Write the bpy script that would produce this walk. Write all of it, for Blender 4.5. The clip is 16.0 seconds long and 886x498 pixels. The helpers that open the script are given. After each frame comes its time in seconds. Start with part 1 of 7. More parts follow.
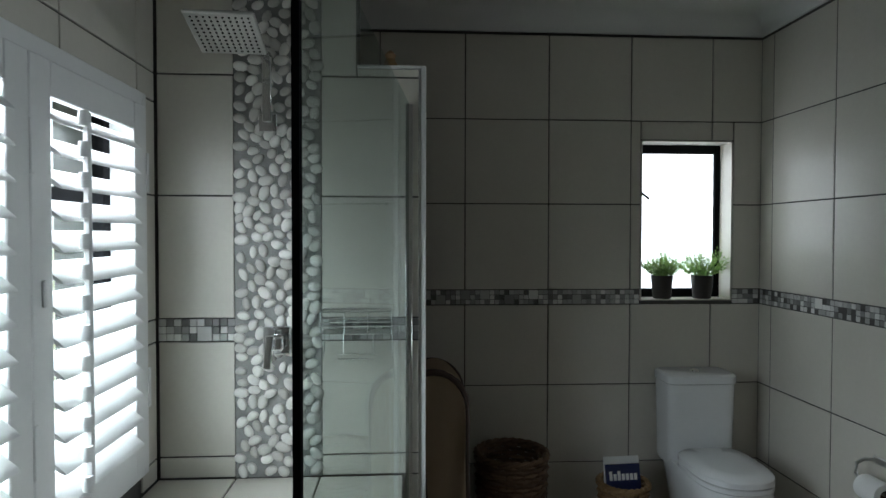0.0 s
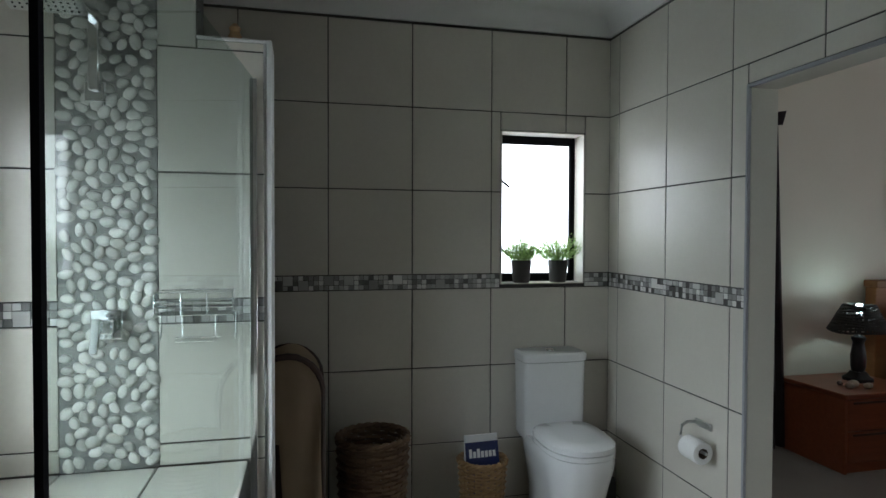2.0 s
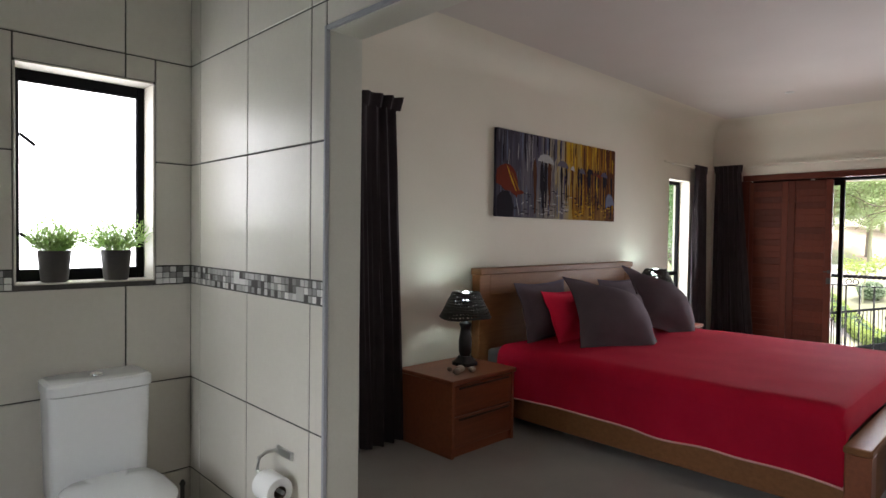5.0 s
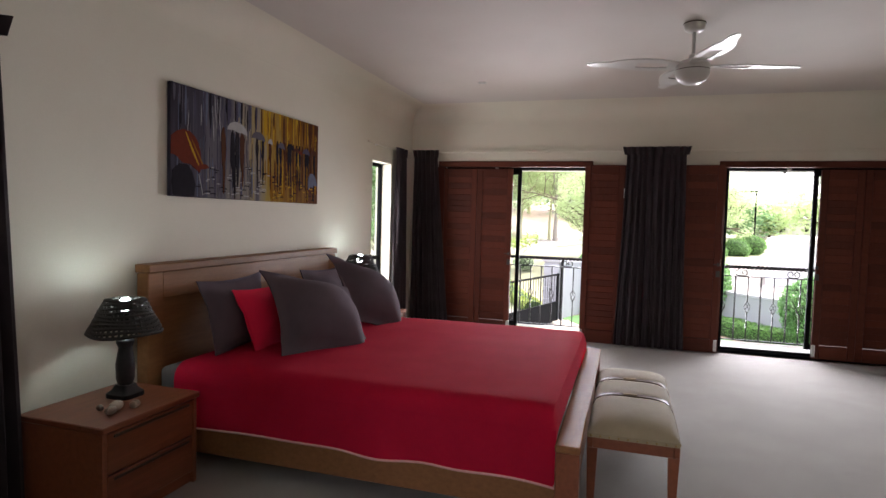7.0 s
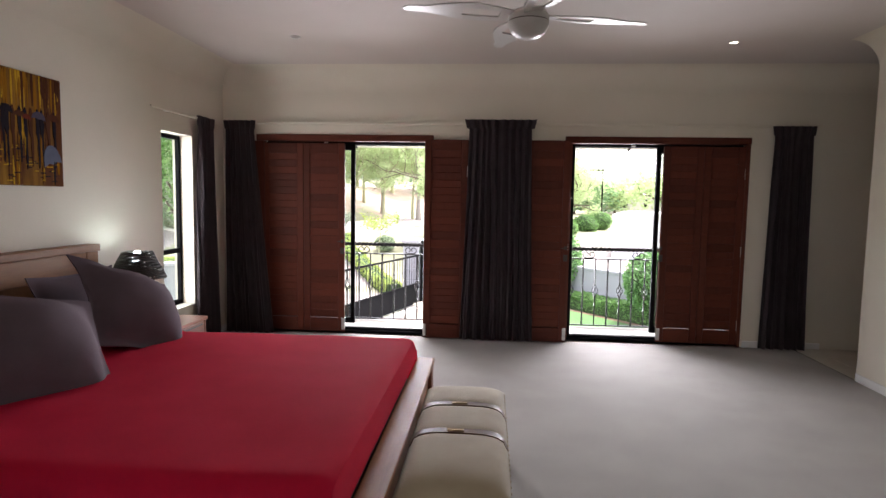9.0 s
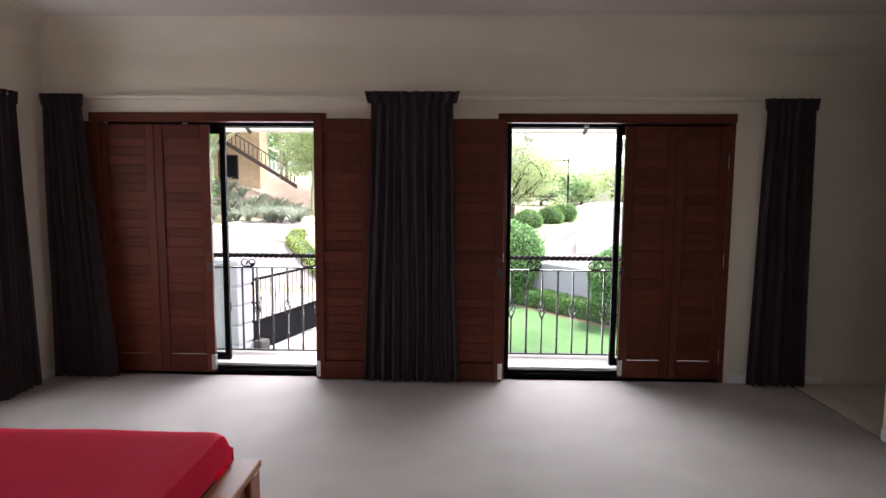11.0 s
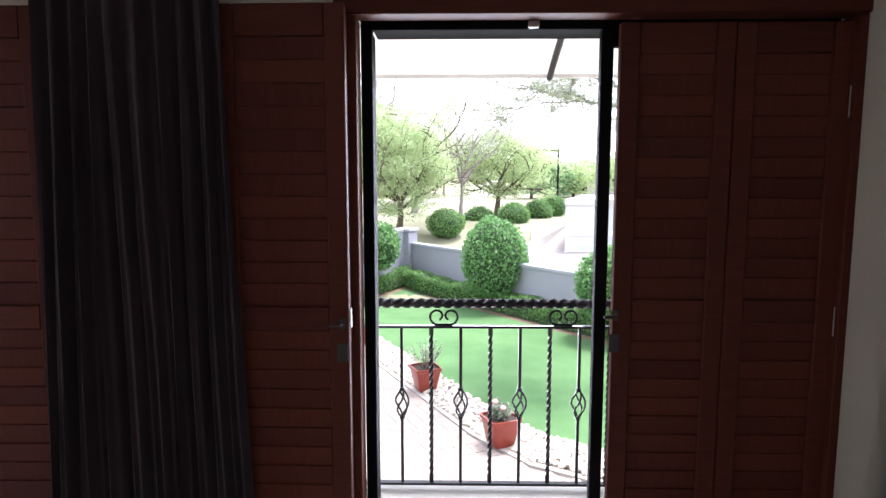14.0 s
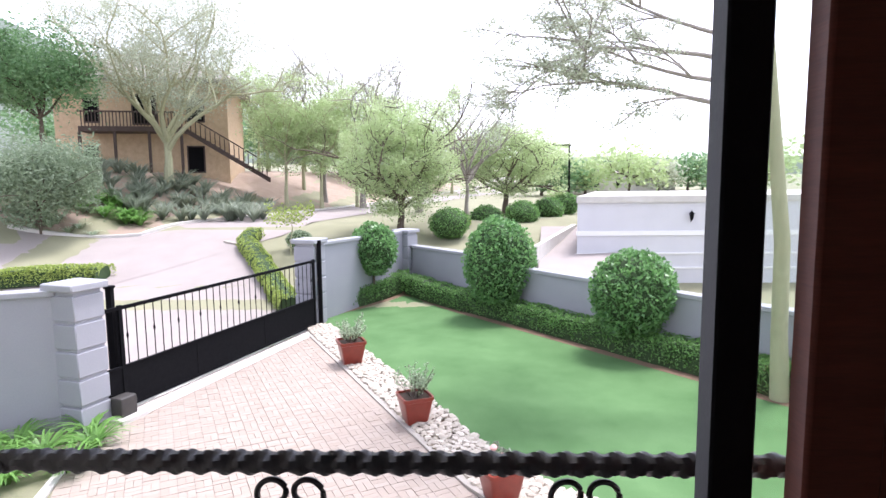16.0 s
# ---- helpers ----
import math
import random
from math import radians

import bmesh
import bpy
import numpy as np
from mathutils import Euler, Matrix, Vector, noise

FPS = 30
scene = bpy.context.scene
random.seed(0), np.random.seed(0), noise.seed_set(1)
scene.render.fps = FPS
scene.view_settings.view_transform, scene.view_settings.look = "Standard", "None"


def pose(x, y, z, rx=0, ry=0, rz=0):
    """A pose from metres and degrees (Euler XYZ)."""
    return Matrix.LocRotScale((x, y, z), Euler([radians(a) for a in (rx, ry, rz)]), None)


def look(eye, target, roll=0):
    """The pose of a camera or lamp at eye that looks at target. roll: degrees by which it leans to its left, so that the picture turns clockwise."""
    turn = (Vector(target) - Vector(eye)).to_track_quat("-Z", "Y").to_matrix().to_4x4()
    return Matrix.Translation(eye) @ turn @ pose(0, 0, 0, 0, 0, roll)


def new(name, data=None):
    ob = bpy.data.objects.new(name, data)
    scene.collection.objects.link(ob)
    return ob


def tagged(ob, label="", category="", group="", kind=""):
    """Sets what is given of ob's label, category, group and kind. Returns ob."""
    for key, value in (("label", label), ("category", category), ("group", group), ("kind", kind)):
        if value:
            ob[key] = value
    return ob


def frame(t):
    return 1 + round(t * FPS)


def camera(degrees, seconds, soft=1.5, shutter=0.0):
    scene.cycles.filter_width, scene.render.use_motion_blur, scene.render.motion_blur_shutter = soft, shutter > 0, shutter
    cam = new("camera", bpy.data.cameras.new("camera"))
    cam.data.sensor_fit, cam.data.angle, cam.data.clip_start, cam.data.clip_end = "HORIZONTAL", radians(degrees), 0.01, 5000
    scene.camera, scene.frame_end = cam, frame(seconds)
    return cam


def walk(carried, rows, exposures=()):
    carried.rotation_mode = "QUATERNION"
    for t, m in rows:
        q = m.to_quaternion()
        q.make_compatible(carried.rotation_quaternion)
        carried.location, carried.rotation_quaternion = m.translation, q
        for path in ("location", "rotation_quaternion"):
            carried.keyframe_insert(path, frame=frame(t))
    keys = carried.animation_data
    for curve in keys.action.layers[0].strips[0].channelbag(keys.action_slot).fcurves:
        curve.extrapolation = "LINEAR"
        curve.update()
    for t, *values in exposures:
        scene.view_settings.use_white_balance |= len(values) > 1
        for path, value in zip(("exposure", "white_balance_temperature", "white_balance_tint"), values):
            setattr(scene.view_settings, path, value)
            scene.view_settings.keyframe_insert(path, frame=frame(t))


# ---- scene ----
cam = camera(73.6, 16.0)
PATH = [
    (0, (0.533, 0.312, 1.515), (0.649, 2.308, 1.469), 0.1),
    (0.5, (0.578, 0.297, 1.495), (0.732, 2.291, 1.454), 0.1),
    (1, (0.609, 0.292, 1.48), (0.841, 2.278, 1.435), 0.1),
    (1.5, (0.657, 0.288, 1.461), (0.987, 2.26, 1.415), 0.2),
    (2, (0.703, 0.277, 1.445), (1.152, 2.225, 1.4), 0.2),
    (2.5, (0.754, 0.29, 1.43), (1.355, 2.197, 1.386), 0.2),
    (3, (0.85, 0.34, 1.413), (1.593, 2.196, 1.371), 0.2),
    (3.5, (0.952, 0.382, 1.391), (1.851, 2.168, 1.358), -0.1),
    (3.7, (0.989, 0.394, 1.387), (1.944, 2.151, 1.353), -0.2),
    (5.8, (1.511, 0.881, 1.439), (3.197, 1.954, 1.359), 1.6),
    (6, (1.558, 0.932, 1.455), (3.307, 1.897, 1.365), 1.7),
    (6.5, (1.717, 0.981, 1.452), (3.553, 1.768, 1.354), 1.6),
    (7, (1.873, 1.034, 1.464), (3.78, 1.624, 1.354), 1.6),
    (7.5, (2.082, 1.034, 1.454), (4.035, 1.447, 1.337), 1.4),
    (8, (2.331, 0.982, 1.457), (4.306, 1.262, 1.319), 1.3),
    (8.5, (2.574, 0.926, 1.484), (4.558, 1.123, 1.325), 1.1),
    (11, (4.385, 0.372, 1.56), (6.375, 0.427, 1.363), 0.4),
    (11.5, (4.833, 0.265, 1.588), (6.821, 0.27, 1.375), 0.2),
    (12, (5.253, 0.084, 1.564), (7.241, 0.098, 1.347), 0.1),
    (12.5, (5.682, -0.058, 1.557), (7.67, -0.037, 1.34), 0.2),
    (13, (6.113, -0.183, 1.552), (8.1, -0.159, 1.326), 0.0),
    (13.5, (6.548, -0.268, 1.523), (8.536, -0.24, 1.301), 0.1),
    (14, (7.022, -0.353, 1.508), (9.01, -0.318, 1.29), 0.0),
    (14.5, (7.488, -0.442, 1.495), (9.476, -0.396, 1.281), -0.2),
    (15, (7.935, -0.509, 1.476), (9.922, -0.452, 1.259), -0.4),
    (15.5, (8.343, -0.574, 1.482), (10.329, -0.510, 1.260), -0.5),
    (16, (8.692, -0.645, 1.478), (10.678, -0.572, 1.254), -0.6),
]
EXPOSURE = [(0, 1.6, 5950, 7), (1.5, 1.95, 5950, 8), (2.5, 2.42, 6000, 9), (3.7, 2.82, 6300, 12), (6.0, 2.8, 6500, 18), (8.5, 2.84, 6500, 20), (11, 2.66, 6400, 21), (12.5, 2.5, 6200, 21), (14.5, 2.24, 5950, 20), (15.3, 1.86, 5950, 21), (16, 1.73, 6000, 22)]
walk(cam, [(t, look(eye, target, roll)) for t, eye, target, roll in PATH], EXPOSURE)
# ---------- light ----------
wd = bpy.data.worlds.new("sky")
wd.use_nodes = True
scene.world = wd
_n = wd.node_tree.nodes
_sky = _n.new("ShaderNodeTexSky")
_sky.sky_type = "NISHITA"
_sky.sun_disc = False
_sky.sun_elevation, _sky.sun_rotation = radians(68), radians(139)
_sky.dust_density, _sky.air_density = 1.5, 1.0
_hs = _n.new("ShaderNodeHueSaturation")
_hs.inputs["Saturation"].default_value = 0.25
wd.node_tree.links.new(_sky.outputs[0], _hs.inputs["Color"])
wd.node_tree.links.new(_hs.outputs[0], _n["Background"].inputs["Color"])
_n["Background"].inputs["Strength"].default_value = 0.15
sun_data = bpy.data.lights.new("sun", "SUN")
sun_data.energy, sun_data.angle, sun_data.color = 1.45, radians(14), (1.0, 0.96, 0.9)
sun = new("sun", sun_data)
sun.matrix_world = look((0, 0, 20), (-3.0, 3.5, 7.0))


def window_light(name, x, y, z, tilt, rz, w, h, power, spread=180):
    d = bpy.data.lights.new(name, "AREA")
    d.shape, d.size, d.size_y, d.energy, d.color = "RECTANGLE", w, h, power, (0.93, 0.97, 1.0)
    d.spread = radians(spread)
    o = new(name, d)
    o.matrix_world = pose(x, y, z, 90 - tilt, 0, rz)
    return o


# daylight that enters by each opening
window_light("daylight_door_two", 9.72, -0.46, 1.08, 8, 90, 1.0, 1.8, 9.4, 104)
window_light("daylight_door_one", 9.72, 1.97, 1.08, 8, 90, 1.0, 1.8, 9.4, 104)
window_light("daylight_bath_window", 1.9, 3.29, 1.6, 0, 180, 0.42, 0.75, 1.3)
window_light("daylight_shutters", -0.50, 1.57, 1.37, 24, -90, 1.2, 1.1, 12.5, 150)
window_light("daylight_side_window", 8.13, 3.95, 1.25, 0, 180, 0.5, 1.6, 3.5)

# ---------- materials ----------


def mat(name, a, b=None, rough=0.6, metal=0.0, scale=8.0, fine=120.0, bump=0.05, per="", spec=0.5, stretch=(1, 1, 1), vary=0.0, coat=0.0, sheen=0.0):
    """A surface of two tones at two scales, with fine relief. per: 'object' or 'island' varies each piece."""
    m = bpy.data.materials.new(name)
    m.use_nodes = True
    nt = m.node_tree
    n, l = nt.nodes, nt.links
    p = n["Principled BSDF"]
    b = b or tuple(c * 0.8 for c in a)
    tc = n.new("ShaderNodeTexCoord")
    mp = n.new("ShaderNodeMapping")
    mp.inputs["Scale"].default_value = stretch
    l.new(tc.outputs["Object"], mp.inputs["Vector"])
    vec = mp.outputs[0]
    if per == "object":
        oi = n.new("ShaderNodeObjectInfo")
        ad = n.new("ShaderNodeVectorMath")
        ad.operation = "MULTIPLY_ADD"
        ad.inputs[1].default_value = (37.0, 19.0, 53.0)
        l.new(oi.outputs["Random"], ad.inputs[0])
        l.new(vec, ad.inputs[2])
        vec = ad.outputs[0]
    n1 = n.new("ShaderNodeTexNoise")
    n1.inputs["Scale"].default_value, n1.inputs["Detail"].default_value = scale, 5
    l.new(vec, n1.inputs["Vector"])
    n2 = n.new("ShaderNodeTexNoise")
    n2.inputs["Scale"].default_value, n2.inputs["Detail"].default_value = fine, 3
    l.new(vec, n2.inputs["Vector"])
    mx = n.new("ShaderNodeMix")
    mx.data_type = "FLOAT"
    mx.inputs[0].default_value = 0.4
    l.new(n1.outputs["Fac"], mx.inputs[2])
    l.new(n2.outputs["Fac"], mx.inputs[3])
    fac = mx.outputs[0]
    if per:
        src = (n.new("ShaderNodeObjectInfo") if per == "object" else n.new("ShaderNodeNewGeometry"))
        rnd = src.outputs["Random"] if per == "object" else src.outputs["Random Per Island"]
        m2 = n.new("ShaderNodeMix")
        m2.data_type = "FLOAT"
        m2.inputs[0].default_value = vary
        l.new(fac, m2.inputs[2])
        l.new(rnd, m2.inputs[3])
        fac = m2.outputs[0]
    rp = n.new("ShaderNodeValToRGB")
    rp.color_ramp.elements[0].position, rp.color_ramp.elements[1].position = (0.32, 0.68) if vary < 0.5 else (0.1, 0.9)
    rp.color_ramp.elements[0].color, rp.color_ramp.elements[1].color = (*b, 1), (*a, 1)
    l.new(fac, rp.inputs[0])
    l.new(rp.outputs[0], p.inputs["Base Color"])
    p.inputs["Roughness"].default_value, p.inputs["Metallic"].default_value = rough, metal
    p.inputs["Specular IOR Level"].default_value = spec
    p.inputs["Coat Weight"].default_value = coat
    p.inputs["Sheen Weight"].default_value = sheen
    if bump:
        bp = n.new("ShaderNodeBump")
        bp.inputs["Strength"].default_value, bp.inputs["Distance"].default_value = min(1.0, bump * 4), 0.004
        l.new(mx.outputs[0], bp.inputs["Height"])
        l.new(bp.outputs[0], p.inputs["Normal"])
    return m


def glass_mat(name, tint=(0.9, 0.97, 0.94), rough=0.0, trans=0.9):
    """Clear sheet: mostly see-through with a glossy face."""
    m = bpy.data.materials.new(name)
    m.use_nodes = True
    nt = m.node_tree
    n, l = nt.nodes, nt.links
    out = n["Material Output"]
    n.remove(n["Principled BSDF"])
    t, g, mx, fr = n.new("ShaderNodeBsdfTransparent"), n.new("ShaderNodeBsdfGlossy"), n.new("ShaderNodeMixShader"), n.new("ShaderNodeLayerWeight")
    t.inputs[0].default_value = (*tint, 1)
    g.inputs["Roughness"].default_value = rough
    pw, ml = n.new("ShaderNodeMath"), n.new("ShaderNodeMath")
    fr.inputs[0].default_value = 0.5
    pw.operation, ml.operation = "POWER", "MULTIPLY_ADD"
    pw.inputs[1].default_value = 5.0
    ml.inputs[1].default_value, ml.inputs[2].default_value = 0.45, 0.03
    l.new(fr.outputs["Facing"], pw.inputs[0])
    l.new(pw.outputs[0], ml.inputs[0])
    l.new(ml.outputs[0], mx.inputs[0])
    l.new(t.outputs[0], mx.inputs[1])
    l.new(g.outputs[0], mx.inputs[2])
    l.new(mx.outputs[0], out.inputs[0])
    return m


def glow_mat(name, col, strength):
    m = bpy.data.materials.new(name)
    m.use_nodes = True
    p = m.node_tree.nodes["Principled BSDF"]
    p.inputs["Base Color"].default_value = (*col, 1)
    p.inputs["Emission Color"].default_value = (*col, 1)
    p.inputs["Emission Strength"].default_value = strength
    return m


def leaf_mat(name, a, b, rough=0.5):
    m = mat(name, a, b, rough=rough, scale=3, fine=40, bump=0.0, per="island", vary=0.6)
    n, l = m.node_tree.nodes, m.node_tree.links
    tr, mx, p = n.new("ShaderNodeBsdfTranslucent"), n.new("ShaderNodeMixShader"), n["Principled BSDF"]
    ramp = next(x for x in n if x.type == "VALTORGB")
    l.new(ramp.outputs[0], tr.inputs[0])
    mx.inputs[0].default_value = 0.42
    l.new(p.outputs[0], mx.inputs[1])
    l.new(tr.outputs[0], mx.inputs[2])
    l.new(mx.outputs[0], n["Material Output"].inputs[0])
    return m


M_plaster = mat("wall_plaster", (0.70, 0.655, 0.56), (0.65, 0.605, 0.51), 0.75, scale=2, fine=160, bump=0.03)
M_jamb = mat("jamb_plaster", (0.62, 0.61, 0.54), (0.57, 0.56, 0.49), 0.7, scale=3, fine=150, bump=0.03)
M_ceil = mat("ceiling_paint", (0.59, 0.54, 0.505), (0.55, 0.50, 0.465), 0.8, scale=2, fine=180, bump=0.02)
M_bceil = mat("bath_ceiling_paint", (0.78, 0.78, 0.77), (0.72, 0.72, 0.71), 0.8, scale=2, fine=180, bump=0.02)
M_carpet = mat("carpet_loop", (0.315, 0.29, 0.262), (0.25, 0.228, 0.206), 0.95, scale=3, fine=420, bump=0.25, sheen=0.2)
M_tile = mat("wall_tile_glaze", (0.63, 0.60, 0.53), (0.58, 0.55, 0.485), 0.33, scale=4, fine=60, bump=0.004, per="object", vary=0.15)
M_grout = mat("dark_grout", (0.10, 0.095, 0.09), (0.07, 0.066, 0.06), 0.9, scale=20, fine=300, bump=0.1)
M_floortile = mat("floor_tile", (0.60, 0.55, 0.46), (0.52, 0.47, 0.39), 0.35, scale=5, fine=80, bump=0.01, per="object", vary=0.2)
M_mosaic = mat("mosaic_tile", (0.75, 0.74, 0.71), (0.12, 0.115, 0.11), 0.3, scale=20, fine=80, bump=0.01, per="island", vary=0.9)
M_pebble = mat("river_pebble", (0.82, 0.80, 0.75), (0.40, 0.385, 0.35), 0.45, scale=20, fine=120, bump=0.02, per="object", vary=0.6)
M_pebgrout = mat("pebble_grout", (0.30, 0.30, 0.285), (0.23, 0.225, 0.215), 0.9, scale=25, fine=250, bump=0.15)
M_white = mat("white_enamel_paint", (0.80, 0.80, 0.79), (0.76, 0.76, 0.75), 0.4, scale=4, fine=90, bump=0.006)
M_ceramic = mat("white_ceramic", (0.82, 0.83, 0.83), (0.79, 0.80, 0.80), 0.12, scale=3, fine=50, bump=0.0, coat=0.3)
M_chrome = mat("chrome", (0.86, 0.87, 0.88), (0.80, 0.81, 0.82), 0.1, 1.0, scale=6, fine=60, bump=0.0)
M_steel = mat("brushed_steel", (0.62, 0.62, 0.60), (0.50, 0.50, 0.48), 0.35, 1.0, scale=10, fine=200, bump=0.01)
M_black = mat("black_powder_coat", (0.009, 0.009, 0.010), (0.005, 0.005, 0.006), 0.8, scale=12, fine=200, bump=0.02, spec=0.06)
M_iron = mat("black_wrought_iron", (0.020, 0.019, 0.022), (0.010, 0.010, 0.012), 0.38, 0.3, scale=30, fine=200, bump=0.08)
M_mahog = mat("mahogany_stain", (0.112, 0.027, 0.014), (0.068, 0.016, 0.009), 0.55, spec=0.2, scale=5, fine=40, bump=0.02, stretch=(1.0, 1.0, 14), per="object", vary=0.25)
M_louver = mat("mahogany_louver", (0.118, 0.029, 0.015), (0.072, 0.017, 0.010), 0.55, spec=0.2, scale=5, fine=40, bump=0.02, stretch=(14, 1.0, 14), per="object", vary=0.3)
M_oak = mat("honey_wood", (0.28, 0.125, 0.052), (0.185, 0.078, 0.032), 0.52, spec=0.25, scale=4, fine=30, bump=0.015, stretch=(1, 8, 12), per="object", vary=0.2)
M_oakv = mat("red_brown_wood", (0.27, 0.082, 0.037), (0.17, 0.050, 0.024), 0.36, scale=4, fine=30, bump=0.015, stretch=(1, 10, 10), per="object", vary=0.2)
M_curtain = mat("aubergine_curtain", (0.066, 0.047, 0.054), (0.042, 0.030, 0.035), 0.85, scale=6, fine=260, bump=0.12, sheen=0.15)
M_red = mat("red_bedspread", (0.82, 0.024, 0.075), (0.74, 0.018, 0.060), 0.9, scale=5, fine=350, bump=0.12, spec=0.12)
M_hem = mat("pink_hem", (0.75, 0.42, 0.40), (0.65, 0.34, 0.33), 0.8, scale=10, fine=300, bump=0.1)
M_greyc = mat("grey_pillow_cloth", (0.130, 0.098, 0.116), (0.095, 0.071, 0.085), 0.9, scale=5, fine=320, bump=0.12, spec=0.12)
M_sheet = mat("grey_sheet", (0.16, 0.15, 0.15), (0.12, 0.11, 0.11), 0.85, scale=6, fine=320, bump=0.1)
M_tan = mat("tan_upholstery", (0.40, 0.33, 0.22), (0.32, 0.26, 0.17), 0.85, scale=7, fine=420, bump=0.2, sheen=0.2)
M_leather = mat("brown_leather_strap", (0.12, 0.06, 0.03), (0.07, 0.035, 0.018), 0.55, spec=0.25, scale=10, fine=150, bump=0.06)
M_brass = mat("aged_brass", (0.42, 0.30, 0.14), (0.25, 0.17, 0.08), 0.35, 1.0, scale=12, fine=100, bump=0.03)
M_wicker = mat("brown_wicker", (0.20, 0.125, 0.07), (0.10, 0.06, 0.035), 0.7, scale=16, fine=140, bump=0.1, per="island", vary=0.4)
M_wicker2 = mat("honey_wicker", (0.34, 0.22, 0.10), (0.22, 0.13, 0.06), 0.7, scale=16, fine=140, bump=0.1, per="island", vary=0.4)
M_towel = mat("tan_towel", (0.50, 0.38, 0.25), (0.40, 0.30, 0.19), 0.95, scale=8, fine=380, bump=0.3, sheen=0.04)
M_darkwood = mat("dark_brown_wood", (0.06, 0.03, 0.02), (0.035, 0.018, 0.012), 0.45, scale=5, fine=40, bump=0.03)
M_paper = mat("toilet_paper", (0.85, 0.85, 0.83), (0.80, 0.80, 0.78), 0.95, scale=10, fine=200, bump=0.05)
M_card = mat("cardboard_core", (0.12, 0.09, 0.06), (0.08, 0.06, 0.04), 0.9)
M_blue = mat("navy_magazine", (0.02, 0.03, 0.12), (0.012, 0.02, 0.08), 0.35, scale=12)
M_zinc = mat("dark_pot", (0.055, 0.05, 0.045), (0.035, 0.032, 0.03), 0.6, scale=9, fine=90, bump=0.05)
M_soil = mat("potting_soil", (0.06, 0.04, 0.025), (0.03, 0.02, 0.014), 0.95, scale=30, fine=150, bump=0.4)
M_potplant = leaf_mat("pot_plant_leaf", (0.38, 0.54, 0.18), (0.18, 0.32, 0.08))
M_terra = mat("red_glazed_pot", (0.24, 0.038, 0.022), (0.17, 0.024, 0.014), 0.3, scale=6, fine=60, bump=0.02)
M_glass = glass_mat("clear_glass", (0.93, 0.965, 0.95))
M_shglass = glass_mat("shower_glass", (0.85, 0.90, 0.885))
# emission stands in for daylight coming through the frosted glass
M_frost = glow_mat("daylight_glow_pane", (0.95, 0.98, 1.0), 0.9)
M_fan = mat("fan_white_plastic", (0.55, 0.53, 0.50), (0.51, 0.49, 0.46), 0.35, scale=5, fine=80, bump=0.0)
M_dull = mat("light_fitting_white", (0.7, 0.7, 0.68), (0.65, 0.65, 0.63), 0.4, bump=0.0)
M_bulb = glow_mat("lamp_bulb", (0.78, 1.0, 0.95), 11.0)
M_spot = glow_mat("spot_bulb", (1.0, 0.9, 0.75), 1.6)
M_wickerdark = mat("black_wicker_shade", (0.022, 0.018, 0.015), (0.010, 0.008, 0.007), 0.55, scale=20, fine=120, bump=0.15)
M_shell = mat("sea_shell", (0.45, 0.36, 0.28), (0.12, 0.09, 0.08), 0.35, scale=30, fine=120, bump=0.1, per="object", vary=0.5)
M_turq = mat("turquoise_stone", (0.10, 0.30, 0.32), (0.05, 0.16, 0.18), 0.3)
# outdoors
M_bed = mat("dark_garden_soil", (0.21, 0.135, 0.085), (0.13, 0.085, 0.055), 0.95, scale=3, fine=40, bump=0.3)
M_lawn = mat("lawn_grass", (0.115, 0.215, 0.088), (0.068, 0.142, 0.052), 0.95, scale=1.1, fine=70, bump=0.3, spec=0.1)
M_earth = mat("dry_earth", (0.37, 0.285, 0.22), (0.26, 0.20, 0.15), 0.95, scale=1.5, fine=30, bump=0.3)
M_verge = mat("verge_grass", (0.28, 0.275, 0.175), (0.21, 0.21, 0.125), 0.95, scale=0.7, fine=30, bump=0.3)
M_paver = mat("clay_paver", (0.37, 0.315, 0.265), (0.315, 0.26, 0.212), 0.85, scale=10, fine=120, bump=0.1, per="object", vary=0.5)
M_paverj = mat("clay_paver_field", (0.37, 0.315, 0.265), (0.315, 0.26, 0.212), 0.85, scale=4, fine=120, bump=0.1, per="island", vary=0.5)
M_sand = mat("paver_joint_sand", (0.27, 0.23, 0.21), (0.22, 0.185, 0.165), 0.95, scale=10, fine=200, bump=0.2)
M_road = mat("pale_road_paving", (0.335, 0.298, 0.275), (0.28, 0.247, 0.228), 0.9, scale=0.8, fine=30, bump=0.15)
M_conc = mat("pale_concrete", (0.60, 0.58, 0.54), (0.50, 0.48, 0.44), 0.85, scale=3, fine=60, bump=0.1)
M_kerb = mat("concrete_kerb", (0.45, 0.41, 0.36), (0.36, 0.33, 0.29), 0.9, scale=4, fine=80, bump=0.15)
M_gwall = mat("grey_wall_paint", (0.33, 0.335, 0.365), (0.29, 0.295, 0.325), 0.8, scale=1.2, fine=40, bump=0.06)
M_gcap = mat("grey_coping", (0.36, 0.365, 0.39), (0.31, 0.315, 0.34), 0.75, scale=2, fine=40, bump=0.06)
M_nwall = mat("neighbour_wall_paint", (0.62, 0.62, 0.645), (0.56, 0.56, 0.585), 0.8, scale=1.2, fine=40, bump=0.05)
M_stone = mat("white_river_stone", (0.56, 0.51, 0.43), (0.34, 0.30, 0.24), 0.7, scale=9, fine=60, bump=0.06, per="object", vary=0.6)
M_stonej = mat("white_river_stones", (0.56, 0.51, 0.43), (0.34, 0.30, 0.24), 0.7, scale=9, fine=60, bump=0.06, per="island", vary=0.7)
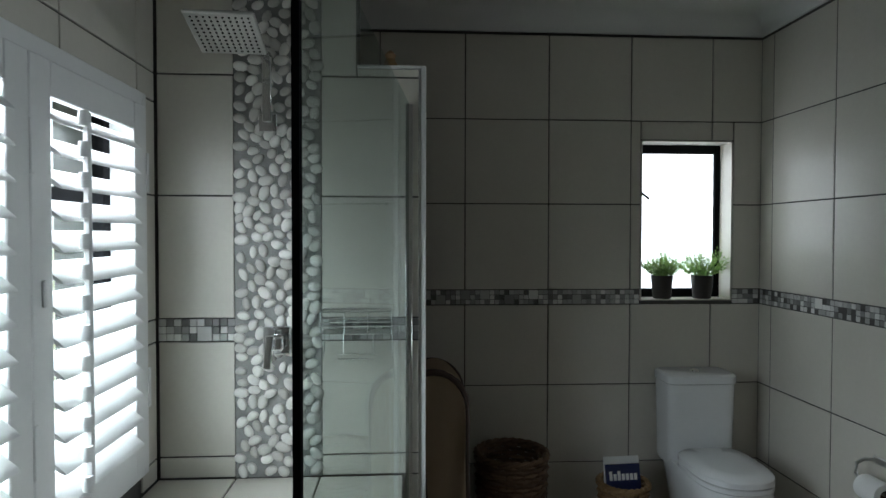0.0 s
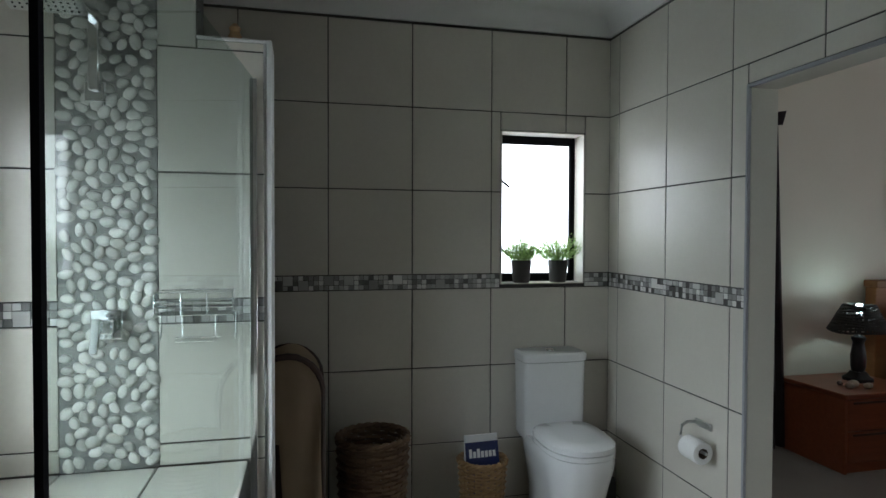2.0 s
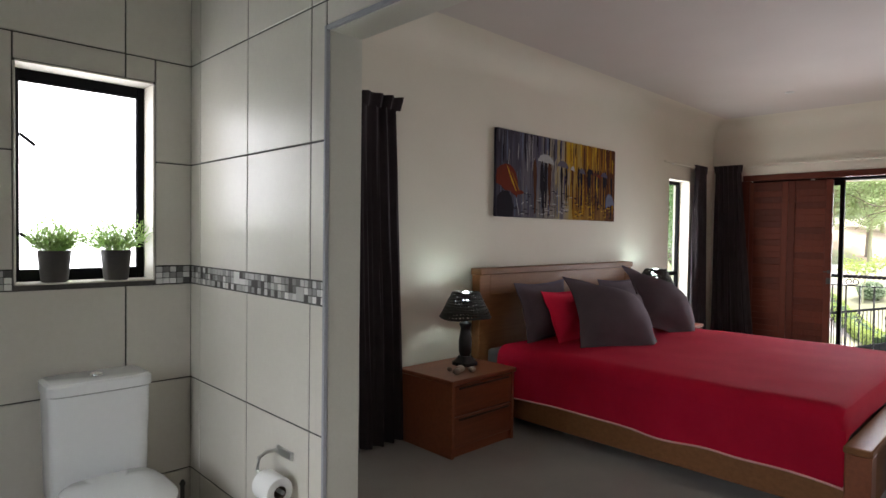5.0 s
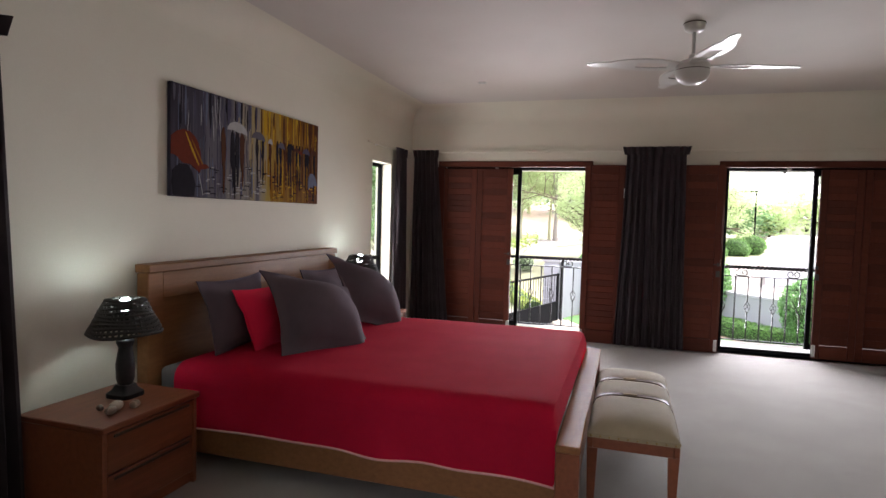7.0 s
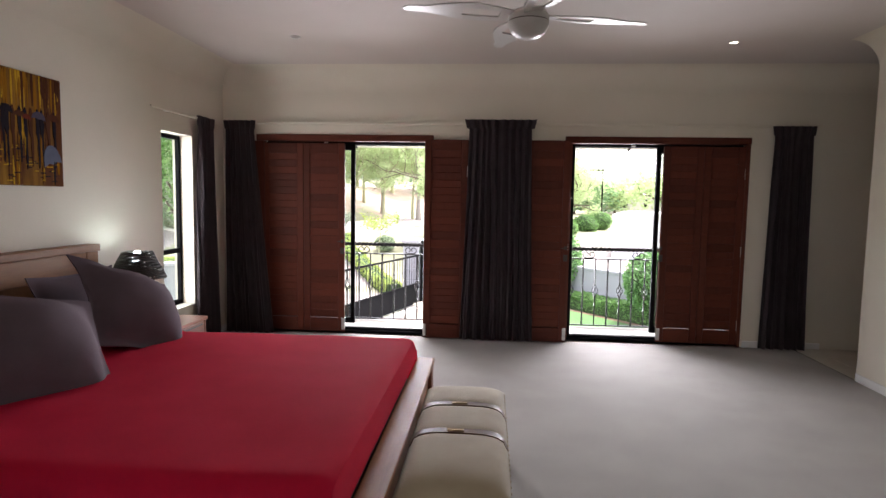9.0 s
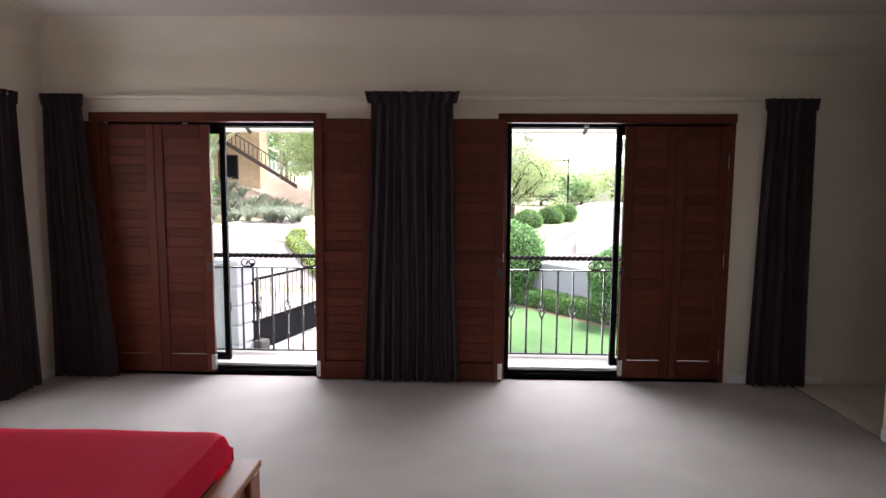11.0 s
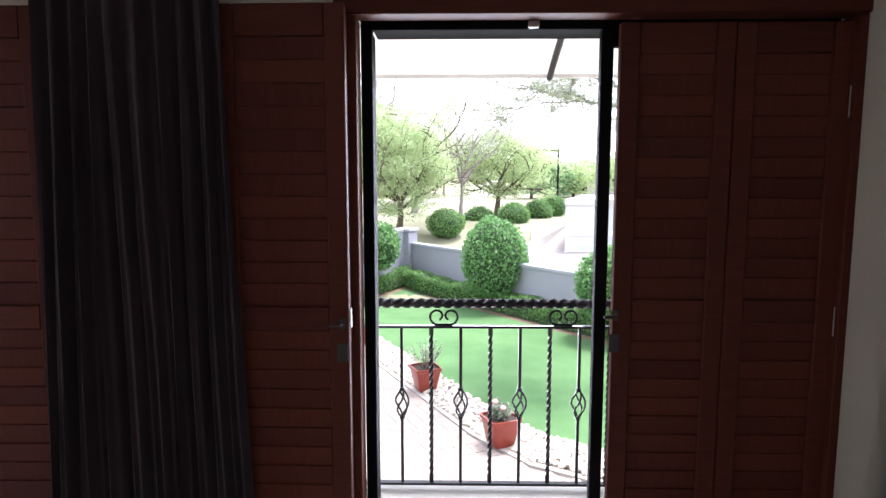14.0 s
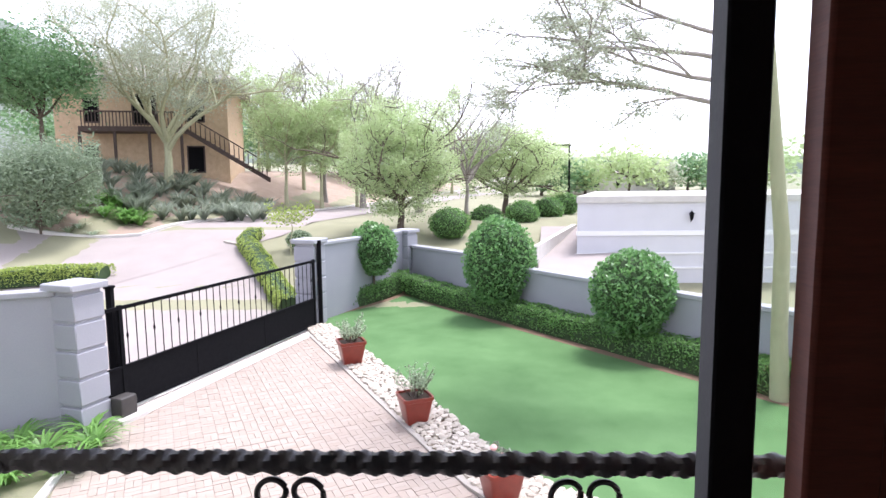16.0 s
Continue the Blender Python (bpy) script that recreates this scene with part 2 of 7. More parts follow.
M_hedge = leaf_mat("hedge_leaf", (0.23, 0.43, 0.13), (0.085, 0.20, 0.05))
M_bush = leaf_mat("topiary_leaf", (0.27, 0.50, 0.18), (0.06, 0.16, 0.05), 0.35)
# solid bush and hedge cores, coloured dark for the shade between leaves
M_core = mat("leaf_shade_core", (0.045, 0.085, 0.028), (0.025, 0.050, 0.016), 0.9, scale=6, fine=30, bump=0.3)
M_yhedge = leaf_mat("yellow_green_leaf", (0.44, 0.52, 0.13), (0.24, 0.34, 0.075))
M_acacia = leaf_mat("acacia_leaf", (0.57, 0.68, 0.38), (0.39, 0.50, 0.24))
M_fever = leaf_mat("fever_tree_leaf", (0.52, 0.56, 0.43), (0.38, 0.42, 0.30))
M_dark = leaf_mat("dark_tree_leaf", (0.25, 0.41, 0.20), (0.12, 0.23, 0.10))
M_silver = leaf_mat("silver_plant_leaf", (0.46, 0.54, 0.38), (0.28, 0.36, 0.23))
M_sbush = leaf_mat("grey_green_leaf", (0.31, 0.39, 0.26), (0.17, 0.23, 0.14))
M_aloe = leaf_mat("aloe_leaf", (0.32, 0.37, 0.28), (0.17, 0.21, 0.15))
M_aga = leaf_mat("strap_leaf", (0.22, 0.44, 0.10), (0.10, 0.23, 0.05))
M_bark = mat("dark_bark", (0.13, 0.10, 0.075), (0.07, 0.052, 0.038), 0.9, scale=9, fine=50, bump=0.5, stretch=(3, 3, 1))
M_twig = mat("grey_twig_bark", (0.33, 0.30, 0.26), (0.23, 0.205, 0.18), 0.9, scale=9, fine=50, bump=0.3)
M_fbark = mat("fever_bark", (0.42, 0.41, 0.26), (0.30, 0.30, 0.18), 0.85, scale=5, fine=50, bump=0.2, stretch=(2, 2, 1))
M_hbrick = mat("sandy_brick_wall", (0.62, 0.47, 0.31), (0.46, 0.33, 0.21), 0.9, scale=3, fine=24, bump=0.2)
M_roof = mat("grey_roof_tile", (0.36, 0.33, 0.30), (0.26, 0.235, 0.21), 0.85, scale=2, fine=20, bump=0.2)
M_timber = mat("brown_timber", (0.085, 0.055, 0.045), (0.05, 0.032, 0.027), 0.7, scale=4, fine=40, bump=0.1)
# distance haze is mixed into this pale grey-green
M_hill = mat("haze_tinted_hill", (0.42, 0.47, 0.42), (0.35, 0.40, 0.36), 0.95, scale=0.02, fine=0.3, bump=0.0)
M_canopy = leaf_mat("white_canopy_sheet", (0.86, 0.85, 0.80), (0.84, 0.82, 0.77))

# ---------- mesh helpers ----------


def add_box(bm, x0, x1, y0, y1, z0, z1):
    v = [bm.verts.new((x, y, z)) for x in (x0, x1) for y in (y0, y1) for z in (z0, z1)]
    for f in ((0, 1, 3, 2), (4, 6, 7, 5), (0, 4, 5, 1), (2, 3, 7, 6), (0, 2, 6, 4), (1, 5, 7, 3)):
        bm.faces.new([v[i] for i in f])
    return v


def boxm(x0, x1, y0, y1, z0, z1, bevel=0.004, seg=1):
    bm = bmesh.new()
    add_box(bm, x0, x1, y0, y1, z0, z1)
    if bevel:
        bmesh.ops.bevel(bm, geom=bm.edges[:], offset=bevel, segments=seg, affect="EDGES", profile=0.6)
    bmesh.ops.recalc_face_normals(bm, faces=bm.faces[:])
    return bm


def tube(bm, pts, r, n=8, caps=True):
    """Sweeps a circle of radius r (or one radius a point) along pts."""
    pts = [Vector(p) for p in pts]
    rings = []
    up = Vector((0.13, 0.31, 0.94)).normalized()
    for i, p in enumerate(pts):
        d = (pts[min(i + 1, len(pts) - 1)] - pts[max(i - 1, 0)]).normalized()
        a = d.cross(up)
        if a.length < 0.05:
            a = d.cross(Vector((1, 0, 0)))
        a.normalize()
        b = d.cross(a)
        rr = r[i] if isinstance(r, (list, tuple)) else r
        rings.append([bm.verts.new(p + (a * math.cos(k * math.tau / n) + b * math.sin(k * math.tau / n)) * rr) for k in range(n)])
    for q, w in zip(rings, rings[1:]):
        for k in range(n):
            bm.faces.new((q[k], q[(k + 1) % n], w[(k + 1) % n], w[k]))
    if caps:
        bm.faces.new(rings[0][::-1])
        bm.faces.new(rings[-1])
    return bm


def loft(bm, rings, close=(True, True)):
    """Joins rings of points, each a closed loop."""
    rr = [[bm.verts.new(p) for p in ring] for ring in rings]
    for q, w in zip(rr, rr[1:]):
        k = len(q)
        for i in range(k):
            bm.faces.new((q[i], q[(i + 1) % k], w[(i + 1) % k], w[i]))
    if close[0]:
        bm.faces.new(rr[0][::-1])
    if close[1]:
        bm.faces.new(rr[-1])
    return bm


def circ(cx, cy, z, rx, ry=None, n=24, power=2.0):
    ry = ry or rx
    out = []
    for i in range(n):
        a = math.tau * i / n
        c, s = math.cos(a), math.sin(a)
        out.append((cx + rx * math.copysign(abs(c) ** (2 / power), c), cy + ry * math.copysign(abs(s) ** (2 / power), s), z))
    return out


def lathe(profile, n=24, cx=0, cy=0):
    return loft(bmesh.new(), [circ(cx, cy, z, max(r, 0.0005), None, n) for r, z in profile])


def to_mesh(name, bm, m, smooth=True):
    bmesh.ops.recalc_face_normals(bm, faces=bm.faces[:])
    me = bpy.data.meshes.new(name)
    bm.to_mesh(me)
    bm.free()
    me.materials.append(m)
    if smooth:
        me.shade_smooth()
        me.set_sharp_from_angle(angle=radians(38))
    return me


def part(name, bm, m, parent, label="", smooth=True, at=None):
    """One mesh object under a thing or a part."""
    o = new(name, to_mesh(name, bm, m, smooth))
    o.parent = parent
    if at is not None:
        o.matrix_basis = at
    if label:
        o["label"] = label
    return o


def piece(name, me, parent, m):
    o = new(name, me)
    o.parent = parent
    o.matrix_basis = m
    return o


def thing(name, label, category, at=None, group="", kind=""):
    o = new(name)
    o.empty_display_size = 0.1
    o.matrix_basis = at or Matrix.Identity(4)
    return tagged(o, label, category, group, kind)


def solid(name, bm, m, label, category="", group="", kind="", smooth=True, at=None):
    """A thing of one mesh."""
    o = new(name, to_mesh(name, bm, m, smooth))
    if at is not None:
        o.matrix_basis = at
    return tagged(o, label, category, group, kind)


def wall_bm(axis, p0, p1, a0, a1, z0, z1, holes=()):
    """A wall between the planes p0 and p1 across the axis, with openings (a, b, low, high) through it."""
    us = sorted({a0, a1, *[min(max(h[i], a0), a1) for h in holes for i in (0, 1)]})
    zs = sorted({z0, z1, *[min(max(h[i], z0), z1) for h in holes for i in (2, 3)]})

    def full(i, j):
        if not (0 <= i < len(us) - 1 and 0 <= j < len(zs) - 1):
            return False
        u, z = (us[i] + us[i + 1]) / 2, (zs[j] + zs[j + 1]) / 2
        return not any(h[0] < u < h[1] and h[2] < z < h[3] for h in holes)
    bm, memo = bmesh.new(), {}

    def v(p, u, z):
        k = (p, u, z)
        if k not in memo:
            memo[k] = bm.verts.new((p, u, z) if axis == "x" else (u, p, z))
        return memo[k]
    for i in range(len(us) - 1):
        for j in range(len(zs) - 1):
            if not full(i, j):
                continue
            u, w, z, q = us[i], us[i + 1], zs[j], zs[j + 1]
            for p in (p0, p1):
                bm.faces.new((v(p, u, z), v(p, w, z), v(p, w, q), v(p, u, q)))
            for di, dj, e in ((-1, 0, (u, z, u, q)), (1, 0, (w, z, w, q)), (0, -1, (u, z, w, z)), (0, 1, (u, q, w, q))):
                if not full(i + di, j + dj):
                    bm.faces.new((v(p0, e[0], e[1]), v(p0, e[2], e[3]), v(p1, e[2], e[3]), v(p1, e[0], e[1])))
    return bm


def structure(name, bm, m, label="", smooth=False):
    return solid(name, bm, m, label, "", "", "structure", smooth)


# ---------- rooms ----------
BX = 9.19      # inner face of the bedroom's door wall
HY = 3.76      # inner face of the headboard wall
RY = -2.33     # face of the wall across from the bed
BZ = 2.86      # bedroom ceiling
CZ = 2.58      # bathroom ceiling
TX, TY = 2.27, 3.15   # faces of the tiles beside and behind the toilet
SX, SY = -0.30, 2.32  # shutter wall and shower wall

structure("floor_bedroom", boxm(2.39, BX + 0.2, RY, HY + 0.1, -0.2, 0.0, 0), M_carpet, "greige loop-pile carpet floor of the bedroom")
structure("floor_bathroom", boxm(-0.6, 2.386, -0.85, TY + 0.2, -0.2, 0.045, 0), M_floortile, "beige tiled bathroom floor")
structure("floor_passage", boxm(7.6, BX + 0.2, -4.2, RY, -0.2, 0.004, 0), M_grout, "beige tiled floor of the side passage")
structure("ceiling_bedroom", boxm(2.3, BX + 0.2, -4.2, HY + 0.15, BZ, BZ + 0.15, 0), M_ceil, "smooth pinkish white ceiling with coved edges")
structure("ceiling_bathroom", boxm(-0.6, 2.28, -0.85, TY + 0.2, CZ, CZ + 0.1, 0), M_bceil, "white bathroom ceiling")
structure("wall_doors", wall_bm("x", BX, BX + 0.24, -4.2, HY + 0.15, -0.2, BZ, [(1.47, 3.36, 0.0, 2.12), (-1.78, 0.12, 0.0, 2.12)]), M_plaster, "cream plaster wall with two tall doorways")
structure("wall_headboard", wall_bm("y", HY, HY + 0.2, 2.3, BX, -0.2, BZ, [(7.95, 8.50, 0.42, 2.07)]), M_plaster, "cream plaster wall behind the bed")
structure("wall_bedroom_side", wall_bm("y", RY - 0.2, RY, 2.3, 8.10, -0.2, BZ), M_plaster, "cream plaster wall")
structure("wall_passage_end", wall_bm("y", -4.3, -4.2, 7.6, BX, -0.2, BZ), M_plaster, "cream plaster wall at the end of the passage")
structure("wall_passage_side", wall_bm("x", 7.5, 7.6, -4.2, RY - 0.2, -0.2, BZ), M_plaster, "cream plaster wall of the passage")
structure("wall_bath_bedroom", wall_bm("x", TX + 0.008, TX + 0.12, RY, HY, -0.2, BZ, [(0.30, 2.13, -0.001, 1.985)]), M_jamb, "plastered wall with a wide open doorway")
structure("wall_toilet", wall_bm("y", TY + 0.008, TY + 0.2, -0.6, TX + 0.008, -0.2, CZ, [(1.665, 2.13, 1.197, 1.982)]), M_grout, "tiled wall with a small deep window")
structure("wall_shutter", wall_bm("x", SX - 0.25, SX - 0.008, -0.85, TY + 0.008, -0.2, CZ, [(0.95, 2.19, 0.80, 1.93)]), M_grout, "tiled wall with a shuttered window")
structure("wall_bath_back", wall_bm("y", -0.95, -0.85, -0.6, TX + 0.008, -0.2, CZ), M_jamb, "plain bathroom wall")
structure("wall_shower", wall_bm("y", SY + 0.008, SY + 0.14, SX - 0.008, 0.575, -0.2, CZ, [(0.36, 0.60, 2.075, CZ)]), M_grout, "tiled shower wall stepping down to a half-height end")
structure("trim_nib_end", boxm(0.575, 0.592, SY - 0.004, SY + 0.15, 0, 2.085, 0.003), M_white, "white corner trim on the shower wall's end")
structure("trim_nib_top", boxm(0.36, 0.575, SY - 0.004, SY + 0.15, 2.075, 2.085, 0.002), M_white, "white capping on the half-height wall")
structure("shower_platform", boxm(SX, 0.515, 0.95, SY, -0.1, 0.69, 0.004), M_grout, "tiled raised platform inside the shower")

structure("wall_lower_storey", boxm(-0.55, BX + 0.24, -4.3, HY + 0.18, -2.6, -0.205, 0), M_plaster, "plain plastered lower storey of the house")


def cove(name, axis, wall, side, a0, a1, z, m, r=0.10):
    """A hollow curved cornice along a wall."""
    bm = bmesh.new()
    lip = 0.012 if r < 0.15 else 0.0005
    prof = [(-0.002, -r), (lip, -r)] + [(lip + (r - lip) * (1 - math.cos(k * math.pi / 20)), -r + (r - 0.0005) * math.sin(k * math.pi / 20)) for k in range(1, 11)] + [(-0.002, -0.0005)]
    rings = [[((wall + side * d, a, z + h) if axis == "x" else (a, wall + side * d, z + h)) for d, h in prof] for a in (a0, a1)]
    return structure(name, loft(bm, rings), m, "painted coved cornice", True)


cove("trim_cornice_doors", "x", BX, -1, -4.2, HY, BZ, M_plaster, 0.24)
cove("trim_cornice_headboard", "y", HY, -1, 2.39, BX, BZ, M_plaster, 0.24)
cove("trim_cornice_side", "y", RY, 1, 2.39, 8.10, BZ, M_plaster, 0.24)
cove("trim_cornice_toilet", "y", TY, -1, SX, TX, CZ, M_bceil, 0.09)
cove("trim_cornice_bath", "x", TX, -1, -0.85, TY, CZ, M_bceil, 0.09)
structure("baseboard_headboard", boxm(2.39, BX, HY - 0.015, HY, 0, 0.07, 0.004), M_white, "low painted baseboard")
structure("baseboard_side", boxm(2.39, 8.09, RY, RY + 0.015, 0, 0.07, 0.004), M_white, "low painted baseboard")
structure("baseboard_corner", boxm(8.10, 8.115, RY - 0.2, RY, 0.004, 0.07, 0.004), M_white, "low painted baseboard")
structure("baseboard_doors", boxm(BX - 0.015, BX, -2.6, -1.82, 0, 0.07, 0.004), M_white, "low painted baseboard")
structure("baseboard_doors_mid", boxm(BX - 0.015, BX, 0.09, 1.43, 0, 0.07, 0.004), M_white, "low painted baseboard")
# ---------- bedroom doors ----------


def shutter_leaf(at, label, w=0.455, h=2.06):
    """A louvred timber leaf, hinge edge at x = 0, face in the x-z plane, 35 mm thick."""
    t = thing("shutter_leaf", label, "shutter", at, "louvred door leaves")
    d, st = 0.0175, 0.07
    for x in (0, w - st):
        part("stile", boxm(x, x + st, -d, d, 0, h, 0.004), M_mahog, t)
    for z0, z1 in ((0, 0.150), (0.97, 1.06), (h - 0.11, h)):
        part("rail", boxm(st, w - st, -d + 0.001, d - 0.001, z0, z1, 0.004), M_mahog, t)
    bm = boxm(st - 0.006, w - st + 0.006, -0.0435, 0.0435, -0.005, 0.005, 0.003)
    me = to_mesh("louver", bm, M_louver)
    for lo, hi in ((0.162, 0.966), (1.062, h - 0.112)):
        k = round((hi - lo) / 0.0765)
        for i in range(k):
            piece("louver", me, t, pose(0, 0, lo + (i + 0.5) * (hi - lo) / k, -85))
    return t


def leaf_fittings(t, x, lock=True):
    part("edge_bolt", boxm(x - 0.017, x + 0.017, -0.0215, 0.0215, 0.02, 0.15, 0.003), M_steel, t, "pale metal shoot-bolt plate")
    if lock:
        part("handle_plate", boxm(x - 0.03, x + 0.012, -0.024, -0.0175, 0.86, 0.93, 0.003), M_zinc, t, "small dark keyhole plate")
        bm = tube(bmesh.new(), [(x - 0.01, -0.02, 1.0), (x - 0.01, -0.045, 1.0), (x - 0.055, -0.047, 1.0)], 0.006)
        part("lever_handle", bm, M_zinc, t, "dark steel lever handle")
        part("handle_rose", boxm(x - 0.022, x + 0.004, -0.023, -0.0175, 0.98, 1.02, 0.004), M_zinc, t)


def leaf_hinges(t, x):
    for z in (0.2, 0.98, 1.78):
        part("hinge", tube(bmesh.new(), [(x, -0.022, z - 0.055), (x, -0.022, z + 0.055)], 0.007), M_steel, t, "steel butt hinge")


FL = "reddish-brown louvred timber shutter leaf, closed"
# leaf local +x runs to world -y, so that its face looks into the room
lf = [shutter_leaf(pose(9.225, 3.33, 0.02, 0, 0, -90), FL), shutter_leaf(pose(9.225, 2.872, 0.02, 0, 0, -90), FL)]
leaf_hinges(lf[0], 0.0)
leaf_fittings(lf[1], 0.44)
lf = [shutter_leaf(pose(9.225, -0.948, 0.02, 0, 0, -90), FL, 0.41), shutter_leaf(pose(9.225, -1.360, 0.02, 0, 0, -90), FL, 0.41)]
leaf_fittings(lf[0], 0.017)
leaf_hinges(lf[1], 0.41)
OP = "reddish-brown louvred timber leaf folded back against the wall"
lf = [shutter_leaf(pose(9.165, 1.525, 0.01, 0, 0, -90), OP, 0.455, 2.11), shutter_leaf(pose(9.12, 1.535, 0.01, 0, 0, -89), OP, 0.455, 2.11)]
leaf_fittings(lf[1], 0.017, lock=False)
leaf_hinges(lf[1], 0.455)
lf = [shutter_leaf(pose(9.165, 0.48, 0.01, 0, 0, -90), OP, 0.455, 2.11), shutter_leaf(pose(9.12, 0.475, 0.01, 0, 0, -91), OP, 0.455, 2.11)]
leaf_fittings(lf[1], 0.44)
leaf_hinges(lf[1], 0.0)
part("hinge_plate", boxm(0.4555, 0.4585, 0.0, 0.03, 0.98, 1.05, 0.001), M_dull, lf[1], "pale painted hinge plate")


def door_set(n, y0, y1):
    """Timber lining round a doorway, and the black metal frame with its sill behind it."""
    o = tagged(new("door_%d" % n), "reddish timber door lining with a black metal outer frame", "door", "", "structure")
    part("head_board", boxm(9.165, 9.26, y0 - 0.02, y1 + 0.02, 2.10, 2.17, 0.004), M_mahog, o)
    part("jamb_board", boxm(9.18, 9.284, y0 - 0.02, y0 + 0.015, 0.0, 2.10, 0.004), M_mahog, o)
    part("jamb_board", boxm(9.18, 9.284, y1 - 0.056, y1 + 0.075, 0.0, 2.10, 0.004), M_mahog, o)
    part("frame_post", boxm(9.285, 9.328, y0 + 0.012, y0 + 0.062, 0.02, 2.12, 0.003), M_black, o)
    part("frame_post", boxm(9.285, 9.328, y1 - 0.10, y1 - 0.057, 0.02, 2.12, 0.003), M_black, o)
    part("frame_post", boxm(9.3285, 9.385, y1 - 0.10, y1 - 0.052, 0.031, 2.07, 0.003), M_black, o, "black metal post with a lock")
    part("frame_head", boxm(9.285, 9.434, y0 + 0.063, y1 - 0.101, 2.075, 2.12, 0.003), M_black, o)
    part("threshold", boxm(9.262, 9.36, y0 + 0.012, y1 - 0.012, 0.0, 0.03, 0.003), M_black, o, "black metal threshold track")
    part("threshold_lip", boxm(9.285, 9.32, y0 + 0.063, y1 - 0.101, 0.03, 0.055, 0.003), M_black, o)
    part("catch", boxm(9.255, 9.275, (y0 + y1) / 2 + 0.2, (y0 + y1) / 2 + 0.24, 2.075, 2.10, 0.004), M_steel, o)
    return o


door_set(1, 1.47, 3.36)
door_set(2, -1.78, 0.05)


def glazed_leaf(y0, y1, label, xc=9.32, sw=0.055):
    t = thing("glass_door", label, "door")
    for y in (y0, y1 - sw):
        part("stile", boxm(xc - 0.02, xc + 0.02, y, y + sw, 0.10, 2.075, 0.003), M_black, t)
    for z in (0.10, 2.015):
        part("rail", boxm(xc - 0.019, xc + 0.019, y0 + sw, y1 - sw, z, z + 0.06, 0.003), M_black, t)
    g = part("pane", boxm(xc - 0.003, xc + 0.003, y0 + sw, y1 - sw, 0.16, 2.015, 0), M_glass, t, "clear glass pane")
    g.visible_shadow = False
    return t


glazed_leaf(2.325, 3.30, "black-framed glass door standing behind closed shutters", 9.32, 0.045)
glazed_leaf(-1.76, -0.900, "black-framed glass door standing behind closed shutters", 9.312, 0.046)
ky = thing("key_bunch", "small bunch of steel keys hanging in the glass door's lock", "keys")
part("key_ring", tube(bmesh.new(), [(9.318, -0.022 + 0.012 * math.cos(k * math.tau / 16), 0.925 + 0.012 * math.sin(k * math.tau / 16)) for k in range(17)], 0.0014, 5, False), M_steel, ky)
part("lock_key", boxm(9.312, 9.3285, -0.026, -0.020, 0.932, 0.946, 0.001), M_steel, ky)
for dy, dz in ((-0.006, -0.062), (0.004, -0.055)):
    part("key", boxm(9.316, 9.3185, -0.026 + dy, -0.018 + dy, 0.915 + dz, 0.915, 0.0008), M_steel, ky)
# track and curtains
trk = thing("curtain_track", "thin cream-painted curtain track along the door wall", "curtain track")
part("rail", boxm(9.125, 9.15, -2.45, 3.72, 2.27, 2.295, 0.003), M_plaster, trk)
for i in range(9):
    part("bracket", boxm(9.15, BX, -2.3 + i * 0.72, -2.275 + i * 0.72, 2.275, 2.29, 0.002), M_white, trk)
trk2 = thing("curtain_track", "thin cream-painted curtain track on the headboard wall", "curtain track")
part("rail", boxm(7.7, 9.0, HY - 0.07, HY - 0.05, 2.235, 2.255, 0.003), M_plaster, trk2)
part("bracket", boxm(8.0, 8.02, HY - 0.05, HY, 2.238, 2.252, 0.002), M_white, trk2)
part("bracket", boxm(8.8, 8.82, HY - 0.05, HY, 2.238, 2.252, 0.002), M_white, trk2)


def curtain(at, w, h, seed, label, waves=7, flare=0.12, lean=0.0):
    """A pleated curtain that hangs in local x from 0 to w; it gathers under its heading and spreads below."""
    t = thing("curtain", label, "curtain", at, "dark curtains")
    rnd = random.Random(seed)
    ph = [rnd.uniform(0, 6) for _ in range(4)]
    nx, nz = 110, 26

    def shape(z0, z1, amp0, amp1, spread, nzz, k):
        bm = bmesh.new()
        grid = []
        for j in range(nzz + 1):
            q = j / nzz
            z = z0 + (z1 - z0) * q
            d = 1 - (z / h)
            row = []
            for i in range(nx + 1):
                u = i / nx
                wid = w * (k + (spread + 1 - k) * d) if k < 1 else w * (0.94 + 0.06 * q)
                x = w / 2 - wid / 2 + u * wid + lean * d + 0.008 * math.sin(9 * u + ph[0] + d * 3)
                a = amp0 + (amp1 - amp0) * d
                sway = 1.6 * noise.noise(Vector((u * 3.1 + ph[1], d * 1.3, ph[2]))) + 0.9 * noise.noise(Vector((u * 9.0, d * 2.6, ph[3])))
                fold = 0.75 + 0.7 * noise.noise(Vector((u * 5.0 + ph[0], d * 1.7, 2.0)))
                y = a * fold * math.sin(u * waves * math.tau + ph[1] + sway) + 0.35 * a * math.sin(u * waves * 2.3 * math.tau + ph[3] + 2 * sway) * min(1.0, 3 * d)
                row.append(bm.verts.new((x, y, z)))
            grid.append(row)
        for a, b in zip(grid, grid[1:]):
            for i in range(nx):
                bm.faces.new((a[i], a[i + 1], b[i + 1], b[i]))
        bmesh.ops.solidify(bm, geom=bm.faces[:], thickness=0.004)
        return bm
    part("cloth", shape(0.015, h - 0.085, 0.018, 0.035, flare, nz, 0.86), M_curtain, t)
    part("heading", shape(h - 0.095, h, 0.024, 0.024, 0.0, 4, 1.0), M_curtain, t, "gathered heading tape")
    return t


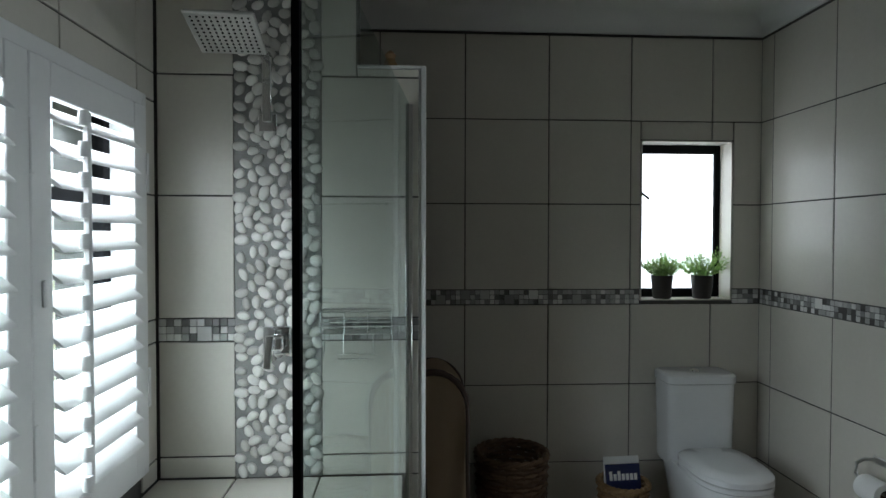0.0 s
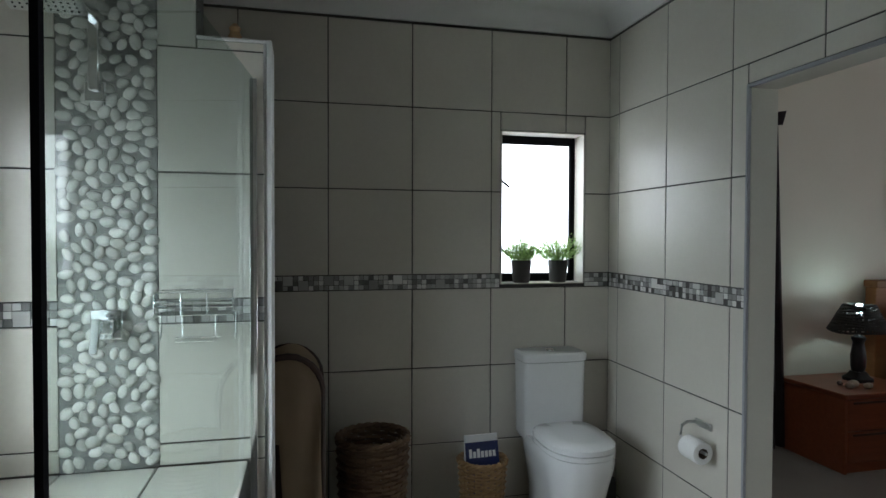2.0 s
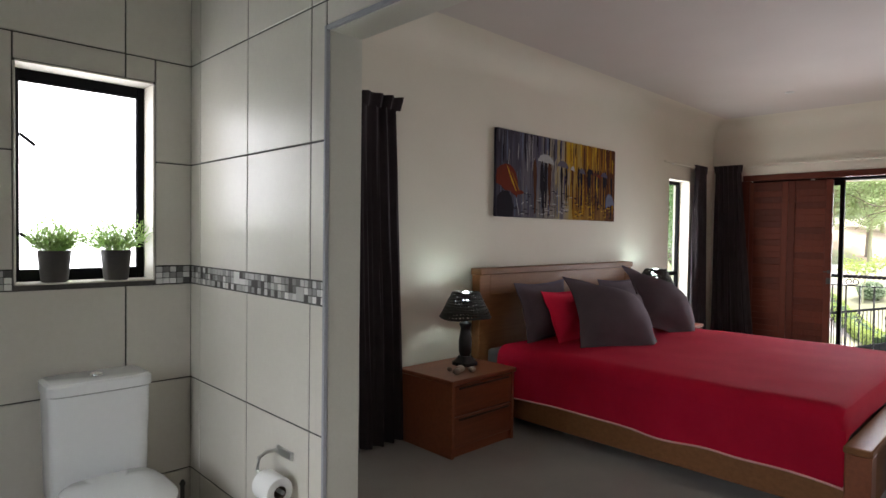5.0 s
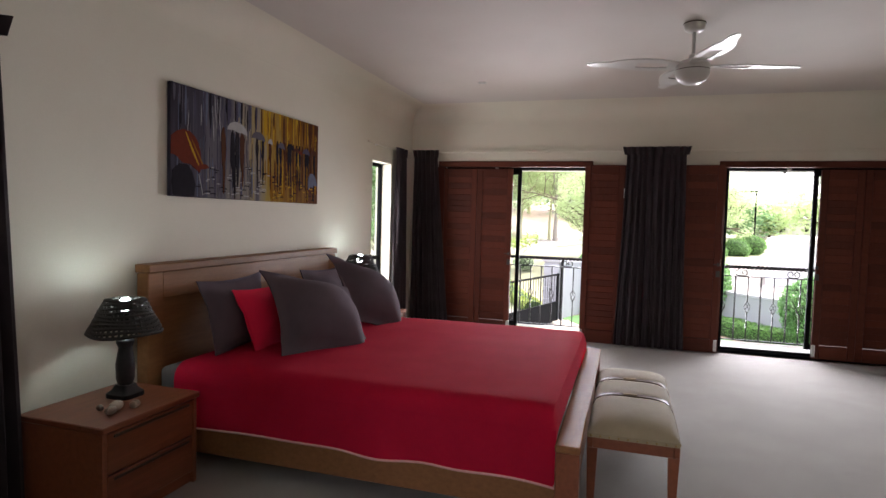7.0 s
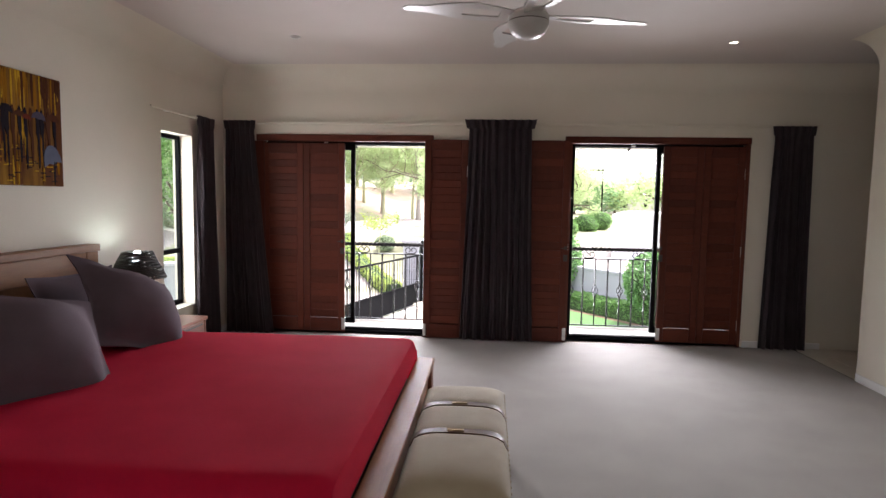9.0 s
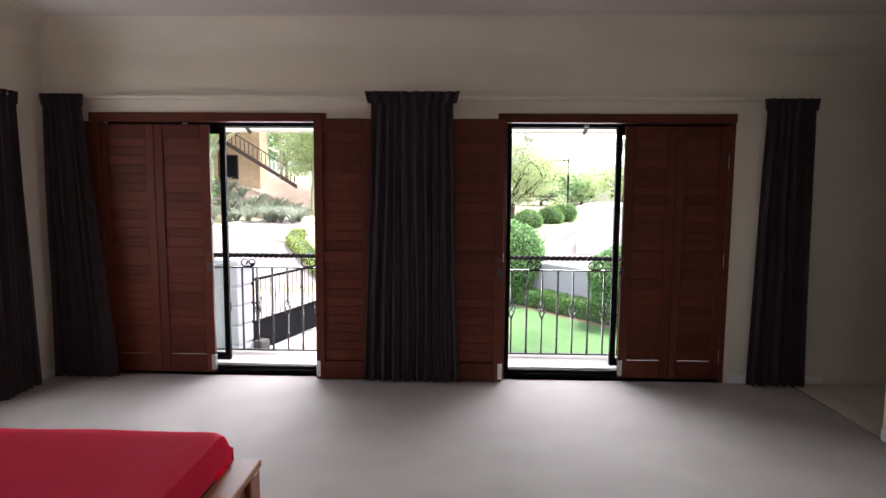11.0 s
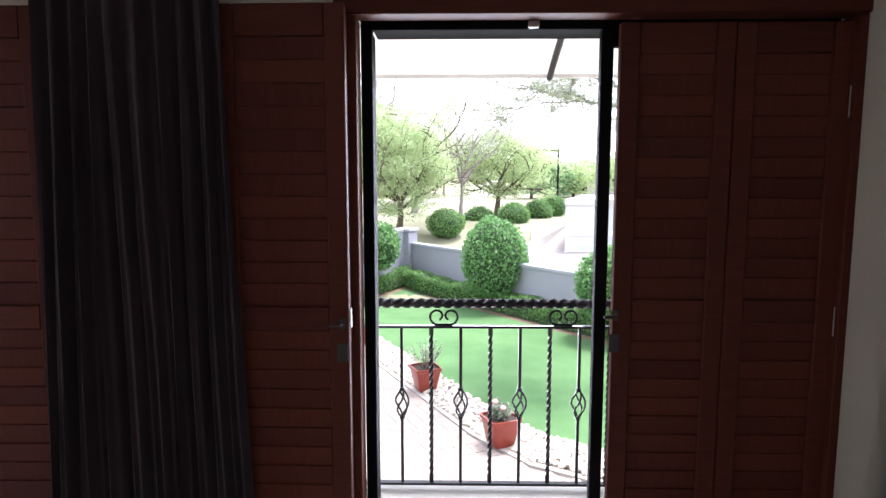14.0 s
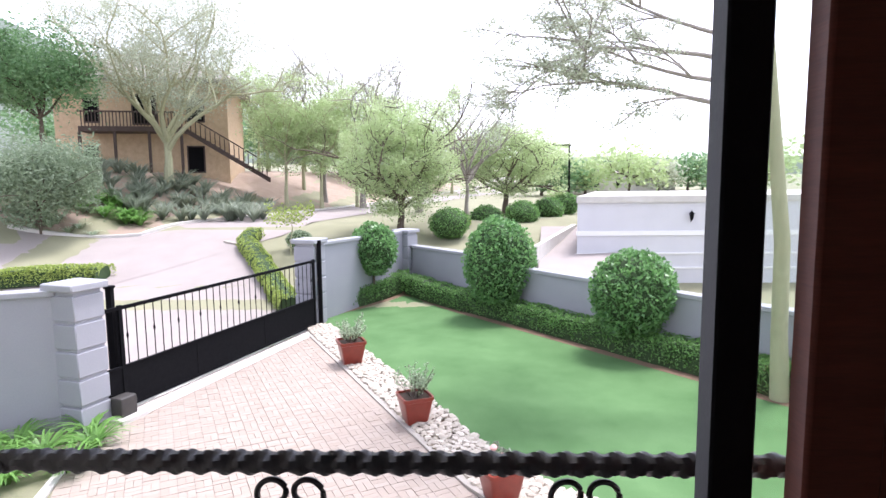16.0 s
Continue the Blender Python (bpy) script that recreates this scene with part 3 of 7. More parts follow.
CL = "dark aubergine pleated curtain gathered to the floor"
curtain(pose(9.07, 1.125, 0, 0, 0, -90), 0.75, 2.325, 1, CL, 9, 0.02)
curtain(pose(9.09, -1.96, 0, 0, 0, -90), 0.42, 2.28, 2, CL, 6, 0.12)
curtain(pose(9.06, 3.70, 0, 0, 0, -90), 0.36, 2.30, 3, CL, 6, 0.45, 0.09)
curtain(pose(8.46, 3.68, 0, 0, 0, 0), 0.36, 2.27, 4, CL, 6, 0.12)
curtain(pose(2.86, 3.67, 0, 0, 0, 0), 0.98, 2.29, 5, CL, 11, 0.06)

# side window by the corner
wn = tagged(new("window_1"), "tall narrow black-framed window beside the bed", "window", "", "structure")
for x0, x1 in ((7.95, 7.985), (8.465, 8.50)):
    part("window_frame", boxm(x0, x1, HY + 0.12, HY + 0.16, 0.42, 2.07, 0.003), M_black, wn)
for z in (0.42, 0.93, 2.03):
    part("window_frame", boxm(7.985, 8.465, HY + 0.121, HY + 0.159, z, z + 0.045, 0.003), M_black, wn)
for z0, z1 in ((0.465, 0.93), (0.975, 2.03)):
    g = part("pane", boxm(7.985, 8.465, HY + 0.137, HY + 0.143, z0, z1, 0), M_glass, wn)
    g.visible_shadow = False

# ---------- bed ----------
BX0, BX1, BF = 4.60, 6.90, 1.19
bed = thing("bed", "honey-coloured wooden bed frame with a tall panelled headboard", "bed", pose(0, 0, 0))
part("headboard_top", boxm(BX0, BX1, 3.63, 3.74, 1.09, 1.14, 0.006), M_oak, bed)
for x in (BX0 + 0.005, BX1 - 0.125):
    part("headboard_post", boxm(x, x + 0.12, 3.645, 3.73, 0, 1.09, 0.006), M_oak, bed)
part("headboard_panel", boxm(BX0 + 0.125, BX1 - 0.125, 3.67, 3.715, 0.25, 0.93, 0.004), M_oak, bed)
part("headboard_rail", boxm(BX0 + 0.125, BX1 - 0.125, 3.65, 3.725, 0.93, 1.09, 0.005), M_oak, bed)
part("footboard", boxm(BX0 - 0.05, 6.74, BF, BF + 0.115, 0.405, 0.44, 0.006), M_oak, bed)
part("footboard_panel", boxm(BX0 + 0.06, 6.63, BF + 0.03, BF + 0.085, 0.10, 0.405, 0.004), M_oak, bed)
for x in (BX0 - 0.04, 6.62):
    part("leg", boxm(x, x + 0.11, BF + 0.004, BF + 0.111, 0, 0.405, 0.006), M_oakv, bed)
for x in (BX0 + 0.02, BX1 - 0.18):
    part("side_rail", boxm(x, x + 0.035, BF + 0.111, 3.645, 0.085, 0.265, 0.005), M_oak, bed)
mt = solid("mattress", boxm(BX0 + 0.07, BX1 - 0.20, BF + 0.17, 3.63, 0.25, 0.535, 0.04, 3), M_sheet, "thick grey-sheeted mattress on the bed frame", "mattress")


def bedspread():
    """Cloth laid over the mattress: flat on top, rounding over the edge, hanging down the sides."""
    x0, x1, y0, y1, top = BX0 + 0.018, BX1 - 0.165, BF + 0.117, 3.42, 0.585
    bm = bmesh.new()
    rnd = random.Random(5)
    prof = []
    drop = 0.245
    for k in range(10):
        prof.append((x0 - 0.005 - 0.007 * (1 - k / 9), top - 0.10 - drop * (1 - k / 9)))
    for k in range(6):
        a = k / 5 * math.pi / 2
        prof.append((x0 + 0.095 - 0.10 * math.cos(a), top - 0.10 + 0.10 * math.sin(a)))
    n = 40
    for k in range(1, n):
        prof.append((x0 + 0.095 + (x1 - x0 - 0.19) * k / n, top))
    for k in range(6):
        a = k / 5 * math.pi / 2
        prof.append((x1 - 0.095 + 0.10 * math.sin(a), top - 0.10 + 0.10 * math.cos(a)))
    for k in range(1, 10):
        prof.append((x1 + 0.005 + 0.007 * k / 9, top - 0.10 - drop * k / 9))
    rows = []
    m = 46
    for j in range(m + 1):
        y = y0 + (y1 - y0) * max(0, j - 3) / (m - 3) + (0.0, 0.004, 0.02, 0.05)[min(j, 3)]
        end = (0.14, 0.062, 0.02, 0.004, 0.0)[min(j, 4)]
        row = []
        for i, (x, z) in enumerate(prof):
            hang = z < top - 0.097
            wob = 0.006 * noise.noise(Vector((x * 3, y * 3, 1.0))) + 0.010 * noise.noise(Vector((x * 1.2, y * 1.2, 4.0)))
            if hang:
                f = (top - 0.10 - z) / drop
                side = -1 if x < 5 else 1
                xx = x + side * (0.016 * f * math.sin(y * 9 + 2 * math.sin(y * 3)) + 0.01 * f)
                zz = z + f * (0.012 * math.sin(y * 5) - 0.03 * max(0, 1 - (y - y0) / 0.6))
                row.append(bm.verts.new((xx, y, zz)))
            else:
                row.append(bm.verts.new((x, y, z + wob - end)))
        rows.append(row)
    for a, b in zip(rows, rows[1:]):
        for i in range(len(a) - 1):
            bm.faces.new((a[i], a[i + 1], b[i + 1], b[i]))
    hem = [(r[0].co.x, r[0].co.y, r[0].co.z) for r in rows]
    hem2 = [(r[-1].co.x, r[-1].co.y, r[-1].co.z) for r in rows]
    bmesh.ops.solidify(bm, geom=bm.faces[:], thickness=0.006)
    q = thing("bedspread", "bright red cotton bedspread hanging over the bed's sides", "bedspread")
    part("cloth", bm, M_red, q)
    for h in (hem, hem2):
        part("hem", tube(bmesh.new(), h, 0.0065, 6), M_hem, q, "pale pink stitched hem")
    tail = [hem[0], (hem[0][0] - 0.01, hem[0][1] - 0.01, hem[0][2] + 0.03), (hem[0][0] + 0.02, hem[0][1] - 0.012, hem[0][2] + 0.08)]
    part("hem", tube(bmesh.new(), tail, 0.009, 6), M_hem, q, "pale pink turned-up corner")


bedspread()


def pillow(at, w, h, t, m, label, seed=0, flange=0.05):
    """A plump pillow in local x-z with a flat flange and drawn-out corners."""
    bm = bmesh.new()
    n = 22
    soft = 1.0 if flange > 0.04 else 0.0
    front, back = [], []
    for j in range(n + 1):
        fr, bk = [], []
        for i in range(n + 1):
            u, v = i / n * 2 - 1, j / n * 2 - 1
            pin = 1 - 0.10 * (1 - abs(v) ** 2) * abs(u) ** 3
            pin2 = 1 - 0.10 * (1 - abs(u) ** 2) * abs(v) ** 3
            iu, iv = min(1, abs(u) * w / (w - 2 * flange)), min(1, abs(v) * h / (h - 2 * flange))
            puff = t / 2 * max(0, (1 - iu ** 2.2)) ** 0.72 * max(0, (1 - iv ** 2.2)) ** 0.72 + 0.004
            bend = 0.03 * (u * u + v * v) * soft - 0.05 * soft * max(0, u) ** 3 * max(0, -v) ** 3
            wr = 0.012 * noise.noise(Vector((u * 2.3 + seed, v * 2.3, seed)))
            x, z = u * w / 2 * pin, v * h / 2 * pin2
            fr.append(bm.verts.new((x, -puff + wr + bend, z)))
            bk.append(bm.verts.new((x, puff + wr + bend, z)))
        front.append(fr)
        back.append(bk)
    for g in (front, back):
        for a, b in zip(g, g[1:]):
            for i in range(n):
                bm.faces.new((a[i], a[i + 1], b[i + 1], b[i]))
    edge = [(0, i) for i in range(n)] + [(j, n) for j in range(n)] + [(n, n - i) for i in range(n)] + [(n - j, 0) for j in range(n)]
    for k in range(len(edge)):
        a, b = edge[k], edge[(k + 1) % len(edge)]
        bm.faces.new((front[a[0]][a[1]], front[b[0]][b[1]], back[b[0]][b[1]], back[a[0]][a[1]]))
    return solid("pillow", bm, m, label, "pillow", "pillows on the bed", at=at)


pillow(pose(5.20, 3.46, 0.80, -16, 0, 4), 0.72, 0.48, 0.16, M_greyc, "grey-brown pillow propped against the headboard", 1, 0.03)
pillow(pose(5.37, 3.31, 0.76, -24, 0, 0), 0.68, 0.44, 0.16, M_red, "bright red pillow propped between grey pillows", 2, 0.03)
pillow(pose(5.45, 2.98, 0.785, -44, 13, -27), 0.75, 0.69, 0.31, M_greyc, "large grey-brown square cushion leaning back", 3, 0.055)
pillow(pose(6.44, 3.45, 0.77, -16, 0, -4), 0.72, 0.48, 0.16, M_greyc, "grey-brown pillow behind a large cushion", 4, 0.03)
pillow(pose(6.36, 3.02, 0.80, -42, 22, -20), 0.74, 0.68, 0.31, M_greyc, "large grey-brown square cushion leaning on its corner", 5, 0.055)


def nightstand(at, label):
    t = thing("nightstand", label, "nightstand", at, "nightstands beside the bed")
    w, d, h = 0.60, 0.50, 0.49
    part("top", boxm(-0.01, w + 0.01, -0.012, d, h - 0.03, h, 0.005), M_oakv, t)
    part("side_panel", boxm(0, 0.025, 0, d - 0.01, 0.0, h - 0.03, 0.003), M_oakv, t)
    part("side_panel", boxm(w - 0.025, w, 0, d - 0.01, 0.0, h - 0.03, 0.003), M_oakv, t)
    part("back_panel", boxm(0.025, w - 0.025, d - 0.03, d - 0.012, 0.02, h - 0.03, 0.002), M_oakv, t)
    part("plinth", boxm(0.025, w - 0.025, 0.02, 0.04, 0, 0.06, 0.002), M_oakv, t)
    for z0, z1 in ((0.065, 0.255), (0.262, 0.452)):
        dr = part("drawer", boxm(0.028, w - 0.028, 0.002, 0.40, z0, z1, 0.004), M_oakv, t)
        part("pull", boxm(0.06, w - 0.06, -0.006, 0.004, z1 - 0.025, z1 - 0.012, 0.003), M_darkwood, dr)
    return t


NS = "reddish-brown wooden nightstand with two drawers"
nightstand(pose(3.88, 3.20, 0), NS)
nightstand(pose(7.00, 3.20, 0), NS)


def table_lamp(at, label):
    """Turned dark stem and a woven tapered shade with a bare bulb glowing above its rim."""
    t = thing("table_lamp", label, "table lamp", at, "bedside lamps")
    part("foot", loft(bmesh.new(), [circ(0, 0, z, r, r, 24, 5) for r, z in ((0.068, 0), (0.068, 0.02), (0.05, 0.035), (0.036, 0.06))]), M_iron, t)
    part("stem", lathe([(0.032, 0.055), (0.042, 0.09), (0.044, 0.16), (0.033, 0.225), (0.030, 0.24), (0.040, 0.262), (0.040, 0.275), (0.018, 0.285), (0.010, 0.30), (0.010, 0.36)], 20), M_iron, t)
    bm = bmesh.new()
    rnd = random.Random(3)
    r0, r1, z0, z1 = 0.165, 0.085, 0.315, 0.475
    coil = []
    for a in range(28 * 10 + 1):
        q = min(1.0, max(0.0, (a - 14) / 252))
        r, z = r0 + (r1 - r0) * q, z0 + (z1 - z0) * q
        coil.append((r * math.cos(a * math.tau / 28), r * math.sin(a * math.tau / 28), z + 0.004 * math.sin(a * 7)))
    tube(bm, coil, 0.0085, 5, False)
    sh = part("shade", bm, M_wickerdark, t, "open-weave dark tapered shade")
    bm = bmesh.new()
    for k in range(40):
        a = k * math.tau / 40
        b = a + rnd.uniform(-0.12, 0.12)
        tube(bm, [(r0 * math.cos(a), r0 * math.sin(a), z0), (r1 * math.cos(b), r1 * math.sin(b), z1)], 0.0065, 4)
    part("weave", bm, M_wickerdark, sh)
    part("bulb", lathe([(0.012, 0.40), (0.016, 0.42), (0.028, 0.445), (0.026, 0.465), (0.012, 0.482)], 16), M_bulb, t, "glowing cool-white bulb")
    part("socket", lathe([(0.017, 0.355), (0.017, 0.405), (0.012, 0.41)], 14), M_black, t)
    return t


LL = "dark bedside lamp with a woven shade, switched on"
table_lamp(pose(4.28, 3.48, 0.49) @ Matrix.Scale(1.06, 4), LL)
table_lamp(pose(7.13, 3.50, 0.49) @ Matrix.Scale(1.2, 4), LL)


def trinkets(cx, cy, z):
    rnd = random.Random(8)
    for i in range(6):
        r = rnd.uniform(0.014, 0.03)
        bm = bmesh.new()
        rings = []
        for k in range(8):
            a = math.pi * (k + 0.5) / 8
            rings.append([(r * 1.4 * math.sin(a) * math.cos(b * math.tau / 12) * (1 + 0.18 * math.sin(b * 3)), r * math.sin(a) * math.sin(b * math.tau / 12), r - r * math.cos(a)) for b in range(12)])
        loft(bm, rings)
        solid("sea_shell", bm, M_turq if i == 4 else M_shell, "small mottled sea shell lying on the nightstand", "shell", "shells on the nightstand", at=pose(cx + rnd.uniform(-0.07, 0.09), cy + rnd.uniform(-0.06, 0.06), z + 0.001, 0, 0, rnd.uniform(0, 360)))


trinkets(4.08, 3.34, 0.49)


def bench():
    """Long upholstered bench with two leather straps and a nail-headed edge."""
    t = thing("bench", "tan upholstered bench with leather straps at the bed's foot", "bench", pose(4.97, 0.735, 0))
    L, W, H = 1.30, 0.45, 0.355
    for x0, x1, y0, y1 in ((0.0, L, 0.0, 0.03), (0.0, L, W - 0.03, W), (0, 0.03, 0.03, W - 0.03), (L - 0.03, L, 0.03, W - 0.03)):
        part("apron", boxm(x0, x1, y0, y1, H - 0.06, H, 0.004), M_oakv, t)
    for x in (0.0, L - 0.055):
        for y in (0.0, W - 0.055):
            part("leg", loft(bmesh.new(), [[(x + dx, y + dy, z) for dx, dy in ((s, s), (0.055 - s, s), (0.055 - s, 0.055 - s), (s, 0.055 - s))] for s, z in ((0.01, 0.0), (0.0005, H - 0.06))]), M_oakv, t)
    def dome(u, v):
        return 0.018 + 0.075 * max(0, 1 - abs(u) ** 7) ** 0.6 * max(0, 1 - abs(v) ** 4) ** 0.5
    bm = bmesh.new()
    n, m = 48, 20
    g = [[bm.verts.new((L * (i / n) - 0.004 + 0.008 * i / n, W * j / m, H + dome(i / n * 2 - 1, j / m * 2 - 1) - 0.012 * math.exp(-((i / n - 0.40) / 0.03) ** 2) - 0.012 * math.exp(-((i / n - 0.68) / 0.03) ** 2))) for j in range(m + 1)] for i in range(n + 1)]
    for a, b in zip(g, g[1:]):
        for j in range(m):
            bm.faces.new((a[j], a[j + 1], b[j + 1], b[j]))
    edge = [g[i][0] for i in range(n + 1)] + [g[n][j] for j in range(1, m + 1)] + [g[i][m] for i in range(n - 1, -1, -1)] + [g[0][j] for j in range(m - 1, 0, -1)]
    low = [bm.verts.new((v.co.x, v.co.y, H - 0.004)) for v in edge]
    for k in range(len(edge)):
        bm.faces.new((edge[k], edge[(k + 1) % len(edge)], low[(k + 1) % len(edge)], low[k]))
    cu = part("cushion", bm, M_tan, t, "tan fabric cushion pad")
    for u in (0.40, 0.68):
        bm = bmesh.new()
        rings = []
        for j in range(m + 1):
            v = j / m * 2 - 1
            z = H + dome(0, v) - 0.010
            rings.append([(L * u - 0.028, W * j / m, z), (L * u + 0.028, W * j / m, z), (L * u + 0.028, W * j / m, z + 0.008), (L * u - 0.028, W * j / m, z + 0.008)])
        part("strap", loft(bm, rings), M_leather, t, "brown leather strap")
        bm = bmesh.new()
        add_box(bm, L * u - 0.012, L * u + 0.012, W * 0.45, W * 0.62, H + dome(0, 0) - 0.001, H + dome(0, 0) + 0.003)
        part("buckle", bm, M_brass, t, "small brass strap plate")
    nail = to_mesh("nail_head", lathe([(0.006, 0), (0.005, 0.003), (0.002, 0.005)], 8), M_brass)
    for k in range(26):
        piece("nail_head", nail, cu, pose(0.02 + k * (L - 0.04) / 25, -0.001, H + 0.006, 90, 0, 0))
    for k in range(10):
        piece("nail_head", nail, cu, pose(-0.0055, 0.02 + k * (W - 0.04) / 9, H + 0.006, 0, -90, 0))


bench()


def ceiling_fan(x, y, turn):
    t = thing("ceiling_fan", "white four-bladed ceiling fan with a bowl housing, at rest", "ceiling fan", pose(x, y, BZ, 0, 0, turn))
    part("canopy", lathe([(0.072, 0), (0.072, -0.02), (0.062, -0.05), (0.045, -0.062)], 28), M_fan, t)
    part("trim_ring", lathe([(0.075, -0.001), (0.076, -0.004), (0.075, -0.008)], 28), M_darkwood, t)
    part("down_rod", lathe([(0.012, -0.06), (0.012, -0.24)], 14), M_fan, t)
    part("coupling", lathe([(0.012, -0.210), (0.028, -0.220), (0.032, -0.250)], 16), M_fan, t)
    part("motor", lathe([(0.03, -0.245), (0.085, -0.265), (0.115, -0.290), (0.118, -0.325)], 32), M_fan, t)
    # ring coloured dark for the shade in the seam above the bowl
    part("shadow_gap", lathe([(0.114, -0.325), (0.114, -0.331)], 32), M_darkwood, t)
    part("bowl", lathe([(0.118, -0.331), (0.116, -0.355), (0.098, -0.390), (0.060, -0.418), (0.002, -0.428)], 32), M_fan, t)
    bm = bmesh.new()
    n = 26
    up, lo = [], []
    for i in range(n + 1):
        u = i / n
        x0 = 0.10 + 0.63 * u
        wl = 0.055 + 0.055 * math.sin(min(1, u * 1.25) * math.pi) - 0.02 * u
        wl = max(0.006, wl * (1 if u < 0.9 else math.sqrt(max(0.02, 1 - ((u - 0.9) / 0.1) ** 2))))
        tilt = math.radians(9)
        row = []
        for v in (-1, -0.45, 0.45, 1):
            yy = v * wl + 0.025 * math.sin(u * 2.2)
            row.append((x0, yy, -0.295 + math.tan(tilt) * yy * (1 - 0.5 * u)))
        up.append([bm.verts.new((a, b, c + 0.004)) for a, b, c in row])
        lo.append([bm.verts.new((a, b, c - 0.004)) for a, b, c in row])
    for i in range(n):
        hole = 3 <= i <= 11
        for k in range(3):
            if hole and k == 1:
                continue
            bm.faces.new((up[i][k], up[i][k + 1], up[i + 1][k + 1], up[i + 1][k]))
            bm.faces.new((lo[i][k], lo[i + 1][k], lo[i + 1][k + 1], lo[i][k + 1]))
        for k in (0, 3):
            bm.faces.new((up[i][k], up[i + 1][k], lo[i + 1][k], lo[i][k]))
    bm.faces.new([*up[0], *lo[0][::-1]])
    bm.faces.new([*up[n], *lo[n][::-1]])
    for i in range(3, 12):
        for k in (1, 2):
            bm.faces.new((up[i][k], up[i + 1][k], lo[i + 1][k], lo[i][k]))
    for i in (3, 12):
        bm.faces.new((up[i][1], up[i][2], lo[i][2], lo[i][1]))
    me = to_mesh("blade", bm, M_fan)
    for k in range(4):
        piece("blade", me, t, pose(0, 0, 0, 0, 0, 90 * k))


ceiling_fan(6.41, 0.643, -78)


def downlight(x, y, on):
    t = thing("downlight", "small round recessed ceiling spotlight, " + ("lit" if on else "unlit"), "ceiling light", pose(x, y, BZ), "bedroom downlights")
    part("rim", loft(bmesh.new(), [circ(0, 0, 0, 0.045), circ(0, 0, -0.006, 0.043), circ(0, 0, -0.006, 0.032), circ(0, 0, -0.001, 0.030)], (False, False)), M_dull, t)
    part("lamp_face", loft(bmesh.new(), [circ(0, 0, -0.001, 0.031), circ(0, 0, -0.003, 0.030)]), M_spot if on else M_steel, t)


for x, y, on in ((7.93, 2.53, False), (8.0, 0.59, True), (8.16, -1.18, True)):
    downlight(x, y, on)


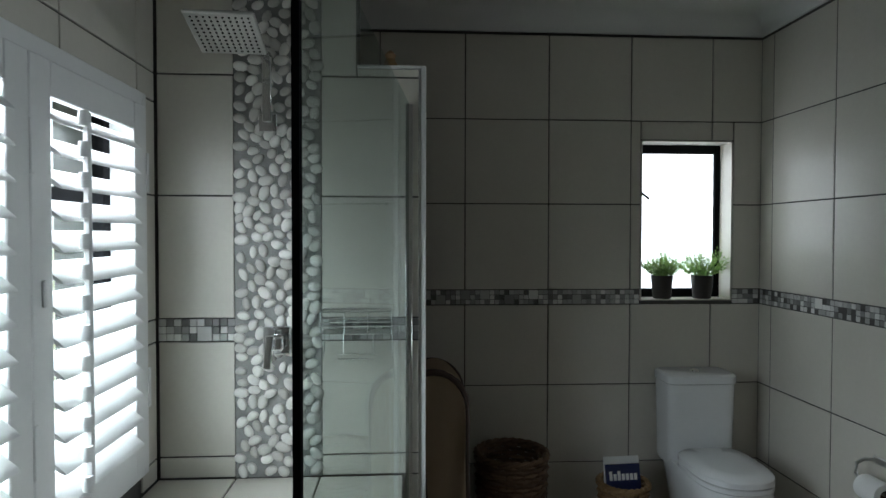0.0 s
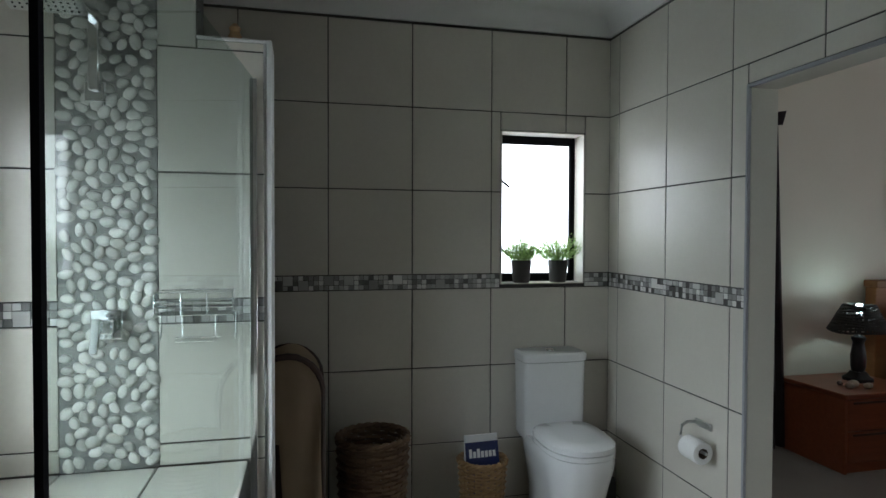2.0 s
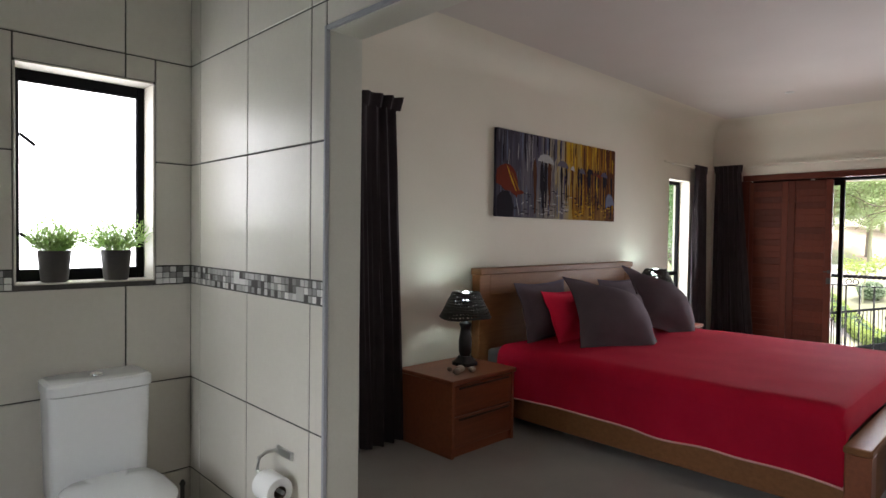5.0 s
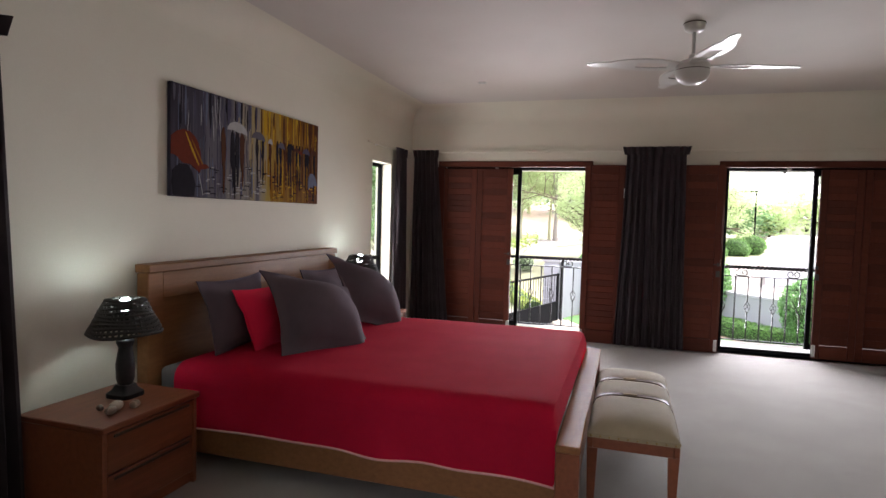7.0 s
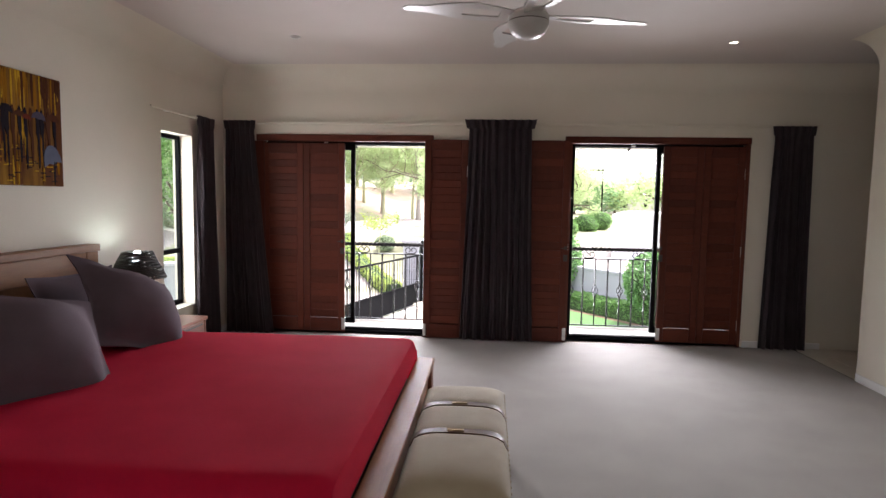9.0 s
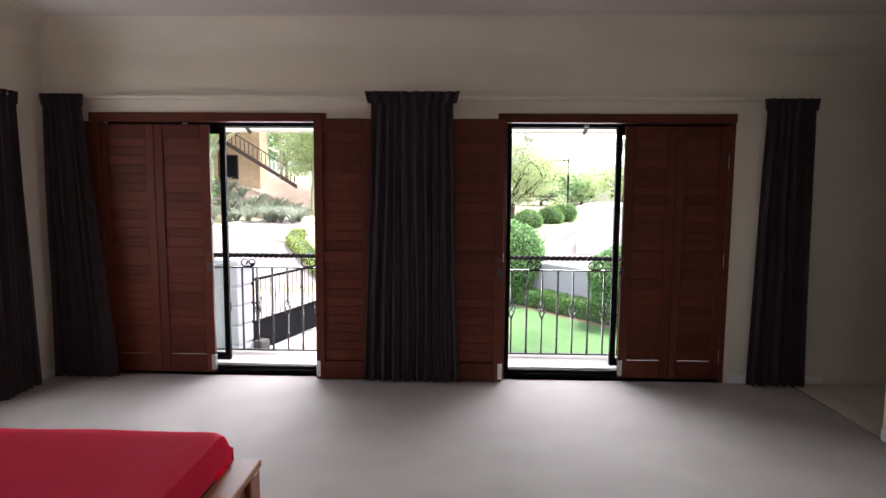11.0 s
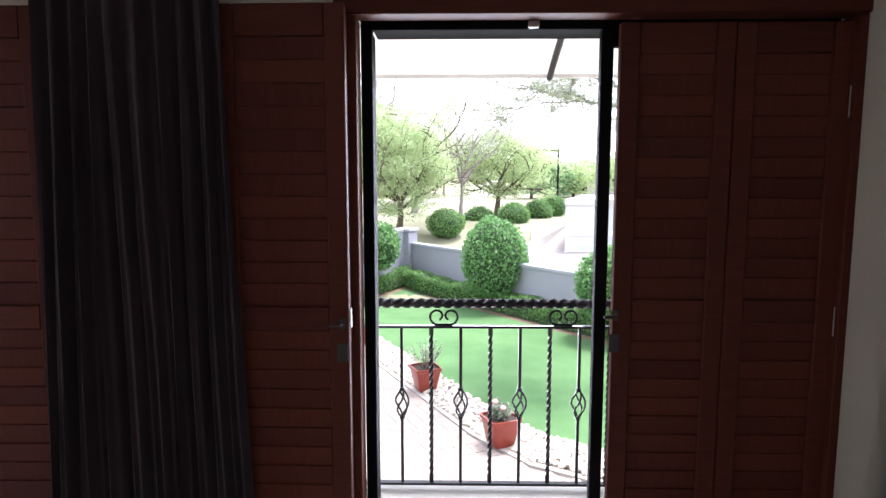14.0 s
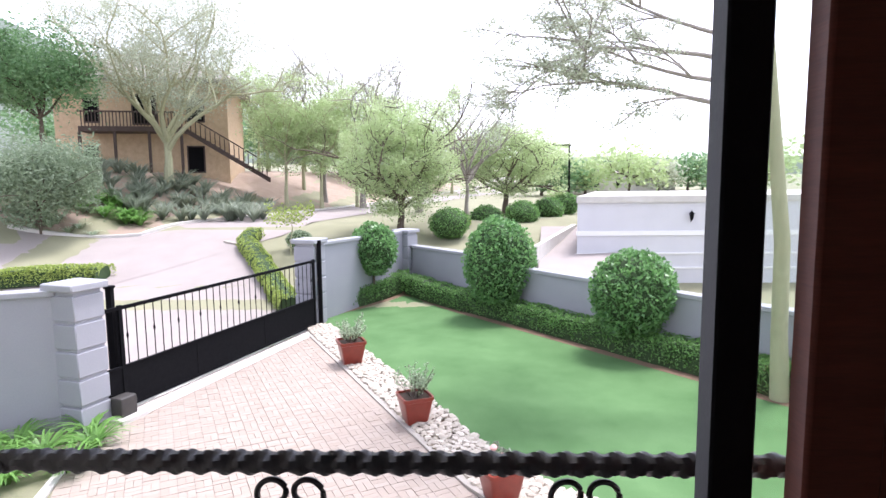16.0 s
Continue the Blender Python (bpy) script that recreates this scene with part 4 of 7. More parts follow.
def painting():
    """Stretched canvas of a wet street: grey-violet at one end, amber at the other, with plain dabs of paint."""
    x0, x1, z0, z1, y = 4.87, 6.685, 1.543, 2.245, 3.73
    t = thing("painting", "unframed canvas painting of a rainy street with umbrellas", "painting")
    m = bpy.data.materials.new("street_canvas")
    m.use_nodes = True
    n, l = m.node_tree.nodes, m.node_tree.links
    p = n["Principled BSDF"]
    tc, sep, mp = n.new("ShaderNodeTexCoord"), n.new("ShaderNodeSeparateXYZ"), n.new("ShaderNodeMapping")
    mp.inputs["Scale"].default_value = (16, 1, 1.6)
    ns, add, rp = n.new("ShaderNodeTexNoise"), n.new("ShaderNodeMath"), n.new("ShaderNodeValToRGB")
    ns.inputs["Scale"].default_value, ns.inputs["Detail"].default_value = 1.0, 6
    l.new(tc.outputs["Generated"], sep.inputs[0])
    l.new(tc.outputs["Object"], mp.inputs["Vector"])
    l.new(mp.outputs[0], ns.inputs["Vector"])
    add.operation = "MULTIPLY_ADD"
    add.inputs[1].default_value = 0.75
    l.new(ns.outputs["Fac"], add.inputs[0])
    sub = n.new("ShaderNodeMath")
    sub.operation = "SUBTRACT"
    sub.inputs[1].default_value = 0.29
    l.new(sep.outputs[0], sub.inputs[0])
    l.new(sub.outputs[0], add.inputs[2])
    cols = ((0.0, (0.030, 0.024, 0.034)), (0.25, (0.070, 0.063, 0.088)), (0.40, (0.13, 0.12, 0.14)), (0.52, (0.27, 0.235, 0.19)), (0.64, (0.36, 0.25, 0.06)), (0.80, (0.28, 0.145, 0.02)), (1.0, (0.10, 0.035, 0.012)))
    while len(rp.color_ramp.elements) < len(cols):
        rp.color_ramp.elements.new(0.5)
    for e, (q, c) in zip(rp.color_ramp.elements, cols):
        e.position, e.color = q, (*c, 1)
    l.new(add.outputs[0], rp.inputs[0])
    l.new(rp.outputs[0], p.inputs["Base Color"])
    p.inputs["Roughness"].default_value, p.inputs["Specular IOR Level"].default_value = 0.75, 0.05
    bp = n.new("ShaderNodeBump")
    bp.inputs["Strength"].default_value, bp.inputs["Distance"].default_value = 0.5, 0.004
    l.new(ns.outputs["Fac"], bp.inputs["Height"])
    l.new(bp.outputs[0], p.inputs["Normal"])
    part("canvas", boxm(x0, x1, y, HY - 0.002, z0, z1, 0.004), m, t)
    rnd = random.Random(12)
    tones = {"dark": (0.016, 0.012, 0.018), "brown": (0.085, 0.028, 0.013), "white": (0.42, 0.41, 0.42), "grey": (0.115, 0.105, 0.135), "violet": (0.075, 0.065, 0.105), "gold": (0.56, 0.33, 0.02), "amber": (0.30, 0.13, 0.008), "red": (0.15, 0.025, 0.012), "blue": (0.13, 0.145, 0.21)}
    cloths = {k: bmesh.new() for k in tones}
    W, Hh = x1 - x0, z1 - z0
    count = [0]

    def dab(m, u, v, w, h, kind, turn=0.0):
        """A flat blot at (u, v) of the canvas, in metres: 'drop' a lozenge, 'dome' an umbrella, 'bar' a short streak."""
        cx, cz = x0 + u * W, z0 + v * Hh
        if kind == "drop" and h < 0.36 and w < 0.08:
            w, h = w * 0.42, h * 1.15
        if kind == "dome":
            pts = [(math.cos(a * math.pi / 10) * w / 2, math.sin(a * math.pi / 10) * h) for a in range(11)] + [(-w * 0.2, h * 0.12), (0, h * 0.02), (w * 0.2, h * 0.10)]
        elif kind in ("drop", "body"):
            pts = [(math.cos(a * math.tau / 10) * w / 2 * rnd.uniform(0.6, 1.1), math.sin(a * math.tau / 10) * h / 2) for a in range(10)]
        else:
            pts = [(-w / 2, -h / 2), (w / 2, -h * 0.4), (w * 0.45, h / 2), (-w * 0.4, h * 0.4)]
        c, s = math.cos(turn), math.sin(turn)
        pts = [(a * c - b * s, a * s + b * c) for a, b in pts]
        pts = [(min(max(cx + a, x0 + 0.002), x1 - 0.002), min(max(cz + b, z0 + 0.002), z1 - 0.002)) for a, b in pts]
        count[0] += 1
        loft(cloths[m], [[(a, y - d, b) for a, b in pts] for d in (-0.001, 0.0008 + 0.000005 * count[0])])
    # streaked light and house fronts above
    for i in range(110):
        u = rnd.uniform(0.01, 0.99)
        m = rnd.choice(("violet", "violet", "grey", "blue", "dark")) if u < 0.5 else rnd.choice(("gold", "gold", "amber", "amber", "brown"))
        dab(m, u, rnd.uniform(0.72, 0.97), rnd.uniform(0.02, 0.07), rnd.uniform(0.10, 0.30), "drop")
    for u, w in ((0.20, 0.07), (0.245, 0.05), (0.385, 0.07), (0.52, 0.04), (0.86, 0.06), (0.93, 0.07), (0.975, 0.05)):
        dab("dark" if u < 0.8 else "brown", u, 0.90, w, 0.24, "drop")
    for i in range(12):
        dab("white", rnd.uniform(0.08, 0.36), rnd.uniform(0.60, 0.92), 0.016, rnd.uniform(0.08, 0.2), "drop", rnd.uniform(-0.1, 0.1))
    # wet street
    for i in range(120):
        u = rnd.uniform(0.02, 0.98)
        m = rnd.choice(("violet", "grey", "grey", "blue")) if u < 0.55 else rnd.choice(("amber", "gold", "brown", "amber"))
        dab(m, u, rnd.uniform(0.08, 0.55), rnd.uniform(0.014, 0.045), rnd.uniform(0.08, 0.28), "drop")
    for i in range(60):
        u = rnd.uniform(0.18, 0.97)
        dab("white" if u < 0.6 else "gold", u, rnd.uniform(0.04, 0.36), rnd.uniform(0.015, 0.06), 0.007, "bar")
        dab("dark", rnd.uniform(0.12, 0.97), rnd.uniform(0.04, 0.34), rnd.uniform(0.02, 0.06), 0.008, "bar")
    # walkers and what the ground mirrors of them
    for k, u in enumerate((0.275, 0.33, 0.36, 0.39, 0.49, 0.53, 0.585, 0.64, 0.665, 0.70, 0.73, 0.745, 0.77, 0.80, 0.825, 0.85, 0.88, 0.90, 0.93, 0.96)):
        big = u < 0.4
        m = "dark" if k % 3 else "brown"
        dab(m, u, 0.50 if big else 0.56, 0.060 if big else 0.040, 0.30 if big else 0.19, "body")
        dab(m, u + 0.003, 0.27 if big else 0.34, 0.030 if big else 0.022, rnd.uniform(0.18, 0.34), "body")
    dab("dark", 0.345, 0.22, 0.06, 0.30, "drop")
    for m, u, v, w, h in (("white", 0.36, 0.68, 0.23, 0.075), ("grey", 0.50, 0.655, 0.17, 0.06), ("white", 0.585, 0.635, 0.06, 0.04), ("grey", 0.67, 0.61, 0.10, 0.05), ("dark", 0.745, 0.62, 0.10, 0.05), ("brown", 0.80, 0.60, 0.09, 0.04), ("red", 0.83, 0.585, 0.07, 0.035), ("violet", 0.885, 0.60, 0.12, 0.05), ("brown", 0.955, 0.60, 0.11, 0.05)):
        dab(m, u, v, w, h, "dome", -0.08)
    # open umbrellas close by
    dab("dark", 0.06, 0.12, 0.24, 0.26, "drop")
    dab("red", 0.055, 0.30, 0.34, 0.22, "dome", -0.30)
    dab("gold", 0.105, 0.44, 0.05, 0.22, "drop", 0.55)
    dab("amber", 0.135, 0.40, 0.03, 0.20, "drop", 0.60)
    dab("red", 0.16, 0.29, 0.16, 0.035, "drop", 0.15)
    dab("white", 0.15, 0.12, 0.02, 0.13, "drop", 0.3)
    dab("blue", 0.95, 0.20, 0.16, 0.13, "dome", 0.25)
    dab("dark", 0.955, 0.12, 0.05, 0.14, "drop")
    for k, c in tones.items():
        o = part("brushwork", cloths[k], mat("paint_" + k, c, None, 0.75, scale=30, fine=200, bump=0.1, spec=0.05), t, smooth=False)
        o["kind"] = "stuff"


painting()

# ---------- balconies ----------


def juliet(n, y0, y1, first):
    """Wrought-iron balustrade before a doorway; knotted and twisted balusters take turns."""
    t = thing("balustrade", "black wrought-iron balcony balustrade with a twisted rope handrail", "railing", None, "door balustrades")
    X, top, mid, low, step = 9.752, 0.953, 0.842, 0.068, 0.1397
    bm = bmesh.new()
    m = 420
    rings = []
    for k in range(m + 1):
        yy = y1 - 0.05 + (y0 - y1 + 0.1) * k / m
        ph = yy * 132
        ring = []
        for i in range(12):
            a = i * math.tau / 12
            rr = 0.0205 + 0.0038 * math.cos(3 * (a - ph / 3))
            ring.append((X + rr * math.cos(a), yy, top + rr * math.sin(a)))
        rings.append(ring)
    part("handrail", loft(bm, rings), M_iron, t, "twisted rope-pattern handrail")
    for ye, s in ((y1, -1), (y0, 1)):
        part("return_rail", tube(bmesh.new(), [(9.36, ye, top - 0.04), (X - 0.084, ye, top - 0.03), (X - 0.014, ye + s * 0.02, top - 0.01), (X, ye + s * 0.055, top)], 0.022, 10), M_iron, t)
        part("post", boxm(X - 0.02, X + 0.02, ye - 0.02, ye + 0.02, 0.03, top - 0.03, 0.003), M_iron, t)
        part("return_bar", boxm(9.36, X - 0.02, ye - 0.008, ye + 0.008, mid - 0.012, mid + 0.002, 0.002), M_iron, t)
    part("mid_rail", boxm(X - 0.016, X + 0.016, y0 + 0.02, y1 - 0.02, mid - 0.006, mid + 0.006, 0.002), M_iron, t)
    part("low_rail", boxm(X - 0.016, X + 0.016, y0 + 0.02, y1 - 0.02, low - 0.006, low + 0.006, 0.002), M_iron, t)
    # twisted bar
    rings = []
    for k in range(61):
        z = low + (mid - low) * k / 60
        a = 0 if k < 4 or k > 56 else k * 0.55
        rings.append([(0.0085 * math.cos(a + q * math.pi / 2) * 1.25, 0.0085 * math.sin(a + q * math.pi / 2) * 1.25, z) for q in range(4)])
    tw = to_mesh("baluster_twisted", loft(bmesh.new(), rings), M_iron, False)
    bm = bmesh.new()
    for z0, z1 in ((low, 0.402), (0.537, mid)):
        tube(bm, [(0, 0, z0), (0, 0, z1)], 0.008, 8)
    for q in range(4):
        tube(bm, [((0.007 + 0.026 * math.sin(math.pi * k / 12)) * math.cos(q * math.pi / 2 + 2.4 * k / 12), (0.007 + 0.026 * math.sin(math.pi * k / 12)) * math.sin(q * math.pi / 2 + 2.4 * k / 12), 0.402 + 0.135 * k / 12) for k in range(13)], 0.005, 6)
    for z in (0.40, 0.539):
        tube(bm, [(0, 0, z - 0.008), (0, 0, z + 0.008)], 0.0125, 8)
    kn = to_mesh("baluster_knotted", bm, M_iron)
    k = 0
    y = first
    while y < y1 - 0.06:
        y += step
        k += 1
    while y > y0 + 0.05:
        if y < y1 - 0.06:
            piece("baluster", kn if k % 2 == 0 else tw, t, pose(X, y, 0))
        y -= step
        k -= 1
    # scrolls between the rails
    bm = bmesh.new()
    for s in (-1, 1):
        pts = [(0, 0, 0.004)]
        for i in range(22):
            a = -math.pi / 2 + s * i / 21 * math.tau * 0.92
            r = 0.040 * (1 - 0.55 * i / 21)
            cx = s * 0.03
            pts.append((0, cx + r * math.cos(a) * 1.0, 0.043 + r * math.sin(a)))
        tube(bm, pts[1:], 0.006, 6)
    tube(bm, [(0, -0.032, 0.004), (0, 0.032, 0.004)], 0.006, 6)
    sc = to_mesh("scroll", bm, M_iron)
    y = first + 0.08
    while y + 4 * step < y1 - 0.15:
        y += 4 * step
    while y > y0 + 0.15:
        piece("scroll", sc, t, pose(X, y, mid + 0.006))
        y -= 4 * step
    return t


juliet(1, 1.20, 3.62, 2.235)
juliet(2, -2.05, 0.30, -0.389)


def canopy(arms):
    t = thing("door_canopy", "white curved sheet canopy on dark metal arms above a doorway", "canopy", None, "door canopies")
    y0, y1 = arms[0] - 0.05, arms[-1] + 0.05
    prof = [(9.44 + 1.45 * q / 12, 2.62 - 0.42 * (q / 12) ** 1.4) for q in range(13)]
    loft_rows = [[(x, yy, z) for x, z in prof] + [(x, yy, z + 0.008) for x, z in prof[::-1]] for yy in (y0, y1)]
    part("sheet", loft(bmesh.new(), loft_rows), M_canopy, t)
    part("front_bar", boxm(10.885, 10.905, y0, y1, 2.178, 2.206, 0.003), M_white, t)
    for y in arms:
        part("arm", tube(bmesh.new(), [(x, y, z - 0.024) for x, z in prof], 0.020, 8), M_iron, t)


canopy((-2.29, -0.96, 0.37))
canopy((1.34, 2.67, 4.0))
# ---------- bathroom ----------


def tile_wall(parent, axis, face, side, us, zs, m=M_tile, holes=(), g=0.006, th=0.008):
    """Lays one tile in every cell of the joints us and zs; side is the way the face looks."""
    cache = {}
    for u, w in zip(us, us[1:]):
        for z, q in zip(zs, zs[1:]):
            cells = [(u, w, z, q)]
            for hu, hw, hz, hq in holes:
                nxt = []
                for a, b, c, d in cells:
                    if b <= hu or a >= hw or d <= hz or c >= hq:
                        nxt.append((a, b, c, d))
                        continue
                    if a < hu:
                        nxt.append((a, hu, c, d))
                    if b > hw:
                        nxt.append((hw, b, c, d))
                    if c < hz:
                        nxt.append((max(a, hu), min(b, hw), c, hz))
                    if d > hq:
                        nxt.append((max(a, hu), min(b, hw), hq, d))
                cells = nxt
            for a, b, c, d in cells:
                W, H = b - a - g, d - c - g
                if W < 0.01 or H < 0.01:
                    continue
                k = (round(W, 4), round(H, 4))
                if k not in cache:
                    if axis == "y":
                        bm = boxm(-W / 2, W / 2, 0, th, -H / 2, H / 2, 0.0015)
                    elif axis == "x":
                        bm = boxm(0, th, -W / 2, W / 2, -H / 2, H / 2, 0.0015)
                    else:
                        bm = boxm(-W / 2, W / 2, -H / 2, H / 2, 0, th, 0.0015)
                    cache[k] = to_mesh("tile", bm, m, False)
                cu, cz = (a + b) / 2, (c + d) / 2
                loc = (cu, face if side < 0 else face - th, cz) if axis == "y" else (face if side < 0 else face - th, cu, cz) if axis == "x" else (cu, cz, face)
                piece("tile", cache[k], parent, pose(*loc))


def mosaic(parent, axis, face, side, u0, u1, z0, z1, seed):
    """A band of small mixed stone squares, bedded in grout."""
    rnd = random.Random(seed)
    bm = bmesh.new()
    s = (z1 - z0) / 3
    n = int((u1 - u0) / s)
    s2 = (u1 - u0) / max(1, n)
    used = set()
    for i in range(n):
        for j in range(3):
            if (i, j) in used:
                continue
            k = 2 if i < n - 1 and j < 2 and rnd.random() < 0.05 and not {(i + 1, j), (i, j + 1), (i + 1, j + 1)} & used else 1
            for a in range(k):
                for b in range(k):
                    used.add((i + a, j + b))
            a, b, c, d = u0 + i * s2 + 0.0014, u0 + (i + k) * s2 - 0.0014, z0 + j * s + 0.0014, z0 + (j + k) * s - 0.0014
            dd = rnd.uniform(0.005, 0.008)
            f0, f1 = (face + 0.0081, face + 0.008 - dd) if side < 0 else (face - 0.0081, face - 0.008 + dd)
            if axis == "y":
                add_box(bm, a, b, min(f0, f1), max(f0, f1), c, d)
            else:
                add_box(bm, min(f0, f1), max(f0, f1), a, b, c, d)
    o = part("mosaic_band", bm, M_mosaic, parent, "band of mixed grey and white stone mosaic", False)
    o["kind"] = "stuff"


ZS = [0.045, 0.10, 0.405, 0.787, 1.180]
ZU = [1.252, 1.668, 2.074, 2.48]
w_toilet, w_side, w_shower, w_shut = (bpy.data.objects[k] for k in ("wall_toilet", "wall_bath_bedroom", "wall_shower", "wall_shutter"))
WH = [(1.665, 2.13, 1.197, 1.982)]
XS = [SX, -0.006, 0.398, 0.804, 1.210, 1.616, 2.022, TX + 0.003]
for zz in (ZS, ZU):
    tile_wall(w_toilet, "y", TY, -1, XS, zz, holes=WH)
mosaic(w_toilet, "y", TY, -1, 0.45, 1.662, 1.181, 1.251, 1)
mosaic(w_toilet, "y", TY, -1, 2.133, TX - 0.003, 1.181, 1.251, 2)
for y0, y1, z0, z1 in ((2.1405, TY - 0.001, 0.045, CZ), (0.30, 2.1395, 1.9985, CZ), (-0.849, 0.2995, 0.045, CZ)):
    part("grout_bed", boxm(TX + 0.0025, TX + 0.0075, y0, y1, z0, z1, 0), M_grout, w_side, "dark grout between the tiles")
YS = [2.14, 2.222, 2.640, 3.055, TY + 0.003]
for zz in (ZS, ZU[:3]):
    tile_wall(w_side, "x", TX, -1, YS, zz)
mosaic(w_side, "x", TX, -1, 2.14, TY - 0.003, 1.181, 1.251, 3)
tile_wall(w_side, "x", TX, -1, [0.29, 0.586, 0.995, 1.404, 1.813, 2.222, 2.640, 3.055, TY + 0.003], [2.074, 2.48])
tile_wall(w_side, "x", TX, -1, [0.29, 0.586, 0.995, 1.404, 1.813, 2.14], [2.0, 2.074])
tile_wall(w_side, "x", TX, -1, [-0.85, -0.53, -0.12, 0.29], [0.0, 0.405, 0.787, 1.18, 1.252, 1.668, 2.074, 2.48])
structure("trim_door_edge", boxm(TX - 0.008, TX + 0.006, 2.128, 2.14, 0, 1.998, 0.002), M_gcap, "grey tile edging strip beside the doorway")
structure("trim_door_head", boxm(TX - 0.008, TX + 0.006, 0.30, 2.128, 1.985, 1.998, 0.002), M_gcap, "grey tile edging strip over the doorway")
# shower wall, split by the pebble strip
PX0, PX1 = -0.045, 0.240
SZ, SZU = [0.70, 0.772, 1.160], [1.236, 1.645, 2.045, 2.45, CZ]
for xa in ([SX + 0.004, PX0], [PX1, 0.574]):
    tile_wall(w_shower, "y", SY, -1, xa, SZ)
    tile_wall(w_shower, "y", SY, -1, xa, SZU, holes=[(0.36, 0.6, 2.075, 2.6)])
    mosaic(w_shower, "y", SY, -1, xa[0], xa[1], 1.161, 1.235, 5 + int(10 * xa[0]))
tile_wall(w_shower, "y", SY, -1, [0.517, 0.574], [0.0, 0.30, 0.70])
tile_wall(w_shut, "x", SX, 1, [0.54, 0.95, 1.37, 1.79, 2.19, SY - 0.004], [1.95, 2.045, 2.45, CZ])
tile_wall(w_shut, "x", SX, 1, [2.205, SY - 0.004], [0.70, 0.772, 1.160, 1.236, 1.645, 1.95])
tile_wall(w_shut, "x", SX, 1, [0.13, 0.54, 0.93], [0.0, 0.405, 0.772, 1.16, 1.236, 1.645, 1.95])
plat = bpy.data.objects["shower_platform"]
tile_wall(plat, "z", 0.69, 1, [SX, -0.045, 0.235, 0.515], [0.95, 1.45, 1.88, SY], M_tile)
tile_wall(bpy.data.objects["floor_passage"], "z", 0.004, 1, [7.62, 8.02, 8.42, 8.82, 9.19], [-4.15, -3.75, -3.34, -2.94, -2.53, RY], M_floortile, th=0.004)


def pebble_strip():
    st = boxm(PX0, PX1, SY + 0.002, SY + 0.0079, 0.70, CZ, 0)
    o = part("pebble_bed", st, M_pebgrout, w_shower, "grey grout bed of the pebble strip")
    rnd = random.Random(21)
    shapes = []
    for v in range(6):
        bm = bmesh.new()
        a, b, c = 0.0240 * rnd.uniform(0.88, 1.12), 0.0180 * rnd.uniform(0.85, 1.1), 0.0115
        sk = rnd.uniform(-0.2, 0.2)
        rings = []
        for k, f in enumerate((1.0, 0.93, 0.72, 0.38)):
            h = -c * math.sin(math.pi / 2 * k / 3.2)
            rings.append([(a * f * math.cos(q * math.tau / 12) * (1 + sk * math.sin(q * math.tau / 12)), h, b * f * math.sin(q * math.tau / 12)) for q in range(12)])
        loft(bm, rings, (False, True))
        shapes.append(to_mesh("pebble", bm, M_pebble))
    pts = []
    cell = 0.02
    grid = {}
    for tries in range(26000):
        x, z = rnd.uniform(PX0 + 0.014, PX1 - 0.014), rnd.uniform(0.715, CZ - 0.02)
        gi, gj = int(x / cell), int(z / cell)
        if all(((x - a) ** 2 + (z - b) ** 2) > 0.0318 ** 2 for i in range(gi - 2, gi + 3) for j in range(gj - 2, gj + 3) for a, b in grid.get((i, j), ())):
            grid.setdefault((gi, gj), []).append((x, z))
            pts.append((x, z))
    for x, z in pts:
        near = sorted(((a - x) ** 2 + (b - z) ** 2, a - x, b - z) for a, b in pts if 0 < abs(a - x) + abs(b - z) < 0.09)[:2]
        ang = math.degrees(math.atan2(near[0][2], near[0][1])) + 90 + rnd.uniform(-18, 18) if near else rnd.uniform(0, 180)
        piece("pebble", rnd.choice(shapes), o, pose(x, SY + 0.003, z, 0, -ang, 0) @ Matrix.Scale(rnd.uniform(0.88, 1.12), 4))


pebble_strip()

# window behind the toilet
wn = tagged(new("window_2"), "small black-framed bathroom window in a deep tiled reveal", "window", "", "structure")
for x in (1.665, 2.095):
    part("window_frame", boxm(x, x + 0.035, TY + 0.11, TY + 0.15, 1.197, 1.982, 0.003), M_black, wn)
for z in (1.197, 1.932):
    part("window_frame", boxm(1.70, 2.095, TY + 0.111, TY + 0.149, z, z + 0.05, 0.003), M_black, wn)
part("pane", boxm(1.70, 2.095, TY + 0.128, TY + 0.134, 1.247, 1.932, 0), M_frost, wn, "frosted glass pane with added glow for the daylight behind it")
part("window_sill", boxm(1.668, 2.127, TY - 0.006, TY + 0.11, 1.197, 1.203, 0.002), M_tile, wn, "tiled window sill")
part("reveal", boxm(2.122, 2.1295, TY, TY + 0.11, 1.203, 1.975, 0.001), M_tile, wn)
part("reveal", boxm(1.6655, 1.673, TY, TY + 0.11, 1.203, 1.975, 0.001), M_tile, wn)
part("reveal", boxm(1.673, 2.122, TY, TY + 0.11, 1.975, 1.9815, 0.001), M_tile, wn)
for z in (1.36, 1.72):
    part("window_stay", tube(bmesh.new(), [(1.70, TY + 0.105, z + 0.02), (1.745, TY + 0.09, z - 0.02)], 0.006, 6), M_black, wn)


